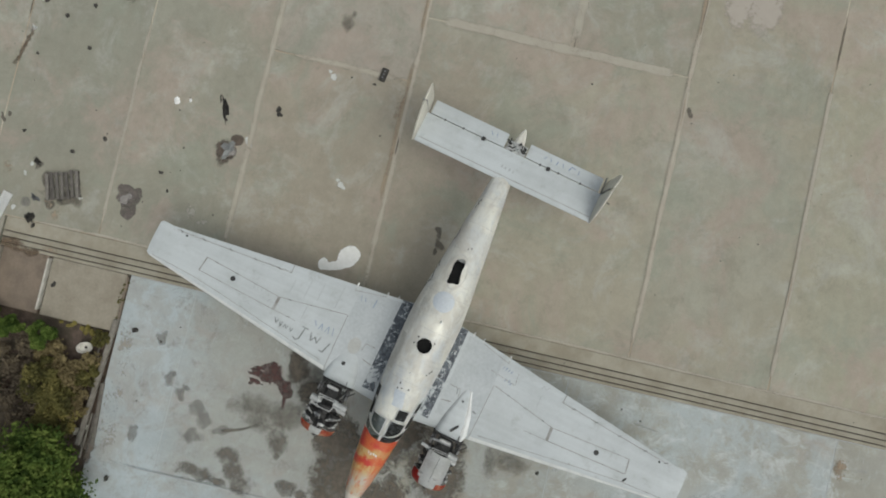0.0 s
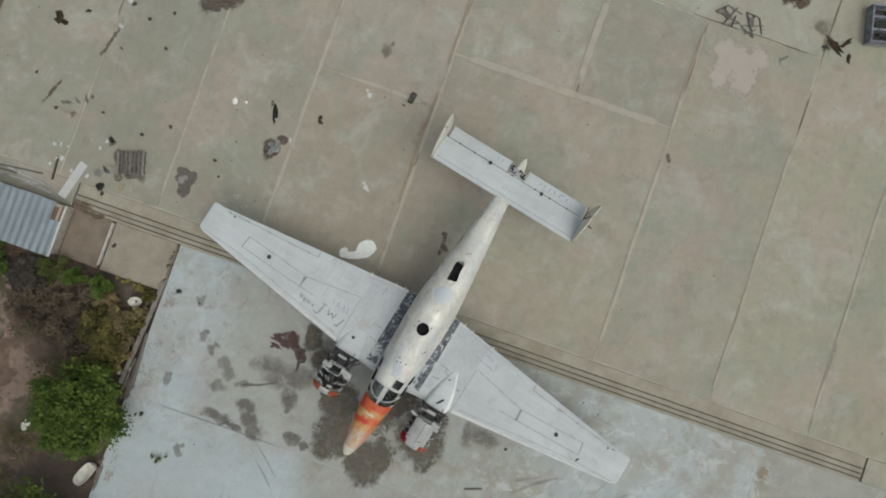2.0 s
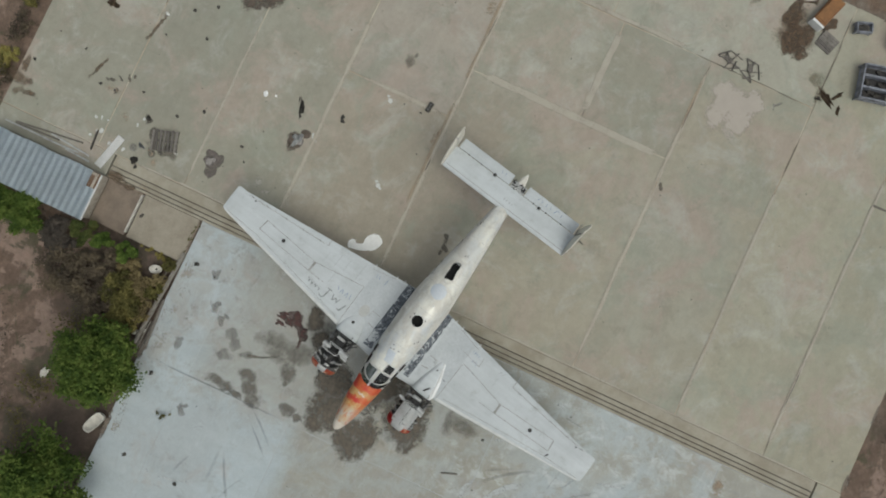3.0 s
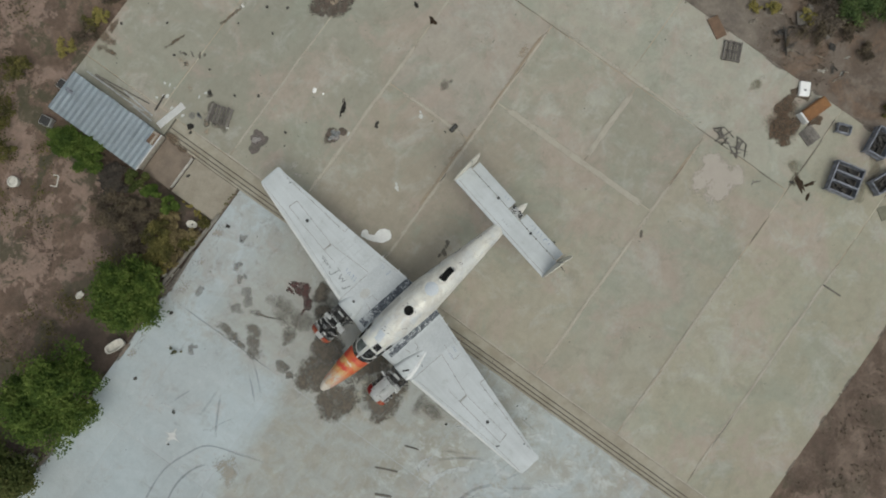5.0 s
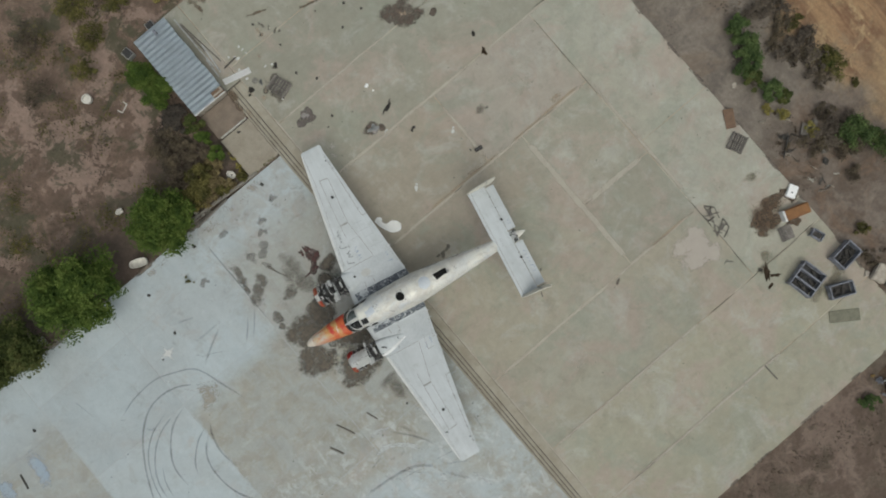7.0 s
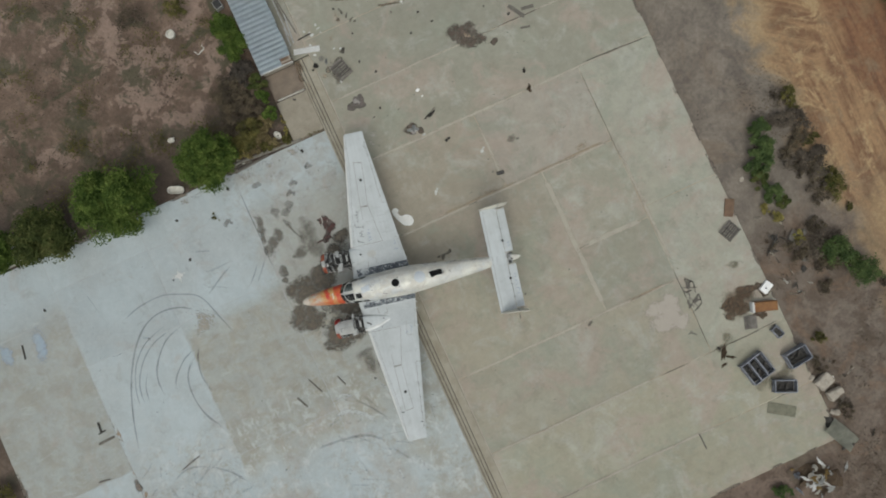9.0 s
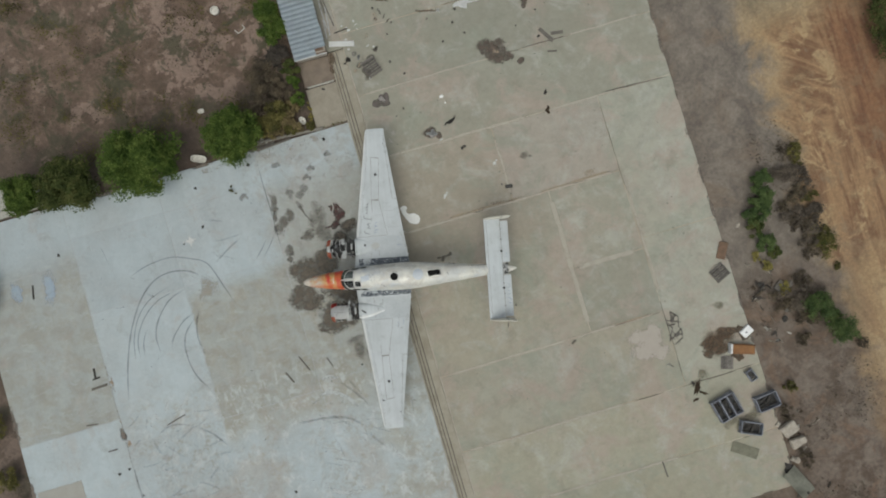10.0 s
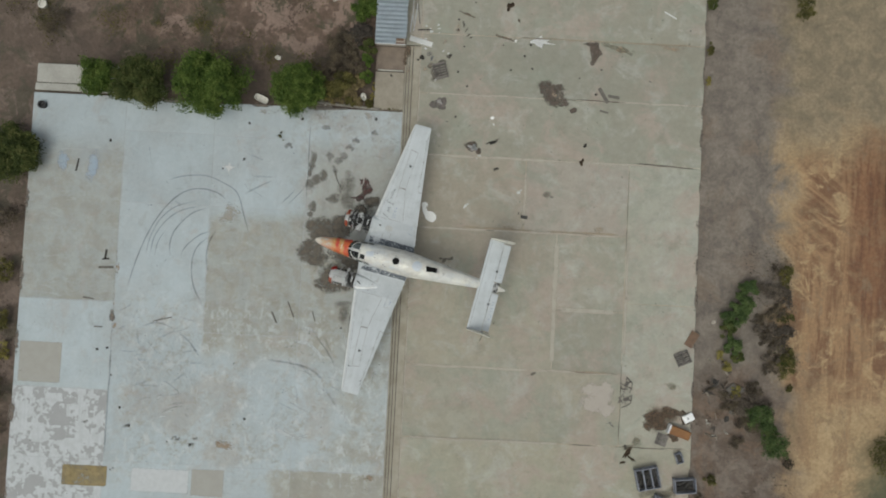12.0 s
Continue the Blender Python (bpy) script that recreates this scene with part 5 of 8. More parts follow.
    part("sheen_patch", bm, SKIN_SHEEN, AIR, "bluish sheen painted on the dented roof")
    bm = bmesh.new()
    sheet(bm, lambda x, y: top(x, y + 0.04 * math.sin(9 * x), 0.003), steps(-1.62, -1.22, 0.05), steps(-0.13, 0.15, 0.04))
    part("sheen_patch", bm, SKIN_SHEEN, AIR, "bluish sheen painted over the cockpit")
    for x0, x1, a0, a1 in ((-0.85, 0.1, 44, 64),):
        bm = bmesh.new()
        sheet(bm, lambda x, a: skin(x, a + 3 * math.sin(7 * x), 0.003), steps(x0, x1, 0.06), steps(a0, a1, 4))
        part("skin_panel", bm, SKIN_DULL if a0 > 0 else SKIN_SHEEN, AIR, "duller skin panel")
    for k, (x, a) in enumerate(((3.72, 58), (3.80, 50), (3.86, 56), (3.92, 47), (2.62, 3), (2.66, -3), (-0.55, -34), (-0.50, -38))):
        p = skin(x, a, 0.004)
        bm = bmesh.new()
        box(bm, p.x - 0.03, p.x + 0.03, p.y - 0.012, p.y + 0.012, p.z - 0.012, p.z + 0.006, edge=0.004)
        part("torn_scrap", bm, BLACK, AIR, "ragged dark scrap of missing panel")
    bm = bmesh.new()
    loft(bm, [[top(1.99 + r * 0.46 * math.cos(2 * math.pi * i / 40), 0.05 + 0.03 * math.cos(2 * math.pi * i / 40) + r * 0.25 * math.sin(2 * math.pi * i / 40), o) for i in range(40)] for r, o in ((1.0, 0.0), (0.985, 0.007), (0.95, 0.008), (0.935, 0.0))], ends=False)
    part("doubler_rim", bm, SKIN_SEAM, AIR, "raised oval rim round the torn hole")
    for x, y in ((0.16, 0.22), (-0.02, 0.26), (0.17, -0.21), (-1.04, 0.14), (-1.18, 0.15), (-1.15, 0.05), (-1.12, -0.12), (-0.62, -0.36)):
        bm = bmesh.new()
        bmesh.ops.create_cone(bm, cap_ends=True, segments=10, radius1=0.022, radius2=0.022, depth=0.012, matrix=Matrix.Translation(top(x, y, 0.002)))
        part("vent_hole", bm, BLACK, AIR)
    for x, y, h, l in ((-0.72, 0.02, 0.05, 0.0), (0.72, -0.12, 0.10, -0.04)):
        bm = bmesh.new()
        tube(bm, top(x, y, 0.0), top(x + l, y, h), 0.03, 0.01)
        part("aerial_stub", bm, WHITE, AIR, "short white aerial stub")
    # ragged strip where the wing fillet was torn off
    rnd = random.Random(8)
    for k in range(18):
        x = (1.35 + 0.8 * k / 12 if k < 12 else 2.75 + 0.3 * (k - 12) / 6) + rnd.uniform(-.03, .03)
        p = skin(x, 70 + rnd.uniform(-7, 7), 0.006)
        bm = bmesh.new()
        box(bm, p.x - rnd.uniform(.01, .05), p.x + rnd.uniform(.01, .05), p.y - 0.012, p.y + 0.008, p.z - rnd.uniform(.01, .05), p.z + 0.02)
        part("torn_scrap", bm, BLACK, AIR, "ragged dark scrap of missing panel")


def build_cockpit():
    for x0, x1, a0, a1, lean in PANES:
        bm = bmesh.new()
        def front(a):
            return x0 + lean * ((abs(a) - 4) / 43) ** 2 * 1.4
        sheet(bm, lambda u, v: skin(front(v) - 0.02 + u * (x1 - front(v) + 0.04), v, -0.012), [i / 8 for i in range(9)], steps(a0 - 1.5, a1 + 1.5, 4), 0.006)
        # Side windows are empty: a black sheet stands for the shade inside.
        if abs(a0 + a1) > 100:
            bm.free()
            bm = bmesh.new()
            sheet(bm, lambda u, v: skin(front(v) + u * (x1 - front(v)), v, -0.045), (0, 0.5, 1), steps(a0, a1, 8), 0.004)
        pane = smooth(part("cockpit_window", bm, BLACK if abs(a0 + a1) > 100 else GLASS_PALE if a1 == 47 else GLASS, AIR, "black sheet for the dark of an empty side window" if abs(a0 + a1) > 100 else "old cockpit pane"))
        bm = bmesh.new()
        w = 0.015
        for u in (0, 1):
            sheet(bm, lambda s, v: skin(front(v) + u * (x1 - front(v)) + s, v, 0.008), (-w, w), steps(a0, a1, 3), 0.014)
        for a in (a0, a1):
            sheet(bm, lambda u, s: skin(front(a) + u * (x1 - front(a)), a + s, 0.009), [i / 8 for i in range(9)], (-1.7, 1.7), 0.014)
        part("window_frame", bm, WHITE, pane, "white painted window frame")
    # lower windscreen below the white arc
    for a0, a1, mat in ((3, 70, GLASS_GREEN), (-70, -3, GLASS)):
        bm = bmesh.new()
        sheet(bm, lambda a, u: skin(-2.67 + 0.22 * (abs(a) / 70) ** 2 + (0.155 + 0.10 * (abs(a) / 70) ** 2) * u, a, 0.006), steps(a0, a1, 4), (0, 0.5, 1), 0.004)
        smooth(part("windscreen", bm, mat, AIR, "dark lower windscreen pane"))
    bm = bmesh.new()
    sheet(bm, lambda a, u: skin(-2.67 + 0.17 * u, a, 0.012), (-2.4, 0, 2.4), (0, 0.5, 1), 0.008)
    part("window_frame", bm, WHITE, AIR, "white painted windscreen post")


def aero(u, t):
    return t * 5 * (0.2969 * math.sqrt(max(u, 0)) - 0.126 * u - 0.3516 * u * u + 0.2843 * u ** 3 - 0.1015 * u ** 4)


WY = [0.3, 2.2, 7.2, 7.46, 7.54]
W_LE = [-2.09, -1.86, -1.09, -1.04, -0.98]
W_TE = [0.80, 0.55, -0.09, -0.08, -0.13]
W_T = [0.155, 0.14, 0.095, 0.075, 0.03]


def wing_at(y):
    """Leading edge, trailing edge, height and thickness ratio at a span place."""
    a = abs(y)
    return float(np.interp(a, WY, W_LE)), float(np.interp(a, WY, W_TE)), 1.27 + 0.072 * (a - 0.5), float(np.interp(a, WY, W_T))


def wing_pt(y, u, up=1, off=0.0):
    le, te, z, t = wing_at(y)
    c = te - le
    return Vector((le + u * c, y, z + 0.02 * c * math.sin(math.pi * u) + up * (aero(u, t) * c + off)))


def wing_top(x, y, off=0.004):
    le, te, z, t = wing_at(y)
    return wing_pt(y, min(1, max(0, (x - le) / (te - le))), 1, off)


def section(y, u0, u1, n=14):
    us = [u0 + (u1 - u0) * (1 - math.cos(math.pi * i / n)) / 2 for i in range(n + 1)]
    return [wing_pt(y, u, 1) for u in us] + [wing_pt(y, u, -1) for u in reversed(us)]


def drape(name, mat, parent, pts, width, label=""):
    """A thin line lying on the wing's upper skin."""
    bm = bmesh.new()
    for a, b in zip(pts, pts[1:]):
        a, b = Vector(a), Vector(b)
        d = (b - a).normalized()
        s = Vector((-d.y, d.x)) * width / 2
        n = max(1, int((b - a).length / 0.12))
        rows = []
        for i in range(n + 1):
            p = a.lerp(b, i / n)
            rows.append([bm.verts.new(wing_top(*(p + s))), bm.verts.new(wing_top(*(p - s)))])
        for r, q in zip(rows, rows[1:]):
            bm.faces.new((r[0], r[1], q[1], q[0]))
    return part(name, bm, mat, parent, label)


def build_wing(s):
    """One wing; s is its side."""
    bm = bmesh.new()
    loft(bm, [section(s * y, 0, 1.0) for y in (0.3, 0.6, 0.92, 1.3, 1.8, 2.3, 2.9, 3.5, 3.944)] + [section(s * y, 0, 0.895) for y in steps(3.945, 7.2, 0.4)] + [section(s * 7.201, 0, 1.0)] + [section(s * y, 0, 1.0) for y in (7.3, 7.46, 7.51, 7.54)])
    wing = smooth(part("wing", bm, WING, AIR, "pale grey chalky wing with panel lines"))
    bm = bmesh.new()
    loft(bm, [section(s * y, 0.899, 1.0, 6) for y in steps(3.953, 7.194, 0.5)])
    smooth(part("aileron", bm, WING, wing, "pale grey aileron"))
    def X(y, u):
        le, te, *_ = wing_at(y)
        return le + u * (te - le)
    # greyer inner skin, leading edge strip with its highlight painted pale
    bm = bmesh.new()
    sheet(bm, lambda y, u: wing_pt(s * y, u, 1, 0.003), steps(1.02, 2.10, 0.12), steps(0.16, 0.97, 0.04))
    part("centre_skin", bm, WING_GREY, wing, "greyer centre section skin")
    bm = bmesh.new()
    sheet(bm, lambda y, u: wing_pt(s * y, u * u, 1, 0.004), steps(2.12, 7.42, 0.4), (0.0, 0.06, 0.12, 0.18, 0.23))
    smooth(part("leading_edge_strip", bm, WING_EDGE, wing, "leading edge strip with its highlight painted in"))
    # panel lines
    def line(pts, w, mat=LINE, name="panel_line", label=""):
        drape(name, mat, wing, [(x, s * y) for x, y in pts], w, label)
    line([(-0.14, 7.07), (0.10, 3.95)], 0.014)
    line([(0.31, 3.96), (0.10, 3.94)], 0.022)
    line([(-0.26, 2.14), (-0.59, 3.93), (-0.45, 6.05)], 0.017)
    line([(-0.45, 6.05), (-0.84, 6.10)], 0.034)
    line([(-0.84, 6.10), (-0.95, 3.94)], 0.018)
    line([(-0.95, 3.94), (-0.97, 3.3)], 0.012)
    line([(-0.99, 7.36), (-1.06, 6.08), (-1.25, 4.75), (-1.63, 2.3)], 0.014)
    line([(-1.22, 4.72), (X(4.72, 0.015), 4.70)], 0.024)
    line([(-0.26, 2.12), (X(2.12, 0.04), 2.10)], 0.018)
    line([(0.40, 2.25), (0.60, 1.40)], 0.014)
    line([(0.40, 2.25), (X(2.25, 0.985), 2.25)], 0.014)
    line([(-0.59, 3.93), (-0.95, 3.94)], 0.075, LINE, "access_panel", "dark slot of an access panel")
    line([(-0.73, 1.37), (-0.73, 1.09)], 0.022)
    line([(-0.73, 1.37), (-0.93, 1.40)], 0.018)
    line([(-1.13, 1.28), (-1.18, 1.02)], 0.03)
    for y, x0, x1 in ((3.75, -0.02, -0.37), (3.36, 0.16, -0.35), (3.02, 0.18, -0.26), (2.52, 0.34, -0.26), (3.18, -0.47, -0.88)) if s > 0 else ((3.36, 0.02, -0.3),):
        line([(x0, y), (x1, y)], 0.02, RIB)
    for y in (6.35, 5.61, 4.93, 4.27, 6.95):
        x = float(np.interp(y, (3.95, 7.07), (0.10, -0.14)))
        line([(x - 0.018, y - 0.04), (x + 0.018, y + 0.04)], 0.028, LINE_DARK, "hinge")
    for y in (2.57, 3.1, 3.65, 4.6, 5.2, 5.75):
        x = float(np.interp(y, (2.14, 3.93, 6.05), (-0.26, -0.59, -0.45)))
        line([(x, y - 0.035), (x, y + 0.035)], 0.026, LINE_DARK, "fastener")
    for y in (3.5, 4.35, 4.9, 5.5, 5.9):
        x = float(np.interp(y, (3.3, 3.94, 6.1), (-0.97, -0.95, -0.84)))
        line([(x, y - 0.03), (x, y + 0.03)], 0.022, LINE_DARK, "fastener")
    for y in (1.42, 2.24, 1.12):
        le, te, z, t = wing_at(y)
        bm = bmesh.new()
        box(bm, te - 0.06, te + 0.07, s * y - 0.018, s * y + 0.018, z - 0.012, z + 0.022, edge=0.006)
        part("flap_bracket", bm, WING_EDGE, wing, "pale bracket at the trailing edge")
    for x, y, r in ((-0.67, 5.22, 0.062), (-0.18, 6.78, 0.028)):
        bm = bmesh.new()
        rows = [[wing_top(x + q * math.cos(2 * math.pi * i / 16), s * y + q * math.sin(2 * math.pi * i / 16), o) for i in range(16)] for q, o in ((r * 1.12, 0.0), (r, 0.006), (r * 0.96, 0.002))]
        loft(bm, rows)
        part("filler_hole", bm, BLACK, wing, "black open filler hole")
    line([(-0.60, 5.20), (-0.50, 5.12)], 0.03, RIB)
    # walkway beside the fuselage
    bm = bmesh.new()
    y0, y1 = (0.66, 0.99) if s > 0 else (0.60, 0.93)
    sheet(bm, lambda x, y: wing_top(x, s * y, 0.005), steps(-1.80, 0.72, 0.12), steps(y0, y1, 0.1))
    part("walkway", bm, WALKWAY, wing, "peeling dark walkway strip")
    if s > 0:
        bm = bmesh.new()
        rows = [[wing_top(-0.90 + q * 0.22 * math.cos(2 * math.pi * i / 18), 1.62 + q * 0.17 * math.sin(2 * math.pi * i / 18), 0.006) for i in range(18)] for q in (1, 0.5)]
        loft(bm, rows)
        part("paint_patch", bm, m_plain("beige_paint_patch", (0.405, 0.405, 0.385), (0.44, 0.445, 0.43), 0.6, scale=4), wing, "round beige touched-up patch")
        # scrawled writing, as bars
        for pts, w in (([(-1.13, 2.22), (-1.42, 2.32), (-1.40, 2.42)], 0.04), ([(-1.08, 2.50), (-1.27, 2.55), (-1.13, 2.63), (-1.27, 2.72), (-1.06, 2.78)], 0.034), ([(-1.03, 2.88), (-1.02, 3.06)], 0.034), ([(-1.02, 2.97), (-1.34, 3.02), (-1.42, 3.10), (-1.36, 3.19)], 0.036),
                       ([(-1.18, 3.26), (-1.29, 3.29), (-1.18, 3.34)], 0.024), ([(-1.16, 3.40), (-1.27, 3.43), (-1.16, 3.48), (-1.26, 3.52)], 0.024), ([(-1.13, 3.57), (-1.28, 3.60), (-1.15, 3.64)], 0.024), ([(-1.11, 3.70), (-1.24, 3.73), (-1.10, 3.80)], 0.024)):
            line(pts, w, CHALK, "scrawl")
        for pts, w in (([(-0.92, 2.26), (-0.72, 2.30)], 0.02), ([(-0.92, 2.38), (-0.74, 2.42), (-0.90, 2.48)], 0.02), ([(-0.90, 2.56), (-0.74, 2.62), (-0.90, 2.66)], 0.02), ([(-0.86, 2.74), (-0.74, 2.82)], 0.02),
                       ([(0.22, 1.98), (0.36, 2.02)], 0.022), ([(0.24, 1.86), (0.34, 1.92)], 0.02), ([(0.18, 1.62), (0.42, 1.60)], 0.024)):
            line(pts, w, BLUE_MARK, "scrawl")
        for pts in ([(-0.68, 4.62), (-0.54, 4.66)], [(-0.68, 4.52), (-0.54, 4.54)], [(-0.66, 4.40), (-0.56, 4.46)], [(-0.64, 4.30), (-0.54, 4.32)], [(-0.82, 4.18), (-0.72, 4.10), (-0.80, 4.04)], [(-1.10, 4.72), (-1.02, 4.62), (-1.10, 4.56)]):
            line(pts, 0.022, RIB, "scrawl")
    else:
        for x, y in ((0.25, 2.18), (0.25, 2.26), (0.24, 2.34), (0.23, 2.42), (-0.02, 2.34), (0.0, 2.44), (-0.06, 2.5)):
            line([(x - 0.04, y - 0.015), (x + 0.04, y + 0.015)], 0.028, BLUE_MARK, "scrawl")
        line([(0.16, 3.28), (0.28, 3.34), (0.20, 3.42), (0.30, 3.50)], 0.018, RIB, "scrawl")
        line([(0.06, 1.9), (-0.04, 2.62), (0.28, 2.6)], 0.014)
        line([(-0.75, 1.30), (-0.88, 1.34)], 0.03, CHALK)
        line([(-1.10, 1.90), (-1.14, 2.0)], 0.04, CHALK)
        line([(-0.41, 5.58), (-0.47, 5.68)], 0.05, RIB)
        line([(-1.04, 6.12), (-0.92, 6.18)], 0.05, BLACK, "slot")
        bm = bmesh.new()
        tube(bm, wing_top(-0.66, -0.72, 0.003), wing_top(-0.66, -0.72, 0.014), 0.035, n=14)
        part("filler_cap", bm, BLACK, wing, "black filler cap")


def build_nacelle(s, c):
    """Fairing behind one engine, its undercarriage leg and wheel below."""
    bm = bmesh.new()
    rings = []
    for x, w, z0, z1 in ((-1.96, 0.45, 0.92, 1.56), (-1.8, 0.45, 0.90, 1.60), (-1.5, 0.43, 0.90, 1.61), (-1.2, 0.36, 0.93, 1.59), (-0.95, 0.25, 1.0, 1.56), (-0.7, 0.10, 1.15, 1.49)) if s > 0 else ((-1.97, 0.39, 0.92, 1.60), (-1.8, 0.39, 0.90, 1.63), (-1.5, 0.35, 0.90, 1.655), (-1.2, 0.28, 0.93, 1.645), (-0.95, 0.20, 1.0, 1.62), (-0.66, 0.11, 1.15, 1.57)):
        m = c if s > 0 else 1.62 - 0.03 * (x + 1.97)
        rings.append([(x, s * m + w * math.copysign(abs(math.sin(2 * math.pi * i / 28)) ** 0.5, math.sin(2 * math.pi * i / 28)), (z0 + z1) / 2 + (z1 - z0) / 2 * math.copysign(abs(math.cos(2 * math.pi * i / 28)) ** 0.5, math.cos(2 * math.pi * i / 28))) for i in range(28)])
    loft(bm, rings)
    nac = smooth(part("nacelle", bm, WING, AIR, "pale grey engine nacelle fairing"))
    bm = bmesh.new()
    spot = (-1.43, 1.68, 1.612) if s > 0 else (-0.98, -1.56, 1.628)
    r = 0.055 if s > 0 else 0.03
    tube(bm, spot, (spot[0], spot[1], spot[2] + 0.012), r, r * 0.9, n=16)
    part("filler_cap", bm, BLACK, nac, "black filler cap")
    if s < 0:
        # Outboard ridge; its lit look is put in with white paint.
        bm = bmesh.new()
        loft(bm, [[(x, s * (c + o) - k * w, z + k * h) for k, h in ((0, 0.0), (0.5, 0.05), (1, 0.0), (0.5, -0.2))] for x, o, w, z, h in ((-1.95, 0.24, 0.10, 1.58, 0.04), (-1.76, 0.21, 0.19, 1.62, 0.06), (-1.3, 0.14, 0.16, 1.63, 0.06), (-0.66, 0.0, 0.06, 1.57, 0.02))])
        part("fairing_ridge", bm, WHITE, nac, "outboard fairing edge whitened as if lit")
        bm = bmesh.new()
        box(bm, -0.13, 0.13, -0.03, 0.03, -0.01, 0.015, m=pose(-1.70, -1.66, 1.655, 0, 0, -33), edge=0.01)
        part("slot", bm, BLACK, nac, "black open slot")
    bm = bmesh.new()
    tube(bm, (-1.55, s * c, 1.0), (-1.6, s * c, 0.33), 0.05)
    tube(bm, (-1.6, s * c - 0.14, 0.33), (-1.6, s * c + 0.14, 0.33), 0.03)
    box(bm, -1.66, -1.54, s * c - 0.17, s * c - 0.13, 0.3, 0.75, edge=0.01)
    leg = part("undercarriage_leg", bm, GREYMET, AIR, "grey undercarriage leg")
    bm = bmesh.new()
    tube(bm, (-1.6, s * c - 0.1, 0.33), (-1.6, s * c + 0.1, 0.33), 0.33, n=24)
    bmesh.ops.bevel(bm, geom=[e for e in bm.edges if len(e.link_faces) == 2 and e.calc_face_angle(0) > 1], offset=0.06, segments=3, affect="EDGES")
    part("wheel", bm, RUBBER, leg, "flat-sided black tyre")


def build_engine(s, c):
    """A stripped radial engine on its mount."""
    cy, cz = s * c, 1.33
    bm = bmesh.new()
    tube(bm, (-3.12, cy, cz), (-2.55, cy, cz), 0.24, n=24)
    tube(bm, (-3.30, cy, cz), (-3.12, cy, cz), 0.10, 0.2, n=20)
    tube(bm, (-3.52, cy, cz), (-3.30, cy, cz), 0.045, n=12)
    eng = smooth(part("engine", bm, BLACK, AIR, "stripped oily radial engine"))
    for k in range(14):
        a = 2 * math.pi * (k + 0.5) / 14
        d = Vector((0, math.sin(a), math.cos(a)))
        side = Vector((0, d.z, -d.y))
        o = Vector((-3.06 if k % 2 else -2.86, cy, cz))
        bm = bmesh.new()
        prof = [(0.20, 0.05)] + [(0.235 + 0.030 * q + e, r) for q in range(6) for e, r in ((0.0, 0.062), (0.002, 0.088), (0.013, 0.088), (0.015, 0.062))] + [(0.415, 0.075), (0.455, 0.045)]
        loft(bm, [[o + d * h + (side * math.cos(2 * math.pi * i / 12) + Vector((1, 0, 0)) * math.sin(2 * math.pi * i / 12)) * r for i in range(12)] for h, r in prof])
        part("cylinder", bm, FIN_METAL, eng, "finned engine cylinder")
        for e in (-0.07, 0.07):
            bm = bmesh.new()
            tube(bm, o + Vector((-0.11, 0, 0)) + d * 0.30 + side * e * 0.6, o + Vector((0.02, 0, 0)) + d * 0.485 + side * e, 0.022, n=6)
            part("pushrod", bm, PALEMET, eng, "pale pushrod tube")
        bm = bmesh.new()
        box(bm, -0.035, 0.035, -0.05, 0.05, -0.02, 0.025, m=Matrix.Translation(o + d * 0.465) @ d.to_track_quat("Z", "Y").to_matrix().to_4x4(), edge=0.008)
        part("rocker_cover", bm, PALEMET if k % 2 else GREYMET, eng, "grey rocker cover")
    # exhaust collector and stacks
    bm = bmesh.new()
    rings = []
    for k in range(41):
        a = 2 * math.pi * k / 40
        o = Vector((-2.62, cy + 0.40 * math.sin(a), cz + 0.40 * math.cos(a)))
        d = Vector((0, math.sin(a), math.cos(a)))
        rings.append([o + d * 0.05 * math.cos(b) + Vector((0.05 * math.sin(b), 0, 0)) for b in [2 * math.pi * i / 10 for i in range(10)]])
    loft(bm, rings, ends=False)
    smooth(part("exhaust_ring", bm, BLACK, eng, "rusty grey exhaust collector ring"))
    for y0, y1, x, z in (((0.16, 0.46, -2.56, 0.30), (-0.52, -0.16, -2.48, 0.34)) if s > 0 else ((-0.42, -0.16, -2.40, 0.36),)):
        bm = bmesh.new()
        tube(bm, (x, cy + y0, cz + z), (x + 0.03, cy + y1, cz + z), 0.085, n=14)
        tube(bm, (x - 0.13, cy + y0 - 0.02, cz + z - 0.06), (x - 0.10, cy + y1 - 0.04, cz + z - 0.06), 0.06, n=14)
        smooth(part("exhaust_pipe", bm, PALEMET, eng, "pale exhaust pipe"))
    if s < 0:
        bm = bmesh.new()
        box(bm, -0.05, 0.05, -0.16, 0.16, -0.02, 0.02, m=pose(-2.42, cy + 0.44, cz + 0.30, 12, 0, -14), edge=0.012)
        box(bm, -0.035, 0.035, -0.26, 0.26, -0.015, 0.015, m=pose(-2.16, cy + 0.12, cz + 0.30, 0, 0, 3), edge=0.01)
        part("baffle_plate", bm, GREYMET, eng, "grey baffle plate")
    # accessories, mount and firewall
    bm = bmesh.new()
    box(bm, -2.45, -2.05, cy - 0.17, cy + 0.17, cz - 0.2, cz + 0.26, edge=0.03)
    tube(bm, (-2.3, cy - 0.24, cz + 0.1), (-2.3, cy + 0.24, cz + 0.1), 0.09, n=12)
    box(bm, -2.52, -2.46, cy - 0.3, cy + 0.3, cz - 0.3, cz + 0.3, edge=0.02)
    part("accessory_case", bm, SOOT, eng, "black accessory housing")
    bm = bmesh.new()
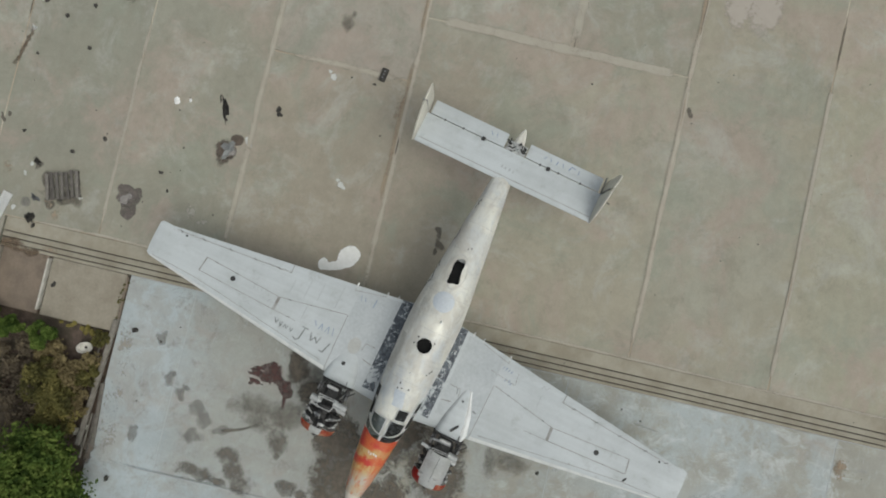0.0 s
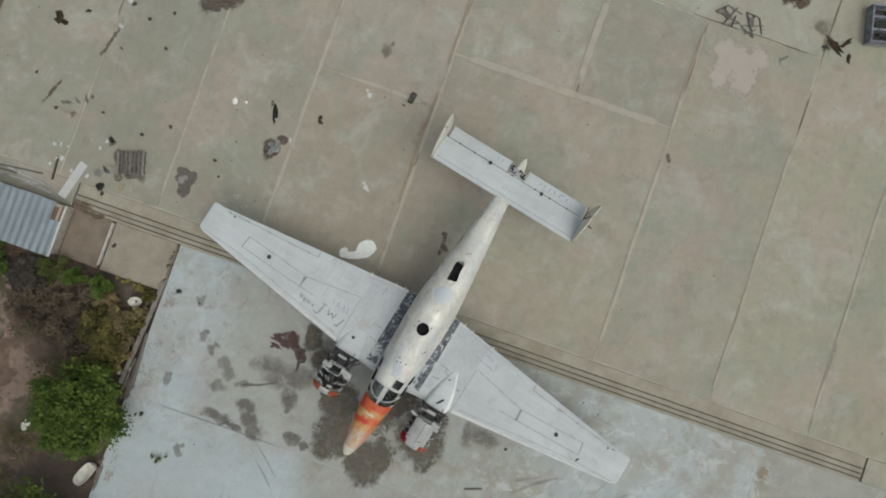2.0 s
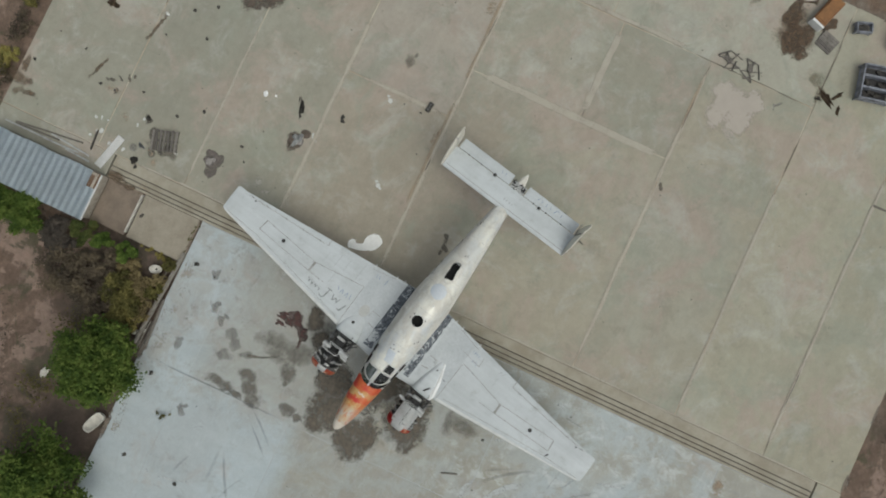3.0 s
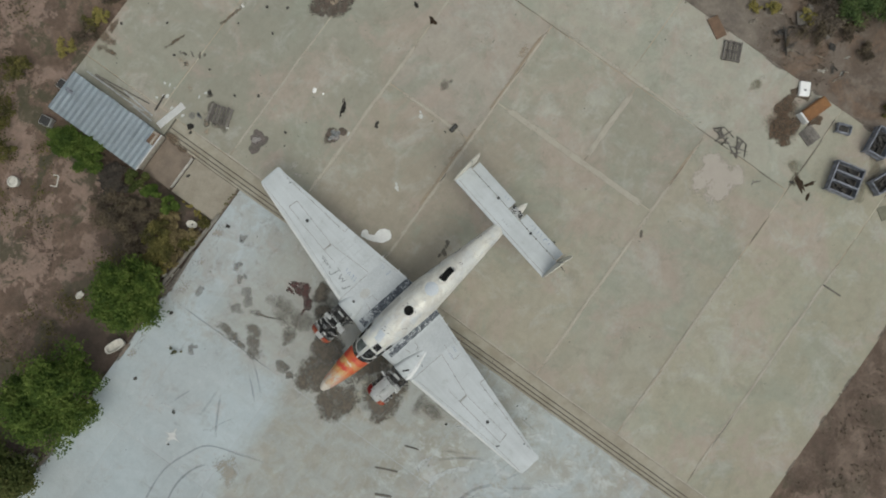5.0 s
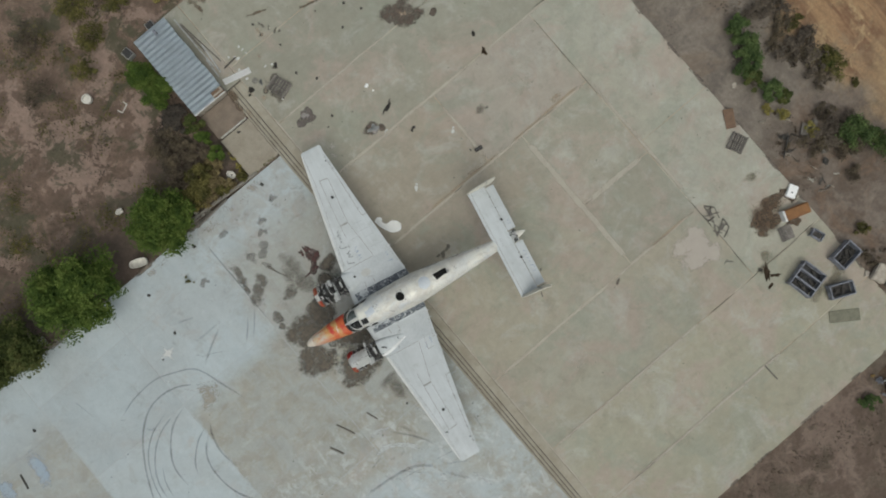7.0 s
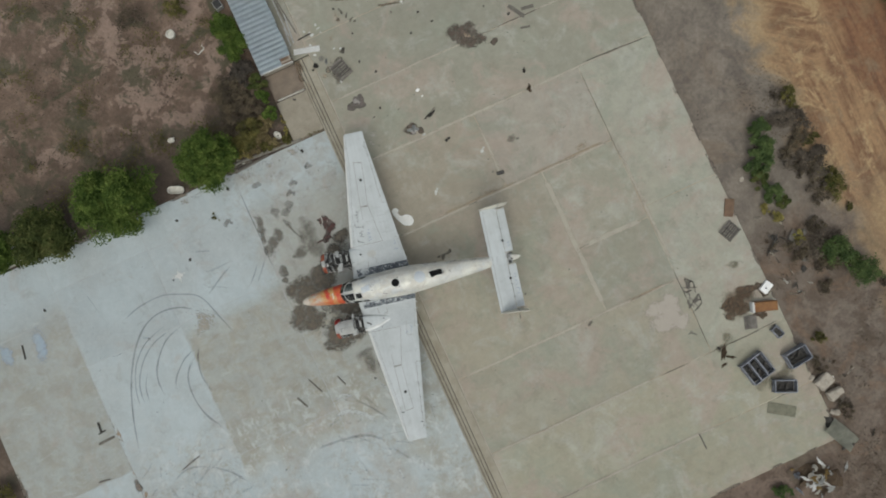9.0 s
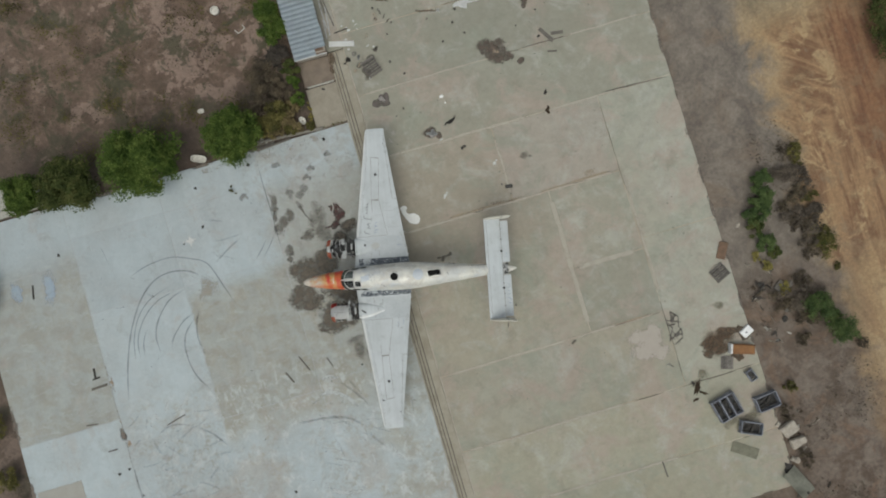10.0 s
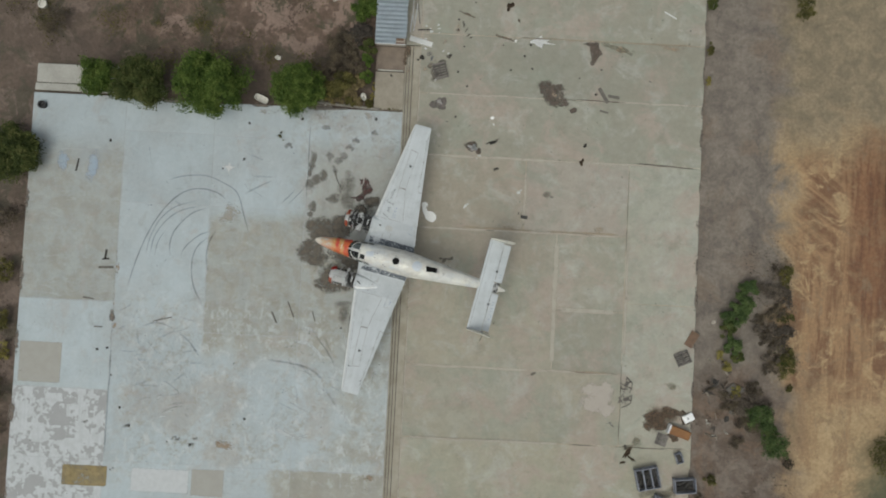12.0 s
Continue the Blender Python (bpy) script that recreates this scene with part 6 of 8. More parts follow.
    box(bm, -2.16, -2.07, cy - 0.12, cy + 0.20, cz + 0.26, cz + 0.33, edge=0.025)
    part("oil_tank", bm, PALEMET, eng, "pale dented tank")
    # pale tube frame round the black accessory box
    for a, b in (((-2.36, -0.24), (-2.36, 0.28)), ((-2.36, -0.24), (-2.66, -0.16)), ((-2.36, 0.28), (-2.66, 0.22)), ((-2.68, -0.16), (-2.68, 0.22))):
        bm = bmesh.new()
        tube(bm, (a[0], cy + a[1], cz + 0.40), (b[0], cy + b[1], cz + 0.42), 0.013, n=8)
        part("frame_tube", bm, PALEMET, eng, "pale bent frame tube")
    for k, y in enumerate((-0.36, 0.36)):
        bm = bmesh.new()
        box(bm, -2.32, -2.08, cy + y - 0.06, cy + y + 0.06, cz + 0.10, cz + 0.22, edge=0.02)
        part("magneto", bm, GREYMET, eng, "grey magneto housing")
    for y in (-0.32, 0.32):
        for z in (-0.25, 0.25):
            bm = bmesh.new()
            tube(bm, (-1.98, cy + y * 1.15, cz + z * 1.1), (-2.6, cy + y, cz + z), 0.02, n=8)
            tube(bm, (-1.98, cy + y * 1.15, cz + z * 1.1), (-2.6, cy + y * 0.3, cz + z), 0.016, n=8)
            part("mount_strut", bm, BLACK, eng, "black engine mount strut")
    for x, z in ((-2.12, 0.30), (-2.42, 0.38)):
        bm = bmesh.new()
        tube(bm, (x, cy - 0.30, cz + z - 0.05), (x, cy + 0.22, cz + z), 0.016, n=8)
        tube(bm, (x, cy + 0.22, cz + z), (x - 0.16, cy + 0.26, cz + z - 0.08), 0.016, n=8)
        part("pipe", bm, PALEMET if x < -2.3 else BLACK, eng, "bent pipe")
    bm = bmesh.new()
    rnd = random.Random(int(c * 100) + int(s))
    for k in range(22):
        p = Vector((rnd.uniform(-2.5, -2.02), cy + rnd.uniform(-0.38, 0.38), cz + rnd.uniform(0.05, 0.32)))
        q = p + Vector((rnd.uniform(-.2, .2), rnd.uniform(-.2, .2), rnd.uniform(-.05, .05)))
        tube(bm, p, q, rnd.uniform(0.008, 0.02), n=6)
    part("hoses", bm, BLACK, eng, "tangle of black hoses")["kind"] = "stuff"
    bm = bmesh.new()
    bmesh.ops.create_cone(bm, cap_ends=True, segments=28, radius1=0.43, radius2=0.43, depth=0.02, matrix=Matrix.Translation((-1.99, cy, cz)) @ Euler((0, math.pi / 2, 0)).to_matrix().to_4x4())
    part("firewall", bm, BLACK, eng, "sooty firewall")
    # cowl ring in segments
    def ring_seg(name, mat, a0, a1, prof, label):
        bm = bmesh.new()
        sheet(bm, lambda a, k: Vector((prof[int(k)][0], cy + prof[int(k)][1] * math.sin(radians(a)), cz + prof[int(k)][1] * math.cos(radians(a)))), steps(a0, a1, 4), range(len(prof)), 0.012)
        return smooth(part(name, bm, mat, eng, label))
    lip = [(-3.17, 0.475), (-3.21, 0.48), (-3.27, 0.465), (-3.33, 0.435), (-3.36, 0.385), (-3.33, 0.34)]
    if s > 0:
        for a0, a1, m, label in ((-90, -22, RED, "blotchy orange-red cowl ring segment"), (-22, 18, WHITE, "white cowl ring segment"), (18, 78, RED, "blotchy orange-red cowl ring segment"), (78, 270, WHITE, "white cowl ring segment")):
            ring_seg("cowl_ring", m, a0 + 0.6, a1 - 0.6, lip, label)
    else:
        side = [(-3.06, 0.478)] + lip
        for a0, a1, m, label in ((34, 96, CRIMSON, "crimson cowl ring segment"), (-90, -24, RED, "orange-red cowl ring segment"), (96, 270, WHITE, "white cowl ring segment")):
            ring_seg("cowl_ring", m, a0 + 0.6, a1 - 0.6, side if m is CRIMSON else lip, label)
        ring_seg("cowl_ring", WHITE, -23, 33, lip, "white cowl ring segment")
        body = [(-3.17, 0.480), (-3.0, 0.492), (-2.75, 0.495), (-2.55, 0.49), (-2.44, 0.482)]
        ring_seg("cowl_panel", WHITE, 2, 44, body, "dented grey-white cowl panel")
        ring_seg("cowl_panel", WHITE, -42, 1, body, "dented cream cowl panel")


def build_tail():
    def st(y, u, up, off=0.0):
        le = 4.62
        return Vector((le + u * 1.2, y, 1.86 + up * (aero(u, 0.09) * 1.2 + off)))
    def sec(y, u0, u1, n=10):
        us = [u0 + (u1 - u0) * (1 - math.cos(math.pi * i / n)) / 2 for i in range(n + 1)]
        return [st(y, u, 1) for u in us] + [st(y, u, -1) for u in reversed(us)]
    bm = bmesh.new()
    loft(bm, [sec(y, 0, 0.665) for y in steps(-2.5, 2.52, 0.6)])
    stab = smooth(part("tailplane", bm, WING, AIR, "pale grey tailplane"))
    for y0, y1 in ((0.33, 2.42), (-2.38, -0.30)):
        bm = bmesh.new()
        loft(bm, [sec(y, 0.685, 1.0, 6) for y in steps(y0, y1, 0.5)])
        elev = smooth(part("elevator", bm, WING, stab, "pale grey elevator"))
        for f in (0.25, 0.55, 0.8):
            y = y0 + (y1 - y0) * f
            bm = bmesh.new()
            box(bm, 5.40, 5.46, y - 0.02, y + 0.02, 1.88, 1.935, edge=0.006)
            part("hinge", bm, LINE_DARK, stab)
    bm = bmesh.new()
    sheet(bm, lambda u, y: st(y, u, 1, 0.003), (0.10, 0.113), steps(-2.45, 2.45, 0.4))
    part("panel_line", bm, LINE, stab)
    for y in (0.9, -0.95):
        bm = bmesh.new()
        box(bm, 5.36, 5.47, y - 0.05, y + 0.05, 1.90, 1.935, edge=0.01)
        part("bracket", bm, BLACK, stab, "black hinge bracket")
    for x, y in ((4.82, 2.38), (5.22, 2.38), (5.24, -2.32), (4.88, -2.34)):
        bm = bmesh.new()
        sheet(bm, lambda u, v: st(y + v, (x + u - 4.62) / 1.2, 1, 0.004), (-0.06, 0.0, 0.06), (-0.05, 0.0, 0.05))
        part("inspection_cover", bm, WING_GREY, stab, "small grey inspection cover")
    for x, y in ((4.97, 0.16), (4.96, 0.06), (4.96, -0.06), (4.95, -0.16)):
        bm = bmesh.new()
        sheet(bm, lambda u, v: st(y + v, (x + u - 4.62) / 1.2, 1, 0.004), (-0.04, 0.04), (-0.025, 0.025))
        part("scrawl", bm, RIB, stab)
    # open end between the elevators
    bm = bmesh.new()
    rnd = random.Random(3)
    box(bm, 5.42, 5.70, -0.26, 0.28, 1.80, 1.88, edge=0.01)
    part("linkage_plate", bm, PALEMET, stab, "bare metal plate between the elevators")
    bm = bmesh.new()
    for k in range(22):
        p = Vector((rnd.uniform(5.42, 5.7), rnd.uniform(-0.22, 0.24), 1.9))
        tube(bm, p, p + Vector((rnd.uniform(-.1, .1), rnd.uniform(-.1, .1), 0.03)), 0.018, n=6)
    part("control_linkage", bm, BLACK, stab, "exposed dark control linkage")
    bm = bmesh.new()
    for k in range(5):
        box(bm, 5.44 + 0.05 * k, 5.47 + 0.05 * k, -0.2 + 0.07 * k, -0.1 + 0.08 * k, 1.9, 1.95, edge=0.005)
    part("linkage_lever", bm, PALEMET, stab, "pale levers")
    for pts in ([(5.62, -0.75), (5.70, -0.80)], [(5.62, -0.95), (5.72, -0.9)], [(5.60, -1.1), (5.72, -1.12)], [(5.6, -1.3), (5.72, -1.25)], [(5.6, -1.45), (5.73, -1.5), (5.72, -1.62)], [(5.6, -1.72), (5.72, -1.72)], [(5.6, 0.6), (5.72, 0.62)], [(5.6, 0.72), (5.7, 0.78)]):
        bm = bmesh.new()
        for a, b in zip(pts, pts[1:]):
            a, b = Vector(a), Vector(b)
            d = (b - a).normalized()
            q = Vector((-d.y, d.x)) * 0.013
            bm.faces.new([bm.verts.new(st(p.y, (p.x - 4.62) / 1.2, 1, 0.004)) for p in (a + q, b + q, b - q, a - q)])
        part("scrawl", bm, BLUE_MARK, stab)
    # fins at the tips
    prof = [(4.60, 1.86), (4.70, 2.12), (4.92, 2.45), (5.22, 2.76), (5.52, 2.93), (5.78, 3.00), (5.88, 2.96), (5.90, 2.6), (5.92, 2.2), (5.92, 1.8), (5.86, 1.5), (5.66, 1.32), (5.30, 1.30), (4.95, 1.42), (4.70, 1.62)]
    for s, y in ((1, 2.57), (-1, -2.51)):
        bm = bmesh.new()
        cut = prof if s > 0 else [(min(x, 5.45), z) for x, z in prof]
        if s < 0:
            cut = [p for k, p in enumerate(cut) if k == 0 or p != cut[k - 1]]
        m = Vector((sum(p[0] for p in cut) / len(cut), y, sum(p[1] for p in cut) / len(cut)))
        rings = []
        for o, k in ((-0.012, 1.0), (-0.045, 0.8), (-0.06, 0.5)):
            rings.append([(m.x + (x - m.x) * k, y + o, m.z + (z - m.z) * k) for x, z in cut])
        rings = list(reversed(rings)) + [[(p[0], 2 * y - p[1], p[2]) for p in r] for r in rings]
        loft(bm, rings)
        fin = smooth(part("fin", bm, CREAM, AIR, "cream painted endplate fin"))
        if s < 0:
            bm = bmesh.new()
            turn = Matrix.Translation((5.47, y, 0)) @ Euler((0, 0, radians(-9))).to_matrix().to_4x4()
            rp = [(0.0, 1.45), (0.0, 2.86), (0.2, 2.98), (0.36, 2.96), (0.44, 2.6), (0.45, 2.1), (0.42, 1.7), (0.30, 1.42)]
            loft(bm, [[turn @ Vector((x * k, o, 2.15 + (z - 2.15) * k)) for x, z in rp] for o, k in ((-0.035, 0.9), (-0.012, 1.0), (0.012, 1.0), (0.035, 0.9))])
            part("rudder", bm, CREAM, fin, "rudder left swung outward")
            # Dark strips stand for the shade between elevator end and rudder.
            bm = bmesh.new()
            box(bm, 5.46, 5.88, y + 0.050, y + 0.078, 1.82, 1.90, m=None, edge=0.008)
            box(bm, 5.452, 5.466, y - 0.045, y + 0.050, 1.5, 2.7)
            part("rudder_gap", bm, GREYMET, fin, "dark strips for the shade in the rudder gap")
        else:
            bm = bmesh.new()
            box(bm, 5.45, 5.47, y - 0.062, y + 0.062, 1.4, 2.9)
            part("rudder_gap", bm, LINE, fin)
    bm = bmesh.new()
    tube(bm, (5.3, 0, 1.8), (5.35, 0, 0.2), 0.045)
    tube(bm, (5.35, -0.07, 0.2), (5.35, 0.07, 0.2), 0.2, n=18)
    part("tail_prop", bm, GREYMET, AIR, "grey leg and wheel under the tail")
    bm = bmesh.new()
    tube(bm, (-3.6, 0, 1.2), (-3.65, 0, 0.25), 0.05)
    tube(bm, (-3.65, -0.08, 0.25), (-3.65, 0.08, 0.25), 0.25, n=20)
    part("nose_wheel_leg", bm, GREYMET, AIR, "nose leg and wheel")


build_fuselage()
build_cockpit()
for side, centre in ((1, 1.61), (-1, 1.63)):
    build_wing(side)
    build_nacelle(side, centre)
    build_engine(side, centre)
build_tail()

# ---- shed, kerbs and loose things ----
def build_shed():
    x0, x1, y0, y1, z = -1.98, -0.20, 12.45, 16.85, 0.62
    shed = thing("shed", "low shed with a blue-grey corrugated metal roof", "shed", pose(0, 0, 0))
    for name, a in (("wall", (x0 + 0.05, x0 + 0.15, y0 + 0.1, y1 - 0.1)), ("wall", (x1 - 0.15, x1 - 0.05, y0 + 0.1, y1 - 0.1)), ("wall", (x0 + 0.15, x1 - 0.15, y1 - 0.2, y1 - 0.1)), ("wall", (x0 + 0.15, x1 - 0.15, y0 + 0.1, y0 + 0.2))):
        bm = bmesh.new()
        box(bm, *a, -0.15, z - 0.035, edge=0.01)
        part(name, bm, STONE, shed, "rough block wall")
    n = 6
    for k in range(n):
        ya, yb = y0 + (y1 - y0) * k / n, y0 + (y1 - y0) * (k + 1) / n
        bm = bmesh.new()
        tilt = 0.012 * ((k * 7) % 3 - 1)
        if k == 0:
            cut = lambda x, y: x > x1 - 0.62 and y < y0 + 0.33 and x < x1 - 0.02
        else:
            cut = lambda x, y: False
        vs = [ya + (yb + 0.04 - ya) * i / 28 for i in range(29)]
        us = steps(x0, x1 + (0.02 if k % 2 else 0), 0.2)
        rows = [[bm.verts.new((u, v, z + 0.004 * k + tilt * (u + 1) + 0.013 * math.sin((v - y0) * 2 * math.pi / 0.25))) for v in vs] for u in us]
        fs = []
        for i in range(len(us) - 1):
            for j in range(28):
                if not cut((us[i] + us[i + 1]) / 2, vs[j]):
                    fs.append(bm.faces.new((rows[i][j], rows[i + 1][j], rows[i + 1][j + 1], rows[i][j + 1])))
        bmesh.ops.solidify(bm, geom=fs, thickness=0.004)
        part("roof_sheet", bm, ROOF, shed, "corrugated roof sheet")
    bm = bmesh.new()
    box(bm, x0, x1 - 0.02, y0 - 0.035, y0 - 0.005, z - 0.06, z + 0.03, edge=0.008)
    part("edge_trim", bm, WHITE, shed, "white edge board")
    bm = bmesh.new()
    box(bm, x1 - 0.64, x1 - 0.04, y0 + 0.02, y0 + 0.42, z - 0.14, z - 0.04, m=None, edge=0.02)
    part("rusted_corner", bm, BROWN_BOARD, shed, "rusted-through roof corner")
    bm = bmesh.new()
    box(bm, -1.0, -0.86, 16.4, 16.7, z + 0.03, z + 0.10, edge=0.02)
    part("roof_vent", bm, STEEL, shed, "small dark roof vent")
    for x, y, a in ((-2.58, 16.9, 10), (-0.95, 17.2, 0)):
        bm = bmesh.new()
        box(bm, -0.2, 0.2, -0.24, 0.24, 0, 0.3, edge=0.02)
        b = whole("metal_box", bm, PALEMET, "open metal box with a dark inside beside the shed", "box", pose(x, y, -0.06, 0, 0, a))
        # The box is closed; its shaded inside is a black plate on top.
        bm = bmesh.new()
        box(bm, -0.175, 0.175, -0.215, 0.215, 0.302, 0.306)
        part("inside", bm, BLACK, b, "black plate for the shaded inside")
    for k, (x, y, l, a) in enumerate(((0.08, 15.9, 1.9, 90), (0.18, 15.6, 1.7, 93), (0.08, 14.6, 1.4, 92), (0.78, 13.58, 0.75, 5), (0.0, 13.9, 1.0, 86), (0.34, 15.2, 2.6, 97), (0.24, 14.3, 1.6, 84))):
        bm = bmesh.new()
        box(bm, -l / 2, l / 2, -0.03, 0.03, 0, 0.05, edge=0.008)
        whole("timber_batten", bm, (DEBRIS if k == 3 else WOOD) if k % 2 else PALEMET, "weathered batten lying beside the shed", "batten", pose(x, y, 0.0, 0, 0, a), "battens by the shed")
    bm = bmesh.new()
    sheet(bm, lambda u, v: Vector((u, v, 0.02 + 0.0015 * math.sin(v * 60) + 0.01 * (u + 0.68))), steps(-0.68, 0.68, 0.34), steps(-0.15, 0.15, 0.02), 0.004)
    whole("loose_roof_sheet", bm, PLASTIC, "loose pale corrugated sheet on the concrete", "metal sheet", pose(0.62, 12.88, 0.0, 0, 0, -15))


def build_north_edge():
    for x0, x1, y0, y1, z, mat, label in ((-1.93, -0.24, 11.12, 12.5, -0.02, APRON, "brown dirty concrete apron before the shed"), (-1.93, -0.24, 8.80, 11.0, 0.02, LANDING, "pale concrete landing"), (-21.5, -14.0, 8.95, 9.35, 0.02, STRIP_PALE, "concrete strip behind the slabs"), (-21.45, -15.0, 9.4, 10.5, 0.0, STRIP_PALE, "concrete strip behind the slabs")):
        bm = bmesh.new()
        box(bm, x0, x1, y0, y1, -0.15, z, edge=0.02)
        whole("apron_1", bm, mat, label, "pavement", kind="structure")
    for a, b, w, h, label in (((-1.8, 11.08), (-0.3, 11.08), 0.045, 0.11, "low pale kerb wall"), ((-1.95, 8.74), (-0.3, 8.76), 0.05, 0.06, "low kerb edge")):
        bm = bmesh.new()
        d = Vector(b) - Vector(a)
        box(bm, 0, d.length, -w / 2, w / 2, -0.1, h, edge=0.015)
        whole("kerb_wall", bm, OFFWHITE if h > 0.1 else APRON, label, "kerb", pose(*a, 0, 0, 0, math.degrees(math.atan2(d.y, d.x))), kind="structure")
    bm = bmesh.new()
    box(bm, -1.85, 1.85, -0.065, 0.065, 0, 0.13, edge=0.02)
    whole("concrete_beam", bm, BEAM, "long weathered concrete beam along the slab edge", "beam", pose(-3.4, 8.88, 0.0, 0, 0, -3.5))
    bm = bmesh.new()
    box(bm, -0.9, 0.9, -0.05, 0.05, 0, 0.08, edge=0.015)
    whole("timber_plank", bm, WOOD, "grey plank leaning beside the beam", "plank", pose(-4.3, 8.66, 0.0, 0, 0, 4))
    for k, (x, y, l, a) in enumerate(((-4.85, 8.72, 1.1, 2), (-4.95, 8.84, 1.3, -3), (-4.8, 8.95, 1.0, 5), (-4.6, 9.02, 0.8, -8), (-2.9, 9.05, 1.2, 3), (-3.9, 8.99, 1.5, -2))):
        bm = bmesh.new()
        tube(bm, (-l / 2, 0, 0.03), (l / 2, 0, 0.05), 0.03, 0.022, n=8)
        whole("pole", bm, BEAM if k % 2 else WOOD, "thin grey pole lying along the slab edge", "pole", pose(x, y, 0.0, 0, 0, a), "poles at the slab edge")
    # broken basin and chips in the scrub by the landing
    bm = bmesh.new()
    rings = []
    for r, z in ((0.12, 0.0), (0.19, 0.10), (0.20, 0.17), (0.175, 0.17), (0.15, 0.09), (0.035, 0.06)):
        rings.append([bm.verts.new((r * 1.15 * math.cos(6.2832 * i / 20), r * 0.8 * math.sin(6.2832 * i / 20), z)) for i in range(20)])
    for a, b in zip(rings, rings[1:]):
        for i in range(20):
            bm.faces.new((a[i], a[(i + 1) % 20], b[(i + 1) % 20], b[i]))
    bm.faces.new(rings[0][::-1])
    basin = whole("wash_basin", bm, OFFWHITE, "small dirty white basin lying in the scrub", "basin", pose(-2.53, 9.45, -0.04, 0, 0, 110))
    bm = bmesh.new()
    tube(bm, (0, 0, 0.055), (0, 0, 0.064), 0.042, n=12)
    part("drain", bm, DEBRIS, basin, "dark drain hole")
    for x, y, r in ((-4.91, 9.17, 0.12), (-4.74, 8.93, 0.09)):
        whole("china_chip", rock_mesh(r, int(x * 31), 0.4), OFFWHITE, "broken pale china chip in the scrub", "chip", pose(x, y, -0.03, 0, 0, x * 50))
    # bathtub-like trough
    tub = bmesh.new()
    outer = [[(0.42 * math.copysign(abs(math.cos(a)) ** 0.6, math.cos(a)) * k, 0.2 * math.copysign(abs(math.sin(a)) ** 0.7, math.sin(a)) * k, z) for a in [2 * math.pi * i / 24 for i in range(24)]] for k, z in ((0.75, 0.0), (0.95, 0.2), (1.0, 0.33), (0.88, 0.33), (0.75, 0.22), (0.5, 0.2))]
    loft(tub, outer)
    smooth(whole("trough", tub, OFFWHITE, "dirty white trough at the slab edge", "trough", pose(-8.35, 9.0, -0.02, 0, 0, -22)))
    bm = bmesh.new()
    loft(bm, [[(0.25 * k * math.cos(a), 0.22 * k * math.sin(a), z) for a in [2 * math.pi * i / 20 for i in range(20)]] for k, z in ((0.9, 0), (1, 0.1), (1, 0.2), (0.6, 0.2), (0.55, 0.08))])
    whole("tyre", bm, RUBBER, "old black tyre lying on the slab", "tyre", pose(-20.95, 8.05, 0.0))
    for x, y, r, label in ((-5.4, 16.5, 0.23, "round white tub lying in the scrub"), (-21.34, 13.9, 0.25, "round white tub lying in the scrub")):
        bm = bmesh.new()
        loft(bm, [[(r * k * math.cos(a), r * k * math.sin(a), z) for a in [2 * math.pi * i / 22 for i in range(22)]] for k, z in ((0.85, 0), (1, 0.2), (1.02, 0.24), (0.7, 0.27), (0.66, 0.2))])
        whole("round_tub", bm, OFFWHITE, label, "tub", pose(x, y, -0.05))
    bm = bmesh.new()
    for a, b in (((-0.22, 0.14, 0.06), (-0.24, -0.12, 0.06)), ((-0.24, -0.12, 0.06), (0.22, -0.16, 0.06)), ((0.22, -0.16, 0.06), (0.24, 0.06, 0.06))):
        tube(bm, a, b, 0.025, n=6)
    whole("bent_rod", bm, OFFWHITE, "bent pale rod lying in the scrub", "rod", pose(-4.4, 15.2, -0.02, 0, 0, 30))
    for x, y in ((-7.62, 11.51),):
        whole("white_scrap", rock_mesh(0.16, int(x * 10)), OFFWHITE, "crumpled white scrap in the dry scrub", "scrap", pose(x, y, -0.02))


def rock_mesh(r, seed, flat=0.5):
    bm = bmesh.new()
    bmesh.ops.create_icosphere(bm, subdivisions=2, radius=r)
    for v in bm.verts:
        k = 1 + 0.9 * noise.noise(v.co / r * 1.3 + Vector((seed, seed * 0.7, 0)))
        v.co = Vector((v.co.x * k, v.co.y * k * 0.8, max(0.0, v.co.z * k * flat + r * flat * 0.5)))
    return bm


def scrap_mesh(r, seed):
    """A torn, folded scrap of sheet lying flat."""
    rnd = random.Random(seed)
    bm = bmesh.new()
    n = 13
    mid = bm.verts.new((0, 0, 0.25 * r))
    ring = [bm.verts.new((r * k * 0.55 * math.cos(6.283 * i / n), r * k * 0.45 * math.sin(6.283 * i / n), rnd.uniform(0.03, 0.3) * r)) for i, k in ((i, rnd.uniform(0.7, 1.1)) for i in range(n))]
    rim = [bm.verts.new((r * k * math.cos(6.283 * i / n), r * k * 0.75 * math.sin(6.283 * i / n), rnd.uniform(0.01, 0.14) * r)) for i, k in ((i, rnd.choice((0.5, 0.75, 0.95, 1.4))) for i in range(n))]
    faces = []
    for i in range(n):
        j = (i + 1) % n
        faces.append(bm.faces.new((mid, ring[i], ring[j])))
        faces.append(bm.faces.new((ring[i], rim[i], rim[j], ring[j])))
    bmesh.ops.solidify(bm, geom=faces, thickness=0.006)
    return bm


